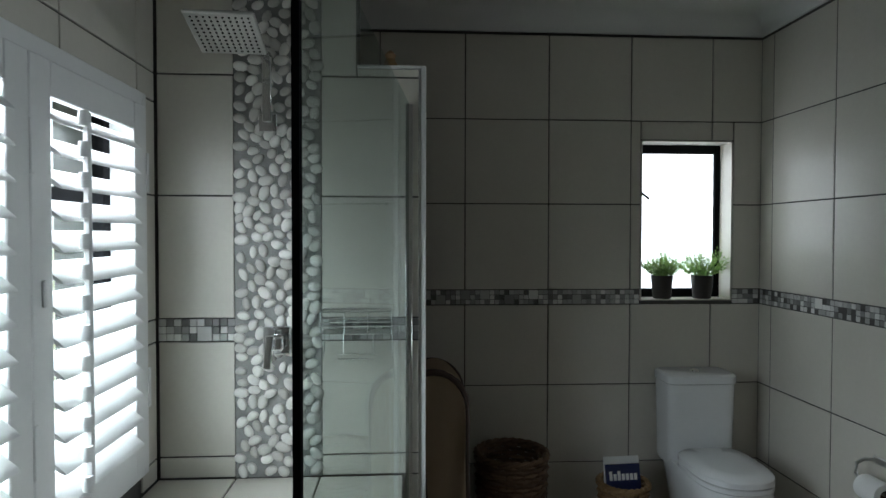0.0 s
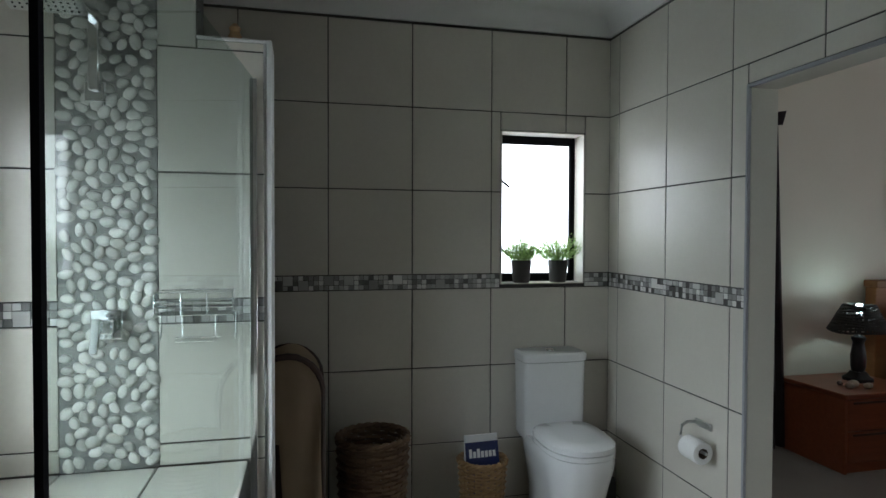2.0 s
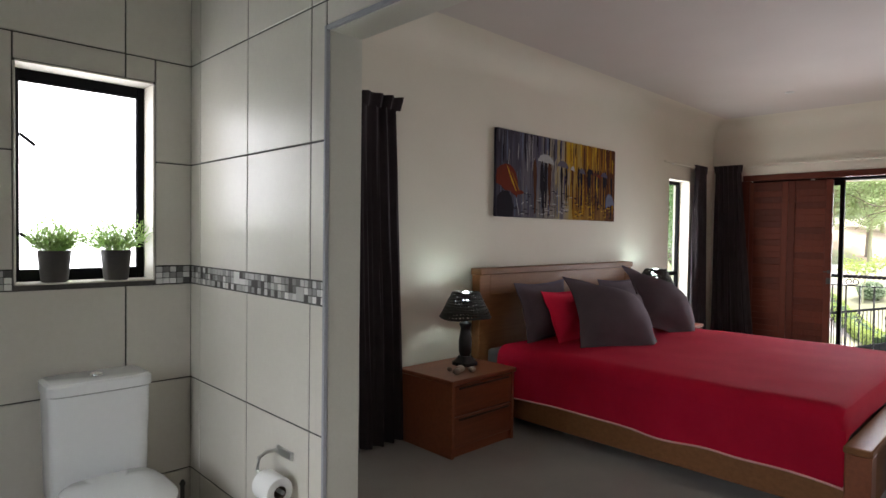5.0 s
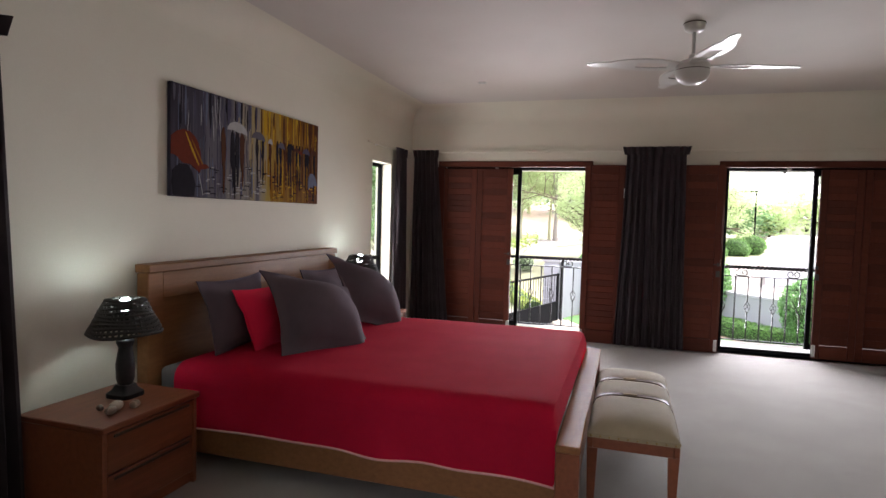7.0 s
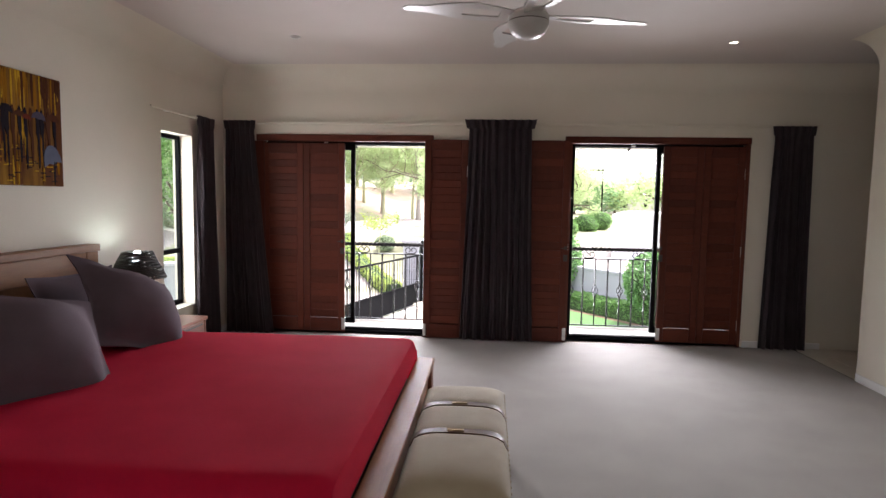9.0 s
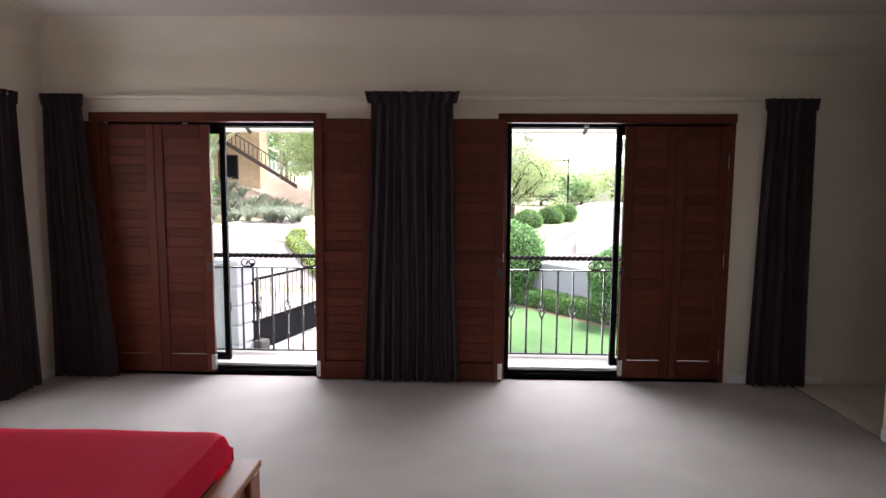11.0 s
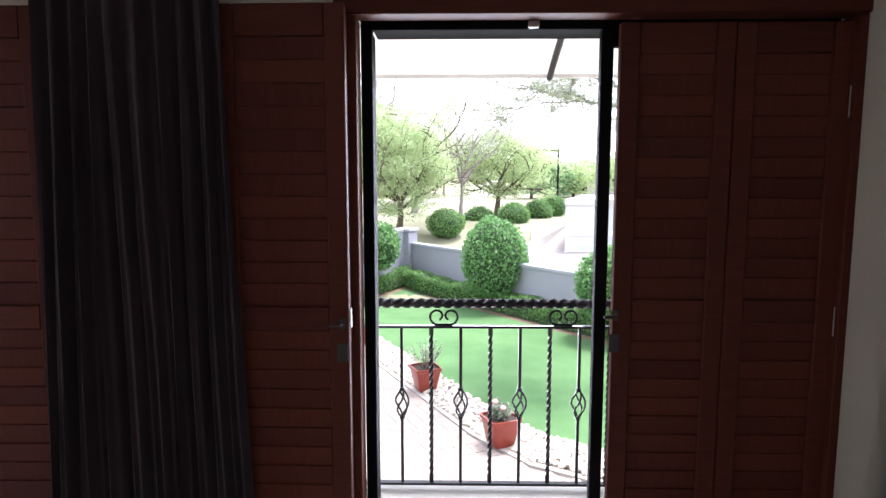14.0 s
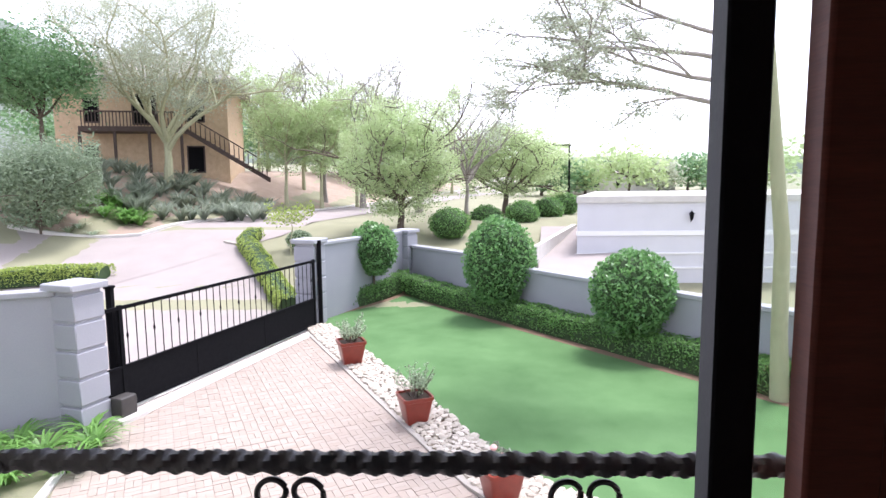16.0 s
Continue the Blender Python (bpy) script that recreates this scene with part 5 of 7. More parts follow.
def window_plant(x, wide, tall, seed):
    t = thing("potted_plant", "small bushy green plant in a dark tapered pot on the sill", "plant", pose(x, TY + 0.045, 1.203), "plants on the window sill")
    part("pot", lathe([(0.040, 0), (0.043, 0.004), (0.053, 0.105), (0.053, 0.115), (0.047, 0.115), (0.045, 0.10), (0.002, 0.098)], 24), M_zinc, t)
    rnd = random.Random(seed)
    bm = bmesh.new()
    for i in range(210):
        a, up = rnd.uniform(0, math.tau), rnd.uniform(0.30, 1.0)
        fl = math.sqrt(1 - up * up)
        p0 = Vector((0.03 * fl * math.cos(a), 0.03 * fl * math.sin(a), 0.10))
        k = rnd.uniform(0.65, 1.1)
        p1 = p0 + Vector((wide * fl * math.cos(a), 0.7 * wide * fl * math.sin(a), tall * (0.15 + 0.85 * up))) * k
        sd = Vector((-math.sin(a), math.cos(a), 0)) * 0.0012
        bm.faces.new([bm.verts.new(q) for q in (p0 - sd, p0 + sd, p1)])
        for q in range(9):
            f = 0.3 + 0.7 * q / 8
            c = p0.lerp(p1, f)
            out = ((p1 - p0).normalized() + Vector((rnd.gauss(0, 0.6), rnd.gauss(0, 0.6), rnd.gauss(0.15, 0.5)))).normalized()
            w = out.cross(Vector((rnd.gauss(0, 1), rnd.gauss(0, 1), rnd.gauss(0, 1)))).normalized() * 0.0028
            L = rnd.uniform(0.010, 0.019)
            bm.faces.new([bm.verts.new(v) for v in (c, c + out * L * 0.5 + w, c + out * L, c + out * L * 0.5 - w)])
    part("foliage", bm, M_potplant, t, smooth=False)


window_plant(1.795, 0.080, 0.135, 1)
window_plant(2.0, 0.125, 0.155, 2)


def bath_shutter(at, label, w, h):
    """White plantation panel in local x-z with open blades and a notched tilt rod."""
    t = thing("plantation_shutter", label, "shutter", at, "white bathroom shutters")
    st = 0.075
    for x in (0, w - st):
        part("stile", boxm(x, x + st, -0.014, 0.014, 0, h, 0.003), M_white, t)
    for z in (0, h - 0.08):
        part("rail", boxm(st, w - st, -0.0135, 0.0135, z, z + 0.08, 0.003), M_white, t)
    bm = loft(bmesh.new(), [[(x, 0.044 * math.cos(a * math.tau / 14), 0.0055 * math.sin(a * math.tau / 14)) for a in range(14)] for x in (st + 0.002, w - st - 0.002)])
    me = to_mesh("blade", bm, M_white)
    k = 13
    for i in range(k):
        piece("blade", me, t, pose(0, 0, 0.08 + (i + 0.5) * (h - 0.16) / k, 36))
    rod = part("tilt_rod", boxm(st + 0.07, st + 0.085, -0.058, -0.044, 0.09, h - 0.10, 0.002), M_white, t)
    for i in range(k):
        z = 0.08 + (i + 0.5) * (h - 0.16) / k
        part("rod_tooth", lathe([(0.012, z - 0.018), (0.014, z), (0.012, z + 0.018)], 10, st + 0.066, -0.050), M_white, rod)
    for z in (0.24, h - 0.2):
        part("hinge", boxm(w, w + 0.014, -0.018, -0.010, z - 0.06, z + 0.06, 0.002), M_white, t)
    part("pull", boxm(0.03, 0.042, -0.022, -0.014, h * 0.5, h * 0.5 + 0.06, 0.003), M_white, t)
    return t


bath_shutter(pose(SX + 0.02, 1.618, 0.805, 0, 0, 90), "white-painted louvred shutter panel, blades open", 0.555, 1.10)
bath_shutter(pose(SX + 0.02, 1.060, 0.805, 0, 0, 90), "white-painted louvred shutter panel, blades open", 0.555, 1.10)
fr = thing("window_surround", "white timber frame round the bathroom shutters", "frame")
part("post", boxm(SX - 0.02, SX + 0.022, 2.176, 2.205, 0.772, 1.95, 0.003), M_white, fr)
part("post", boxm(SX - 0.02, SX + 0.022, 0.93, 1.058, 0.772, 1.95, 0.003), M_white, fr)
part("head", boxm(SX - 0.02, SX + 0.0225, 1.058, 2.176, 1.907, 1.95, 0.003), M_white, fr)
part("sill", boxm(SX - 0.02, SX + 0.0225, 1.058, 2.176, 0.772, 0.803, 0.003), M_white, fr)
wn = tagged(new("window_3"), "black-framed window outside the bathroom shutters", "window", "", "structure")
for y in (0.95, 1.53, 2.15):
    part("window_frame", boxm(SX - 0.12, SX - 0.08, y, y + 0.04, 0.80, 1.93, 0.003), M_black, wn)
for z in (0.80, 1.60, 1.89):
    part("window_frame", boxm(SX - 0.119, SX - 0.081, 0.99, 2.15, z, z + 0.04, 0.003), M_black, wn)
for y0, y1, z0, z1 in ((0.9505, 0.956, 0.8, 1.93), (2.184, 2.1895, 0.8, 1.93), (0.956, 2.184, 0.8005, 0.806), (0.956, 2.184, 1.924, 1.9295)):
    part("reveal", boxm(SX - 0.079, SX - 0.021, y0, y1, z0, z1, 0), M_white, wn, "white-painted reveal")
part("pane", boxm(SX - 0.103, SX - 0.097, 0.99, 2.15, 0.84, 1.89, 0), M_glass, wn).visible_shadow = False

# shower
gl = thing("shower_screen", "clear glass shower screen with a black edge seal", "shower screen")
ga, gb = Vector((0.392, 1.078, 0)), Vector((0.532, SY - 0.006, 0))
gd = (gb - ga).normalized()
gn = Vector((-gd.y, gd.x, 0)) * 0.004
bm = bmesh.new()
loft(bm, [[p + Vector((0, 0, z)) for p in (ga - gn, gb - gn, gb + gn, ga + gn)] for z in (0.0, 1.955)])
gp = part("pane", bm, M_shglass, gl)
gp.visible_shadow = False
bm = bmesh.new()
e = ga - gd * 0.010
loft(bm, [[p + Vector((0, 0, z)) for p in (e - gn * 1.3, ga - gn * 1.3 + gd * 0.002, ga + gn * 1.3 + gd * 0.002, e + gn * 1.3)] for z in (0.0, 1.956)])
part("edge_seal", bm, M_black, gl, "black rubber edge seal")
part("wall_channel", boxm(0.522, 0.546, SY - 0.02, SY - 0.002, 0.0, 1.955, 0.002), M_chrome, gl, "chrome wall channel")
structure("trim_nib_chrome", boxm(0.566, 0.575, SY - 0.008, SY - 0.0005, 0.0, 2.07, 0.001), M_chrome, "thin chrome tile edge")

sh = thing("rain_shower", "square chrome rain shower head on a wall arm", "shower head")
bm = boxm(-0.095, 0.095, -0.095, 0.095, -0.006, 0.006, 0.004)
pl = part("spray_plate", bm, M_steel, sh, at=pose(0.02, 2.03, 2.085, -17, 0, 2))
nz = to_mesh("nozzle", lathe([(0.0032, 0), (0.0028, -0.002), (0.001, -0.0025)], 6), M_black)
for i in range(10):
    for j in range(10):
        piece("nozzle", nz, pl, pose(-0.0765 + i * 0.017, -0.0765 + j * 0.017, -0.006))
part("arm", boxm(0.055, 0.085, 2.10, SY - 0.01, 2.095, 2.108, 0.003), M_chrome, sh)
part("drop_bar", boxm(0.055, 0.085, SY - 0.035, SY - 0.02, 1.885, 2.10, 0.003), M_chrome, sh)
part("wall_plate", boxm(0.04, 0.10, SY - 0.02, SY + 0.002, 1.855, 1.915, 0.003), M_chrome, sh)
mx = thing("shower_mixer", "square chrome lever mixer on the pebble strip", "mixer tap")
part("wall_plate", boxm(0.05, 0.142, SY - 0.022, SY + 0.002, 1.118, 1.212, 0.004), M_chrome, mx)
part("body", boxm(0.085, 0.128, SY - 0.075, SY - 0.022, 1.14, 1.185, 0.006), M_chrome, mx)
lv = part("lever", boxm(-0.013, 0.013, -0.008, 0.003, -0.095, 0.012, 0.003), M_chrome, mx, at=pose(0.088, SY - 0.082, 1.18, -6, 4, 0))

cd = thing("shower_caddy", "chrome wire shower caddy with hooks hung on the wall", "shower caddy")


def wire(pts, r=0.0022):
    return tube(bmesh.new(), pts, r, 6)


cx0, cx1, cy0, cy1 = 0.252, 0.478, SY - 0.10, SY - 0.012
for z in (1.268, 1.236, 1.222):
    part("rail", wire([(cx0, cy0, z), (cx1, cy0, z), (cx1, cy1, z), (cx0, cy1, z), (cx0, cy0, z)], 0.0026), M_chrome, cd)
for i in range(9):
    y = cy0 + (cy1 - cy0) * i / 8
    part("rack_wire", wire([(cx0, y, 1.198), (cx1, y, 1.198)], 0.0017), M_chrome, cd)
part("rail", wire([(cx0, cy0, 1.198), (cx1, cy0, 1.198), (cx1, cy1, 1.198), (cx0, cy1, 1.198), (cx0, cy0, 1.198)], 0.0026), M_chrome, cd)
for x in (cx0, (cx0 * 2 + cx1) / 3, (cx0 + 2 * cx1) / 3, cx1):
    part("upright", wire([(x, cy0, 1.198), (x, cy0, 1.268)]), M_chrome, cd)
for x in (cx0, cx1):
    part("side_wire", wire([(x, cy0, 1.198), (x, cy0, 1.268)]), M_chrome, cd)
    part("hook", wire([(x, cy1, 1.198), (x, cy1, 1.125), (x, cy1 - 0.012, 1.11), (x, cy1 - 0.024, 1.125)]), M_chrome, cd)
part("soap_dish", wire([(0.31, cy0 + 0.01, 1.115), (0.42, cy0 + 0.01, 1.115), (0.435, cy1, 1.115), (0.295, cy1, 1.115), (0.31, cy0 + 0.01, 1.115)], 0.0024), M_chrome, cd)
for x in (0.33, 0.35, 0.37, 0.39):
    part("soap_wire", wire([(x, cy0 + 0.01, 1.115), (x, cy1, 1.115)], 0.0016), M_chrome, cd)
for x in (0.315, 0.415):
    part("hanger", wire([(x, cy1, 1.198), (x, cy1, 1.115)]), M_chrome, cd)
part("suction_pad", boxm(0.30, 0.43, cy1, SY, 1.228, 1.24, 0.002), M_chrome, cd)

fig = thing("ornament", "small brown ornament standing on the half-height wall", "ornament", pose(0.47, SY + 0.07, 2.085))
part("body", lathe([(0.022, 0), (0.026, 0.02), (0.016, 0.04), (0.02, 0.055), (0.006, 0.07)], 14), M_wicker2, fig)

# ---------- toilet corner ----------


def toilet():
    t = thing("toilet", "white ceramic close-coupled toilet, lid down", "toilet", pose(1.895, TY, 0.045) @ Matrix.Diagonal((0.9, 0.95, 1.0, 1.0)))
    part("cistern", loft(bmesh.new(), [circ(0, -0.105, z, rx, ry, 40, 7) for z, rx, ry in ((0.40, 0.165, 0.085), (0.42, 0.172, 0.092), (0.775, 0.180, 0.098), (0.78, 0.178, 0.096))]), M_ceramic, t)
    part("cistern_lid", loft(bmesh.new(), [circ(0, -0.107, z, rx, ry, 40, 7) for z, rx, ry in ((0.784, 0.182, 0.100), (0.786, 0.186, 0.104), (0.818, 0.186, 0.104), (0.826, 0.176, 0.094))]), M_ceramic, t)
    part("flush_button", lathe([(0.024, 0.826), (0.022, 0.832), (0.012, 0.835)], 20, 0, -0.105), M_chrome, t, "round chrome flush button")

    def egg(z, w, back, front, p=2.4):
        out = []
        for i in range(40):
            a = math.tau * i / 40
            c, s = math.cos(a), math.sin(a)
            pp = 4.5 if s > 0 else p
            x = w * math.copysign(abs(c) ** (2 / pp), c)
            y = (back if s > 0 else front) * math.copysign(abs(s) ** (2 / pp), s)
            out.append((x, -0.42 + y, z * 1.1))
        return out
    part("bowl", loft(bmesh.new(), [egg(0.0, 0.125, 0.40, 0.10, 3), egg(0.06, 0.122, 0.40, 0.09, 3), egg(0.16, 0.130, 0.40, 0.13), egg(0.26, 0.152, 0.40, 0.165), egg(0.34, 0.170, 0.40, 0.195), egg(0.375, 0.174, 0.40, 0.2), egg(0.392, 0.170, 0.40, 0.195)]), M_ceramic, t)
    part("seat", loft(bmesh.new(), [egg(0.395, 0.172, 0.20, 0.197), egg(0.398, 0.177, 0.205, 0.203), egg(0.412, 0.177, 0.205, 0.203), egg(0.415, 0.173, 0.20, 0.199)]), M_ceramic, t)
    part("lid", loft(bmesh.new(), [egg(0.418, 0.173, 0.20, 0.199), egg(0.421, 0.178, 0.206, 0.205), egg(0.440, 0.176, 0.205, 0.203), egg(0.452, 0.158, 0.19, 0.182), egg(0.454, 0.10, 0.12, 0.12)]), M_ceramic, t)


toilet()

rh = thing("toilet_roll_holder", "steel wall holder with a part-used toilet roll", "toilet roll holder")
part("wall_plate", boxm(TX - 0.012, TX, 2.305, 2.405, 0.672, 0.70, 0.004), M_steel, rh)
part("arm", tube(bmesh.new(), [(TX - 0.01, 2.395, 0.686), (TX - 0.045, 2.405, 0.685), (TX - 0.07, 2.405, 0.672), (TX - 0.076, 2.402, 0.635), (TX - 0.072, 2.385, 0.607), (TX - 0.066, 2.255, 0.605)], 0.0065, 8), M_steel, rh)
tr = thing("toilet_roll", "white toilet paper roll on its holder", "toilet roll")
bm = bmesh.new()
loft(bm, [[(TX - 0.066 + r * math.cos(a * math.tau / 32), y, 0.600 + r * math.sin(a * math.tau / 32)) for a in range(32)] for r, y in ((0.020, 2.275), (0.043, 2.275), (0.045, 2.280), (0.045, 2.368), (0.043, 2.373), (0.020, 2.373))], (False, False))
part("paper", bm, M_paper, tr)
bm = bmesh.new()
loft(bm, [[(TX - 0.066 + r * math.cos(a * math.tau / 24), y, 0.600 + r * math.sin(a * math.tau / 24)) for a in range(24)] for r, y in ((0.0202, 2.273), (0.0202, 2.375), (0.0185, 2.375), (0.0185, 2.273))], (False, False))
part("core", bm, M_card, tr, "dark cardboard core")
bs = thing("toilet_brush", "dark toilet brush holder beside the toilet", "toilet brush", pose(2.175, 2.98, 0.045))
part("holder", lathe([(0.045, 0), (0.05, 0.005), (0.05, 0.17), (0.044, 0.18)], 20), M_zinc, bs)
part("handle", lathe([(0.008, 0.18), (0.008, 0.36), (0.012, 0.37), (0.004, 0.385)], 12), M_zinc, bs)


def basket(name, at, r0, r1, h, m, label, stakes, rows):
    """Woven round basket: upright stakes with strands passing in front and behind."""
    t = thing(name, label, "basket", at)
    bm = bmesh.new()
    for j in range(rows):
        q = (j + 0.5) / rows
        r = r0 + (r1 - r0) * q
        pts = []
        for i in range(stakes * 2 + 1):
            a = i * math.pi / stakes
            rr = r + 0.006 * math.cos(i * math.pi / 2 * 2 / 2 + j * math.pi)
            pts.append((rr * math.cos(a), rr * math.sin(a), h * q))
        tube(bm, pts, h / rows * 0.52, 5, False)
    part("weave", bm, m, t)
    bm = bmesh.new()
    for i in range(stakes):
        a = (i + 0.25) * math.tau / stakes
        tube(bm, [(r0 * math.cos(a), r0 * math.sin(a), 0.0), (r1 * math.cos(a), r1 * math.sin(a), h)], 0.006, 5)
    part("stakes", bm, m, t)
    bm = bmesh.new()
    for k in range(2):
        tube(bm, [((r1 + 0.006 * math.cos(i * 1.3 + k * math.pi)) * math.cos(i * math.tau / 60), (r1 + 0.006 * math.cos(i * 1.3 + k * math.pi)) * math.sin(i * math.tau / 60), h + 0.006 + 0.006 * math.sin(i * 1.3 + k * math.pi)) for i in range(61)], 0.011, 6, False)
    part("rim", bm, m, t, "plaited rim")
    part("base", lathe([(r0 - 0.004, 0.0), (r0 - 0.004, 0.012)], 28), m, t)
    return t


basket("laundry_basket", pose(0.99, 2.90, 0.045), 0.132, 0.154, 0.50, M_wicker, "round brown wicker basket, empty", 26, 26)
basket("magazine_basket", pose(1.505, 2.92, 0.045), 0.085, 0.108, 0.345, M_wicker2, "small honey-coloured wicker basket holding magazines", 20, 24)
for i, (m, z, lean) in enumerate(((M_blue, 0.435, -14), (M_paper, 0.462, -9), (M_paper, 0.455, -5))):
    mg = thing("magazine", ("navy blue magazine with a white title bar" if i == 0 else "pale magazine") + " standing in a basket", "magazine", pose(1.51, 2.885 + i * 0.03, 0.245, lean, 0, 4), "magazines in the basket")
    part("page_block", boxm(-0.082, 0.082, -0.004, 0.004, 0, z - 0.20, 0.001), m, mg)
    if i == 0:
        for k in range(7):
            x = -0.066 + k * 0.0195
            part("title_bar", boxm(x, x + 0.0145, -0.0048, -0.0041, 0.165, 0.193 + (0.012 if k in (0, 2) else 0), 0), M_paper, mg)

# towel over a round-topped dark stand
ts = thing("towel_stand", "dark round-topped wooden stand beside the shower wall", "towel stand", pose(0.50, 2.63, 0.045))
arc = [(0.0, 0), (0.0, 0.80)] + [(0.13 - 0.13 * math.cos(k * math.pi / 12), 0.80 + 0.13 * math.sin(k * math.pi / 12)) for k in range(1, 12)] + [(0.26, 0.80), (0.26, 0)]
for y in (0.0, 0.22):
    part("hoop", tube(bmesh.new(), [(x, y, z) for x, z in arc], 0.015, 8), M_darkwood, ts)
part("back_panel", boxm(0.012, 0.248, 0.10, 0.115, 0.05, 0.82, 0.004), M_darkwood, ts)
for z in (0.10, 0.45):
    part("cross_bar", tube(bmesh.new(), [(0.26, 0.0, z), (0.26, 0.22, z)], 0.010, 8), M_darkwood, ts)
tw = thing("towel", "tan towel draped over the round-topped stand", "towel", pose(0.50, 2.63, 0.045))
bm = bmesh.new()
rows = []
for i in range(15):
    u = i / 14
    a = math.pi * (1 - u)
    x = 0.13 + 0.128 * math.cos(a)
    ztop = 0.80 + 0.142 * math.sin(a) ** 0.8
    low = 0.62 - 0.05 * u if u < 0.45 else 0.02
    row = [bm.verts.new((x, 0.20 - 0.205 * k / 4, ztop + 0.006 * math.sin(k + i))) for k in range(5)]
    row += [bm.verts.new((x + 0.003 * math.sin(9 * u + k), -0.024 + 0.006 * math.sin(17 * u + 0.6 * k), ztop - (ztop - low) * k / 8)) for k in range(1, 9)]
    rows.append(row)
for a, b in zip(rows, rows[1:]):
    for i in range(len(a) - 1):
        bm.faces.new((a[i], a[i + 1], b[i + 1], b[i]))
bmesh.ops.solidify(bm, geom=bm.faces[:], thickness=0.009)
part("cloth", bm, M_towel, tw)
# ---------- garden and street ----------
G = -2.4


def smooth(q):
    q = min(1.0, max(0.0, q))
    return q * q * (3 - 2 * q)


def terr(x, y):
    """Height of the ground: level by the house, rising to the street and up the bank beyond it."""
    z = G + 2.0 * smooth((x - 26.0) / 12.0) + 0.35 * smooth((x - 40) / 40)
    d = (x - 33) * 0.316 + (y - 15.2) * 0.948
    return z + 2.7 * smooth(d / 10) + 0.03 * max(0, d - 10) + 4.0 * smooth((x - 90) / 200)


def seen(dx, side):
    """A place dx metres out from the balcony, side metres to the left for each metre out."""
    return 8.59 + dx, -0.61 + side * dx


def sheet(name, left, right, m, label, lift, nx=24, ny=10, kind="structure"):
    """Ground cover between two lines of points, laid on the land."""
    def along(line, q):
        q *= len(line) - 1
        i = min(int(q), len(line) - 2)
        a, b = line[i], line[i + 1]
        return a[0] + (b[0] - a[0]) * (q - i), a[1] + (b[1] - a[1]) * (q - i)
    bm = bmesh.new()
    rows = []
    for i in range(nx + 1):
        a, b = along(left, i / nx), along(right, i / nx)
        rows.append([bm.verts.new((a[0] + (b[0] - a[0]) * j / ny, a[1] + (b[1] - a[1]) * j / ny, terr(a[0] + (b[0] - a[0]) * j / ny, a[1] + (b[1] - a[1]) * j / ny) + lift)) for j in range(ny + 1)])
    for a, b in zip(rows, rows[1:]):
        for j in range(ny):
            bm.faces.new((a[j], a[j + 1], b[j + 1], b[j]))
    return solid(name, bm, m, label, "", "", kind)


bm = bmesh.new()
gx = [-60, -20, 0, 9.5] + [12 + 2 * i for i in range(50)] + [115, 140, 180, 240, 320, 450, 700]
gy = [-400, -250, -150, -100, -70] + [-50 + 2.5 * i for i in range(41)] + [60, 75, 100, 150, 250, 400]
vs = [[bm.verts.new((x, y, terr(x, y))) for y in gy] for x in gx]
for a, b in zip(vs, vs[1:]):
    for j in range(len(gy) - 1):
        bm.faces.new((a[j], a[j + 1], b[j + 1], b[j]))
structure("ground", bm, M_verge, "dry verge grass and open ground to the horizon", True)
EDGE = [(24.3, 3.75), (23.3, 3.28), (20.9, 2.0), (18.3, 0.62), (15.9, -0.66), (14.9, -1.45), (14.3, -2.5), (14.1, -4.5), (14.1, -9)]
INNER = [(24.6, 3.2), (23.7, 2.62), (21.3, 1.32), (18.7, -0.08), (16.5, -1.2), (15.7, -1.9), (15.2, -2.8), (15.0, -4.5), (15.0, -9)]
HEDGE = [(25.9, 3.2), (27.3, 2.1), (28.3, 1.25), (25.6, -0.9), (22.8, -3.05), (19.9, -5.3), (17.2, -7.4), (15.5, -9)]
sheet("lawn", INNER, [(25.2, 3.3), (26.0, 2.95), (27.2, 1.9), (28.1, 1.25), (25.5, -1.0), (22.7, -3.15), (19.8, -5.4), (17.1, -7.5), (15.2, -9)], M_lawn, "close-mown bright green lawn", 0.03, 40, 14)
sheet("hedge_bed", [(a + 0.05, b + 0.0) for a, b in HEDGE], [(26.2, 3.6), (28.0, 2.6), (29.3, 1.3), (26.3, -1.7), (23.5, -3.85), (20.6, -6.1), (17.9, -8.2), (16, -9.6)], M_bed, "bare brown soil under the hedge", 0.022, 30, 4)
sheet("hedge_bed_edge", [(a - 0.28, b + 0.02) for a, b in HEDGE], [(a + 0.1, b) for a, b in HEDGE], M_bed, "brown soil edge of the lawn", 0.036, 30, 2)
sheet("drive", [(9.45, 8.2), (13, 4.4), (15.3, 4.5), (18.4, 5.4), (24.6, 3.4)], [(9.45, -9), (13.0, -9), (14.1, -4.5), (14.9, -1.45), (24.4, 3.3)], M_sand, "sanded joints of the paved drive", 0.008, 30, 12)
sheet("apron", [(17.9, 5.5), (22.5, 10.5), (27.5, 13.2), (33, 13.5)], [(24.4, 3.3), (27.2, 5.2), (30.2, 7.0), (33.4, 8.2)], M_road, "pale paved drive rising to the street", 0.02, 24, 10)
sheet("road", [(22, 30), (33.4, 18.9), (34.7, 13.9), (53.6, 7.9), (90, -1), (150, -13)], [(14, 24), (28, 13), (34.5, 7.4), (56, 2.6), (88, -6), (146, -18)], M_road, "pale paved street curving away", 0.03, 40, 8)
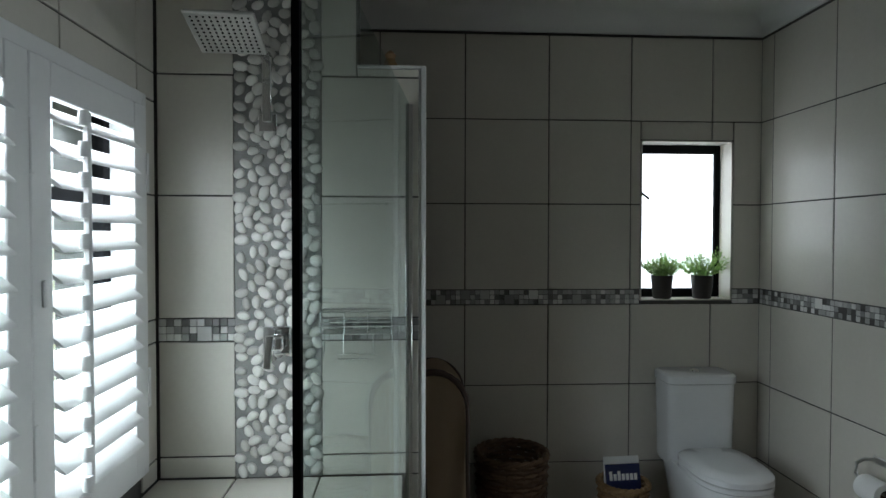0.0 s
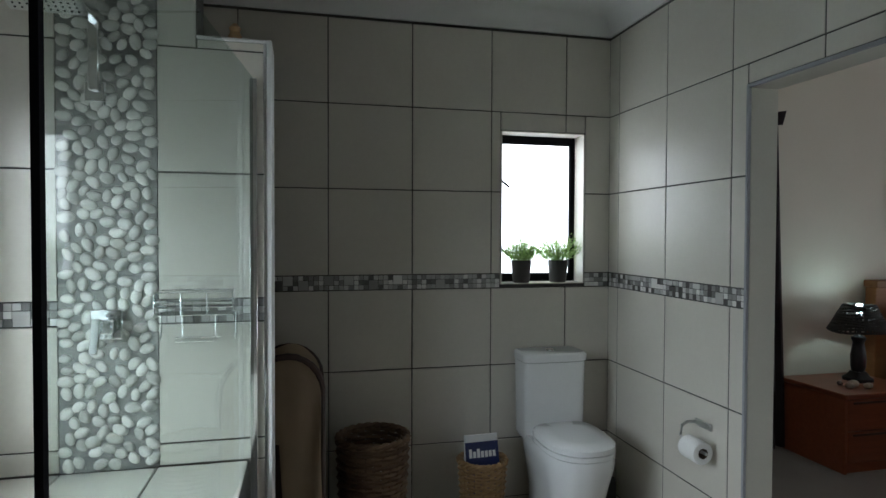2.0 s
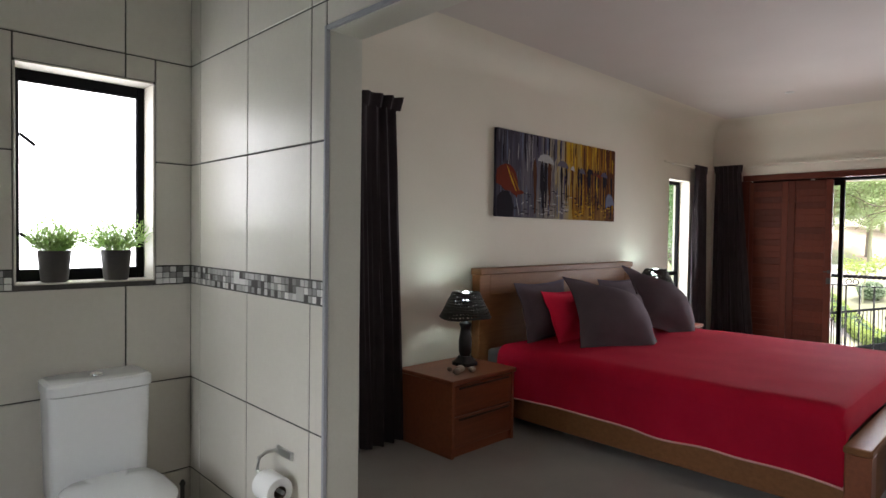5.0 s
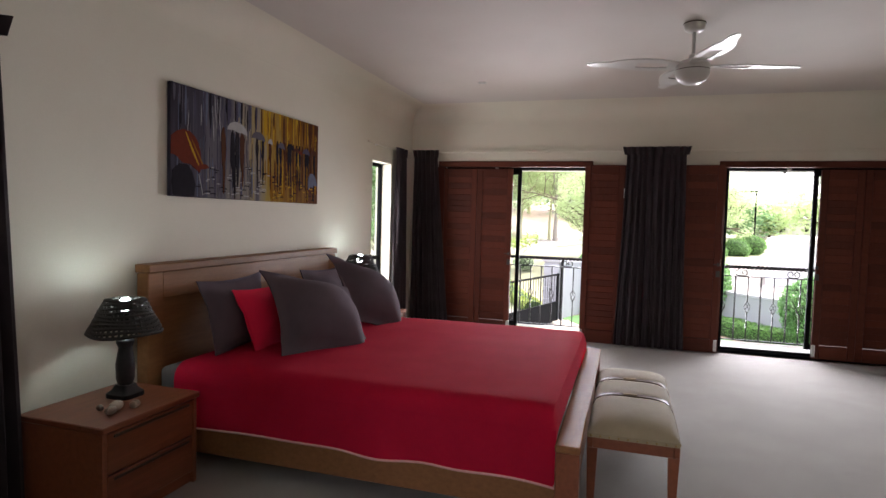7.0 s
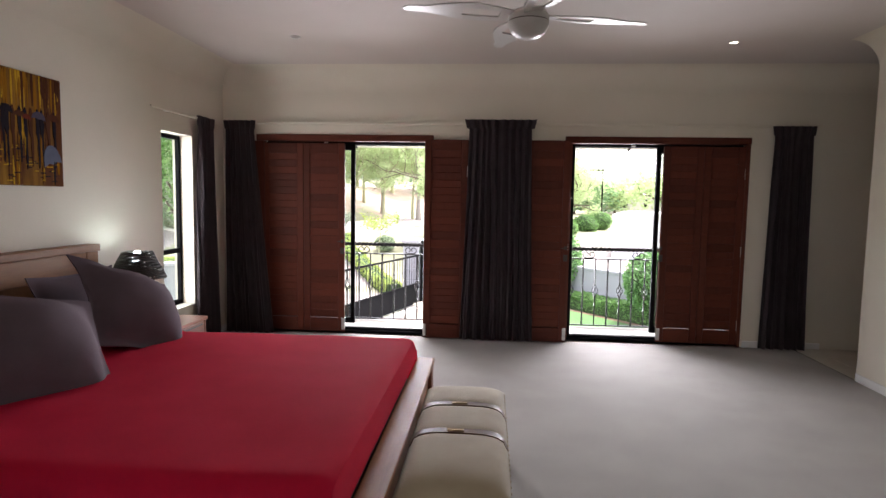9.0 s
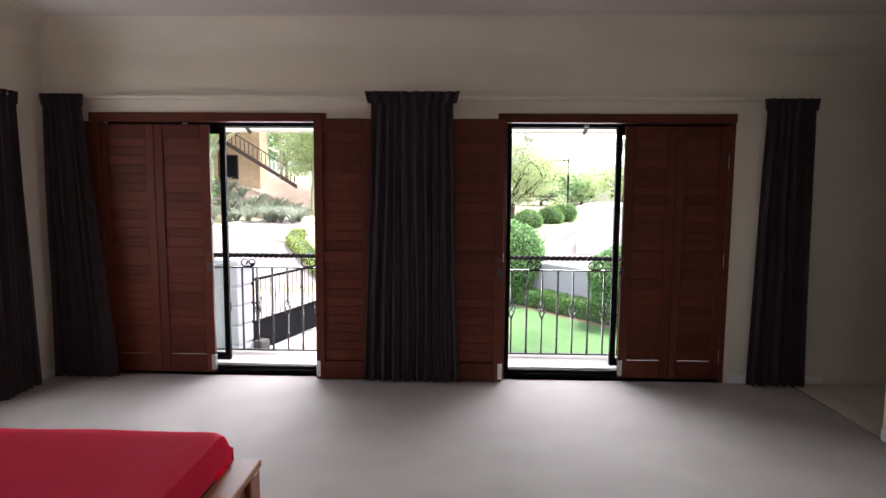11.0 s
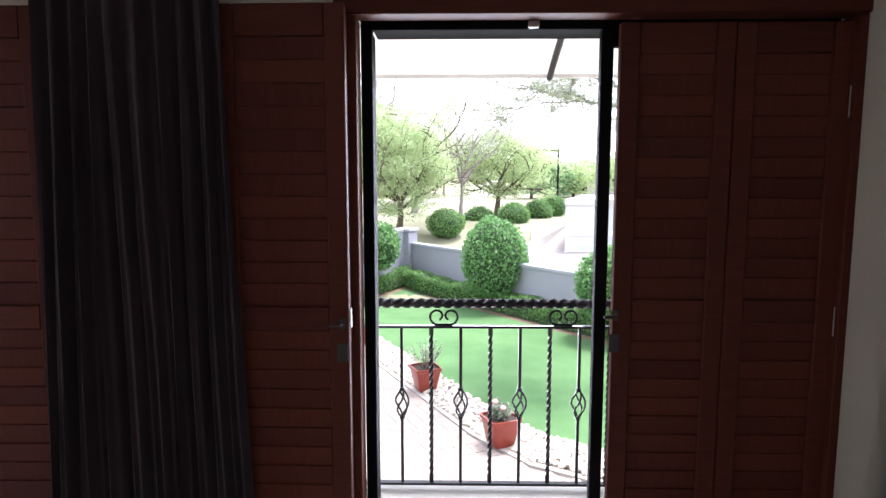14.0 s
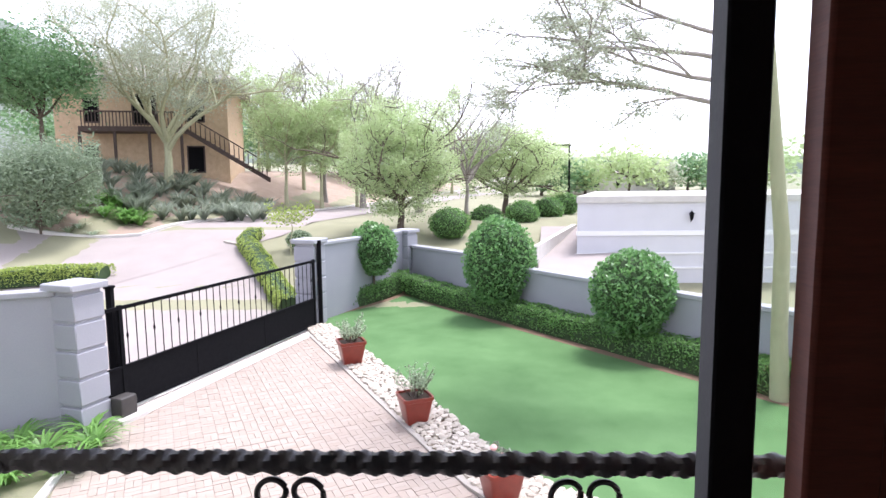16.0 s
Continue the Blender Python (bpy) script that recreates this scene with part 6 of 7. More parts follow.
sheet("bank", [(33.7, 19.2), (34.9, 14.1), (44, 11.1), (53.8, 8.1), (90, -0.7)], [(38, 34), (46, 31), (56, 27), (70, 22), (100, 16)], M_earth, "bare earth bank planted with aloes", 0.02, 24, 10)
# kerbs and edging


def strip(name, line, w, h, m, label):
    bm = bmesh.new()
    rings = []
    fine = []
    for a, b in zip(line, line[1:]):
        k = max(1, int(math.hypot(b[0] - a[0], b[1] - a[1]) / 0.8))
        fine += [(a[0] + (b[0] - a[0]) * i / k, a[1] + (b[1] - a[1]) * i / k) for i in range(k)]
    fine.append(line[-1])
    for i, p in enumerate(fine):
        a, b = fine[max(0, i - 1)], fine[min(len(fine) - 1, i + 1)]
        d = Vector((b[0] - a[0], b[1] - a[1])).normalized()
        n = Vector((-d.y, d.x)) * w / 2
        z = terr(*p)
        rings.append([(p[0] - n.x, p[1] - n.y, z - 0.05), (p[0] + n.x, p[1] + n.y, z - 0.05), (p[0] + n.x, p[1] + n.y, z + h), (p[0] - n.x, p[1] - n.y, z + h)])
    return structure(name, loft(bm, rings), m, label)


strip("kerb_drive", EDGE[1:], 0.10, 0.05, M_kerb, "concrete edging along the stone bed")
strip("kerb_far", [(33.4, 18.9), (34.7, 13.9), (53.6, 7.9), (90, -1)], 0.35, 0.12, M_conc, "pale concrete street kerb")
strip("kerb_apron", [(25.4, 4.4), (27.2, 5.3), (30.2, 7.1), (33.0, 8.4), (33.6, 9.6)], 0.2, 0.10, M_kerb, "curved concrete edge of the drive")
strip("kerb_left", [(13, 4.45), (15.3, 4.6), (18.2, 5.45)], 0.12, 0.05, M_conc, "pale concrete edging along the drive")

# boundary walls


def run_wall(name, a, b, top, label, th=0.2):
    d = Vector((b[0] - a[0], b[1] - a[1], 0))
    L = d.length
    o = tagged(new(name), label, "wall", "", "structure")
    o.matrix_basis = Matrix.Translation((a[0], a[1], 0)) @ Matrix.Rotation(math.atan2(d.y, d.x), 4, "Z")
    part("wall_face", boxm(0, L, -th / 2, th / 2, G - 0.2, top - 0.1, 0), M_gwall, o)
    part("coping", boxm(-0.02, L + 0.02, -th / 2 - 0.05, th / 2 + 0.05, top - 0.1, top, 0.015), M_gcap, o)
    return o


def pillar(x, y, s, top, turn):
    t = thing("gate_pillar", "grey plastered pillar with grooved blocks and a flat cap", "pillar", pose(x, y, 0, 0, 0, turn), "boundary pillars")
    part("core", boxm(-s / 2 + 0.03, s / 2 - 0.03, -s / 2 + 0.03, s / 2 - 0.03, G - 0.2, top - 0.12, 0), M_gwall, t)
    k = 5
    h = (top - 0.14 - G) / k
    me = to_mesh("block", boxm(-s / 2, s / 2, -s / 2, s / 2, 0, h - 0.05, 0.015), M_gwall)
    for i in range(k):
        piece("block", me, t, pose(0, 0, G + i * h))
    part("cap", boxm(-s / 2 - 0.06, s / 2 + 0.06, -s / 2 - 0.06, s / 2 + 0.06, top - 0.12, top, 0.02), M_gcap, t)


pillar(17.72, 5.52, 0.55, -0.02, -17)
pillar(24.75, 3.62, 0.62, -0.02, -17)
pillar(29.35, 1.42, 0.60, -0.14, -30)
run_wall("boundary_wall_1", (17.62, 5.78), (15.2, 11), -0.12, "grey plastered garden wall with a flat coping")
run_wall("boundary_wall_2", (25.0, 3.55), (29.2, 1.55), -0.16, "grey plastered garden wall with a flat coping")
run_wall("boundary_wall_3", (29.3, 1.2), (25.4, -2.0), -0.68, "grey plastered garden wall with a flat coping")
run_wall("boundary_wall_4", (25.4, -2.0), (13.5, -11.2), -0.88, "grey plastered garden wall with a flat coping")


def sliding_gate():
    a, b = Vector((17.93, 5.36, 0)), Vector((24.35, 3.40, 0))
    L = (b - a).length
    t = thing("sliding_gate", "black steel sliding gate with a solid lower panel and thin bars", "gate", Matrix.Translation((a.x, a.y, G)) @ Matrix.Rotation(math.atan2(b.y - a.y, b.x - a.x), 4, "Z"))
    part("lower_panel", boxm(0.05, L - 0.05, -0.015, 0.015, 0.10, 0.78, 0.003), M_black, t)
    for x in (L * 0.33, L * 0.66):
        part("panel_rib", boxm(x - 0.02, x + 0.02, -0.022, -0.0151, 0.12, 0.76, 0.002), M_black, t)
    for z0, z1 in ((0.06, 0.12), (0.76, 0.81), (1.78, 1.84)):
        part("rail", boxm(0.0, L, -0.028, 0.028, z0, z1, 0.004), M_black, t)
    for x in (0.0, 0.42, L - 0.10):
        part("post", boxm(x, x + 0.075, -0.031, 0.031, 0.05, 1.86 if x else 1.88, 0.004), M_black, t)
    bm = bmesh.new()
    tube(bm, [(0, 0, 0.81), (0, 0, 1.78)], 0.010, 6)
    plain = to_mesh("bar", bm, M_black)
    bm = bmesh.new()
    tube(bm, [(0, 0, 0.81), (0, 0, 1.25), (0, 0, 1.31), (0, 0, 1.37), (0, 0, 1.78)], [0.010, 0.010, 0.024, 0.010, 0.010], 8)
    knot = to_mesh("bar_knot", bm, M_black)
    k = 34
    for i in range(1, k):
        piece("bar", knot if i % 3 == 0 else plain, t, pose(i * L / k, 0, 0))
    part("track", boxm(-0.3, L + 0.3, -0.04, 0.04, 0.0, 0.03, 0.003), M_steel, t)
    gp = thing("gate_guide_post", "slender black steel gate guide post", "post", pose(24.5, 3.30, G))
    part("tube", boxm(-0.05, 0.05, -0.05, 0.05, 0, 2.35, 0.004), M_black, gp)
    gp2 = thing("gate_guide_post", "slender black steel gate guide post", "post", pose(18.35, 5.36, G))
    part("tube", boxm(-0.05, 0.05, -0.05, 0.05, 0, 2.15, 0.004), M_black, gp2)
    part("cap", boxm(-0.07, 0.07, -0.07, 0.07, 2.15, 2.2, 0.01), M_black, gp2)
    mt = thing("gate_motor", "dark grey gate motor housing on a concrete plinth", "gate motor", pose(17.98, 5.02, G, 0, 0, -17))
    part("plinth", boxm(-0.25, 0.30, -0.22, 0.22, 0, 0.10, 0.015), M_conc, mt)
    part("housing", boxm(-0.16, 0.16, -0.12, 0.12, 0.10, 0.42, 0.03, 3), M_zinc, mt)


sliding_gate()
sheet("gate_strip", [(18.0, 5.2), (24.4, 3.25)], [(18.2, 4.75), (24.3, 2.95)], M_conc, "pale concrete strip under the gate", 0.034, 10, 2)

# ---------- planting ----------


def leaf_cloud(bm, rnd, pts, size, flat=0.5):
    """Scatters single leaves, each a bent kite, at the points."""
    for p in pts:
        p = Vector(p)
        d = Vector((rnd.gauss(0, 1), rnd.gauss(0, 1), rnd.gauss(0, flat))).normalized()
        s = d.cross(Vector((rnd.gauss(0, 1), rnd.gauss(0, 1), rnd.gauss(0, 1)))).normalized()
        L = size * rnd.uniform(0.7, 1.3)
        a, b, c, e = p - d * L / 2, p + s * L * 0.27, p + d * L / 2, p - s * L * 0.27
        va, vb, vc, ve = (bm.verts.new(q) for q in (a, b, c, e))
        bm.faces.new((va, vb, vc))
        bm.faces.new((va, vc, ve))


def crown_points(rnd, c, r, n, shell=0.55, bumps=7, squash=1.0):
    """Points in an uneven rounded mass with lobes and gaps."""
    lobes = [(Vector((rnd.gauss(0, 1), rnd.gauss(0, 1), rnd.gauss(0, 0.9))).normalized(), rnd.uniform(0.7, 1.12)) for _ in range(bumps)]
    out = []
    while len(out) < n:
        d = Vector((rnd.gauss(0, 1), rnd.gauss(0, 1), rnd.gauss(0, 1))).normalized()
        f = max(0.55, *(k * max(0, d.dot(l)) ** 0.5 for l, k in lobes))
        q = f * (shell + (1 - shell) * rnd.random() ** 0.6)
        out.append((c[0] + d.x * r[0] * q, c[1] + d.y * r[1] * q, c[2] + d.z * r[2] * q * squash))
    return out


def topiary(x, y, z0, cz, rx, rz, seed, name="topiary_bush", label="dense clipped evergreen bush on a short bare stem", n=4200, size=0.085, m=None):
    t = thing(name, label, "bush", pose(x, y, z0), "clipped bushes")
    rnd = random.Random(seed)
    part("stem", tube(bmesh.new(), [(0, 0, -0.05), (0.02, 0.01, (cz - z0) * 0.6), (0, 0, cz - z0)], 0.035, 8), M_bark, t)
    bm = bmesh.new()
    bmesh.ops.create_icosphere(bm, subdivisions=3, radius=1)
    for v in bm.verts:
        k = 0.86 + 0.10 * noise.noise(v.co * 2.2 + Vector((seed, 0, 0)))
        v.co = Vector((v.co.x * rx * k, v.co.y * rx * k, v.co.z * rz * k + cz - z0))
    part("crown_core", bm, M_core, t, "solid core coloured dark as the shade among leaves")
    bm = bmesh.new()
    pts = []
    while len(pts) < n:
        d = Vector((rnd.gauss(0, 1), rnd.gauss(0, 1), rnd.gauss(0, 1))).normalized()
        k = (0.86 + 0.10 * noise.noise(d * 2.2 + Vector((seed, 0, 0)))) * rnd.uniform(0.92, 1.18)
        pts.append((d.x * rx * k, d.y * rx * k, d.z * rz * k + cz - z0))
    leaf_cloud(bm, rnd, pts, size, 1.0)
    part("crown", bm, m or M_bush, t, smooth=False)


topiary(27.3, 2.25, terr(27.3, 2.25), -0.605, 0.76, 0.87, 1, n=4200, size=0.11)
topiary(25.3, -1.62, terr(25.3, -1.62), -0.78, 1.02, 1.28, 2, n=6500, size=0.12)
topiary(21.7, -4.36, terr(21.7, -4.36), -1.01, 0.95, 0.99, 3, n=6500, size=0.105)


def hedge(name, line, w, h, m, label, seed, n, size=0.07):
    """A clipped hedge that follows a line: a core coloured dark as shade under a skin of leaves."""
    t = thing(name, label, "hedge")
    rnd = random.Random(seed)
    fine = []
    for a, b in zip(line, line[1:]):
        k = max(1, int(math.hypot(b[0] - a[0], b[1] - a[1]) / 0.35))
        fine += [(a[0] + (b[0] - a[0]) * i / k, a[1] + (b[1] - a[1]) * i / k) for i in range(k)]
    fine.append(line[-1])
    rings, fr = [], []
    for i, p in enumerate(fine):
        a, b = fine[max(0, i - 2)], fine[min(len(fine) - 1, i + 2)]
        d = Vector((b[0] - a[0], b[1] - a[1], 0)).normalized()
        nn = Vector((-d.y, d.x, 0))
        z = terr(*p)
        ww, hh = w * rnd.uniform(0.9, 1.08), h * rnd.uniform(0.92, 1.05)
        fr.append((Vector((p[0], p[1], z)), nn, ww, hh))
        rings.append([Vector((p[0], p[1], z)) + nn * u * ww * 0.46 + Vector((0, 0, v * hh * 0.94)) for u, v in ((-0.9, 0), (-1, 0.5), (-0.8, 0.95), (0, 1), (0.8, 0.95), (1, 0.5), (0.9, 0))])
    part("hedge_core", loft(bmesh.new(), rings), M_core, t, "solid core coloured dark as the shade inside the hedge")
    bm = bmesh.new()
    pts = []
    for _ in range(n):
        c, nn, ww, hh = rnd.choice(fr)
        d = rnd.uniform(-0.2, 0.2)
        a = rnd.uniform(-0.1, math.pi + 0.1)
        cu, sv = math.cos(a), math.sin(a)
        cu, sv = math.copysign(abs(cu) ** 0.5, cu), abs(sv) ** 0.5
        pts.append(c + nn * cu * ww * 0.5 + Vector((-nn.y, nn.x, 0)) * d + Vector((0, 0, hh * (0.08 + 0.92 * sv) + rnd.uniform(-0.03, 0.05))))
    leaf_cloud(bm, rnd, pts, size, 0.8)
    part("hedge_leaves", bm, m, t, smooth=False)


hedge("garden_hedge", [(a + 0.42 * 0.61, b - 0.42 * 0.79) if i > 2 else (a + 0.3, b + 0.2) for i, (a, b) in enumerate(HEDGE)], 0.75, 0.62, M_hedge, "low clipped green hedge edging the lawn", 4, 26000, 0.065)
hedge("street_hedge", [(26.1, 4.6), (28.6, 5.9), (31.1, 7.3), (33.0, 8.5), (34.1, 8.5)], 0.8, 0.5, M_yhedge, "low yellow-green clipped hedge beside the drive", 5, 5000, 0.08)
hedge("street_hedge", [(28.9, 16.4), (29.4, 14.3), (29.5, 12.5)], 1.1, 0.62, M_yhedge, "low yellow-green clipped hedge by the street", 6, 3500, 0.09)


def strap_plants(name, label, spots, seed, m, length=0.55, blades=26, arch=0.75):
    rnd = random.Random(seed)
    t = thing(name, label, "plants")
    for x, y in spots:
        bm = bmesh.new()
        z = terr(x, y)
        for i in range(blades):
            a = rnd.uniform(0, math.tau)
            L = length * rnd.uniform(0.6, 1.15)
            d = Vector((math.cos(a), math.sin(a), 0))
            s = Vector((-d.y, d.x, 0)) * 0.018 * length / 0.5
            p = Vector((x, y, z)) + d * 0.03
            prev = None
            for k in range(5):
                q = k / 4
                c = p + d * L * 0.75 * q ** 1.2 + Vector((0, 0, L * (1.05 * q - arch * q * q)))
                w = s * (1 - q) ** 0.6 + s * 0.05
                cur = (bm.verts.new(c - w), bm.verts.new(c + w))
                if prev:
                    bm.faces.new((prev[0], prev[1], cur[1], cur[0]))
                prev = cur
        part("clump", bm, m, t, smooth=False)


rnd = random.Random(77)
strap_plants("strap_leaf_bed", "arching green strap-leaved plants along the garden wall", [(17.3 - 0.30 * i + rnd.uniform(-0.25, 0.2), 5.35 + 0.55 * i + rnd.uniform(-0.3, 0.2)) for i in range(9)] + [(16.9 - 0.3 * i, 5.0 + 0.5 * i + rnd.uniform(-0.2, 0.2)) for i in range(8)] + [(16.2 - 0.35 * i, 4.9 + 0.45 * i + rnd.uniform(-0.2, 0.2)) for i in range(7)], 9, M_aga, 0.72, 64)


def branchy(t, rnd, trunk_pts, r0, limbs, spread, rise, m, depth=2, taper=0.55, start=0.55, gap=(0.45, 0.8)):
    """A tapered trunk with limbs that fork; returns the limb tips."""
    bm = bmesh.new()
    n = len(trunk_pts)
    tube(bm, trunk_pts, [r0 * (1.25 - 0.25 * min(1, i)) * (1 - 0.5 * i / (n - 1)) for i in range(n)], 9)
    part("trunk", bm, m, t)
    tips = []
    top = Vector(trunk_pts[-1])
    low = Vector(trunk_pts[max(0, n - 2)])

    def grow(p, d, L, r, k, bm):
        pts = [p]
        for i in range(5):
            d = (d + Vector((rnd.gauss(0, 0.16), rnd.gauss(0, 0.16), rnd.gauss(0.02, 0.10)))).normalized()
            pts.append(pts[-1] + d * L / 5)
        tube(bm, pts, [r * (1 - 0.6 * i / 5) for i in range(6)], 6 if k > 0 else 4)
        for q in pts[2:]:
            tips.append((q, d, k))
        if k > 0:
            for i in range(rnd.choice((2, 3, 3))):
                q = pts[rnd.choice((2, 3, 4, 5))]
                side = Vector((rnd.gauss(0, 1), rnd.gauss(0, 1), rnd.gauss(0.25, 0.5))).normalized()
                grow(q, (d + side * 0.9).normalized(), L * rnd.uniform(*gap), r * 0.5, k - 1, bm)
    for i in range(limbs):
        a = math.tau * (i + rnd.uniform(-0.3, 0.3)) / limbs
        d = Vector((math.cos(a) * spread, math.sin(a) * spread, rise * rnd.uniform(0.7, 1.3))).normalized()
        bm = bmesh.new()
        L = rnd.uniform(0.8, 1.15) * start
        grow(low.lerp(top, rnd.uniform(0.3, 1)), d, L, r0 * taper, depth, bm)
        part("limb", bm, m, t)
    return tips


def tree(name, label, x, y, h, crown_r, trunk_r, seed, leaf, bark, n, size, fork=0.3, limbs=5, spread=0.8, rise=1.0, fuzz=0.35, flat=0.5, depth=2, low=0.0, group="", clumps=0, puff=0.3):
    """A tree whose leaves cluster along its limbs; h is its height, crown_r the crown's half width."""
    t = thing(name, label, "tree", pose(x, y, terr(x, y)), group)
    rnd = random.Random(seed)
    lean = rnd.uniform(-0.15, 0.15)
    tp = [(0, 0, -0.1), (lean * 0.3, 0.02, h * fork * 0.5), (lean, -0.05, h * fork), (lean * 1.4, 0.0, h * (fork + 0.12))]
    tips = branchy(t, rnd, tp, trunk_r, limbs, spread, rise, bark, depth, 0.5, (h * (1 - fork)) * 0.52)
    bm = bmesh.new()
    pts = []
    far = [q for q, d, k in tips if k < depth] or [q for q, d, k in tips]
    zmin, zmax = h * fork * 0.6, h
    for i in range(n):
        q = rnd.choice(far)
        f = fuzz * crown_r
        p = q + Vector((rnd.gauss(0, f * 0.6), rnd.gauss(0, f * 0.6), rnd.gauss(0, f * 0.42)))
        r = math.hypot(p.x, p.y)
        if r > crown_r:
            p.x, p.y = p.x * crown_r / r * rnd.uniform(0.8, 1), p.y * crown_r / r * rnd.uniform(0.8, 1)
        p.z = min(max(p.z, zmin + rnd.uniform(0, 0.3)), zmax + rnd.uniform(-0.4, 0.3))
        pts.append(p)
    if clumps:
        # sprays of leaves at the twig ends, each on a twig of its own
        pts = pts[:n // 4]
        heads = crown_points(rnd, (0, 0, h * (low + 0.95) / 2), (crown_r * 0.95, crown_r * 0.95, h * (0.95 - low) / 2), clumps, 0.30, 14)
        tw = bmesh.new()
        for q in heads:
            q = Vector(q)
            root = min(far, key=lambda e: (e - q).length)
            mid = root.lerp(q, 0.5) + Vector((rnd.gauss(0, 0.1), rnd.gauss(0, 0.1), rnd.gauss(0, 0.1)))
            tube(tw, [root, mid, q + Vector((0, 0, 0.1))], [0.022, 0.014, 0.006], 4)
            wide, thick = puff * rnd.uniform(0.6, 1.3), puff * rnd.uniform(0.3, 0.6)
            pts += [q + Vector((rnd.gauss(0, wide), rnd.gauss(0, wide), rnd.gauss(0, thick))) for _ in range(int(n * 0.75 / clumps * rnd.uniform(0.5, 1.5)))]
        part("fine_branching", tw, bark, t)["kind"] = "stuff"
    elif low:
        pts += crown_points(rnd, (0, 0, h * (low + 0.95) / 2), (crown_r * 0.95, crown_r * 0.95, h * (0.95 - low) / 2), int(n * 0.7), 0.35, 12)
    leaf_cloud(bm, rnd, pts, size, flat)
    part("crown", bm, leaf, t, smooth=False)
    return t


# the broad-leaved tree beside the first balcony
tree("garden_tree", "broad-leaved green garden tree close to the house", 13.7, 6.1, 6.2, 1.75, 0.06, 31, M_hedge, M_bark, 26000, 0.095, 0.42, 8, 0.9, 0.8, 0.42)
# street trees
x, y = seen(25.5, 0.106)
tree("acacia_tree", "fine-leaved street tree with a dark forked trunk", x, y, 6.3, 2.6, 0.19, 41, M_acacia, M_bark, 60000, 0.088, 0.16, 10, 1.0, 0.9, 0.12, depth=3, low=0.15, group="street trees", clumps=330, puff=0.29)
x, y = seen(33, -0.07)
tree("acacia_tree", "pale green spreading street tree with a dark trunk", x, y, 5.6, 3.5, 0.2, 42, M_acacia, M_bark, 40000, 0.105, 0.18, 8, 1.3, 0.6, 0.12, depth=3, low=0.2, group="street trees", clumps=260, puff=0.34)
x, y = seen(29.5, -0.005)
tree("thorn_tree", "almost bare twiggy street tree", x, y, 6.4, 1.9, 0.12, 43, M_fever, M_twig, 3000, 0.09, 0.22, 9, 0.7, 1.1, 0.3, depth=4, group="street trees")
x, y = seen(36, 0.50)
tree("fever_tree", "tall tree with pale yellow-green trunks and an airy crown", x, y, 13.4, 7.2, 0.34, 44, M_fever, M_fbark, 60000, 0.11, 0.13, 9, 0.8, 1.1, 0.10, depth=4, low=0.26, group="street trees", clumps=360, puff=0.55)
for k, (d, s, h, r) in enumerate(((40, 0.30, 8.5, 3.2), (41, 0.24, 8.0, 3.0), (44, 0.18, 9.5, 3.4), (52, 0.345, 9.5, 2.6), (48, 0.27, 12.0, 3.8))):
    x, y = seen(d, s)
    tree("street_tree", "slender pale-barked tree with light green leaves", x, y, h, r, 0.14, 50 + k, M_acacia if k != 4 else M_fever, M_fbark, 19000 if k != 4 else 7000, 0.14, 0.3, 6, 0.7, 1.0, 0.14, depth=3, low=0.3, group="street trees", clumps=130 if k != 4 else 70, puff=0.38)
for k, (d, s, h, r) in enumerate(((46, 0.235, 12.0, 3.4), (43, 0.17, 10.5, 3.0), (37, 0.075, 8.2, 2.6))):
    x, y = seen(d, s)
    tree("thorn_tree", "tall almost bare twiggy street tree", x, y, h, r, 0.22, 160 + k, M_fever, M_twig, 2200, 0.12, 0.22, 8, 0.65, 1.1, 0.3, depth=4, group="street trees")
x, y = seen(31, 0.715)
tree("dark_tree", "dense dark green tree beside the brick house", x, y, 7.6, 3.3, 0.16, 60, M_dark, M_bark, 24000, 0.17, 0.35, 6, 0.9, 0.8, 0.42)
x, y = seen(25, 0.73)
tree("silver_bush", "rounded grey-green shrub on the street bank", x, y, 4.4, 2.5, 0.07, 61, M_sbush, M_bark, 15000, 0.13, 0.16, 7, 0.9, 0.8, 0.42, low=0.06)
x, y = seen(23.5, 0.295)
tree("sapling", "thin young tree with flat sprays of leaves", x, y, 2.7, 1.0, 0.035, 62, M_yhedge, M_fbark, 700, 0.12, 0.4, 5, 1.2, 0.35, 0.3)
topiary(x + 0.6, y - 0.2, terr(x + 0.6, y - 0.2), terr(x + 0.6, y - 0.2) + 0.4, 0.55, 0.42, 63, "round_shrub", "small round grey-green shrub on the verge", 1500, 0.09, M_silver)
# clipped balls along the neighbour's drive
for k, (d, s, cy, r) in enumerate(((25.5, 0.024, 0.0, 0.9), (30, -0.038, 0.15, 0.9), (29, -0.098, 0.05, 0.85), (32, -0.142, 0.35, 0.85), (34, -0.17, 0.35, 0.85))):
    x, y = seen(d, s)
    z = terr(x, y)
    cz = 1.5 - (392 - 8 * k - 319) / 1048 * d
    topiary(x, y, min(z, cz - 0.9), cz, r, r * 0.78, 70 + k, "ball_topiary", "clipped round green topiary ball on a stem", 3000, 0.09, M_hedge)
x, y = seen(27.5, 0.002)
topiary(x, y, terr(x, y), -0.35, 0.4, 0.35, 81, "round_shrub", "small round yellow-green shrub", 900, 0.08, M_yhedge)
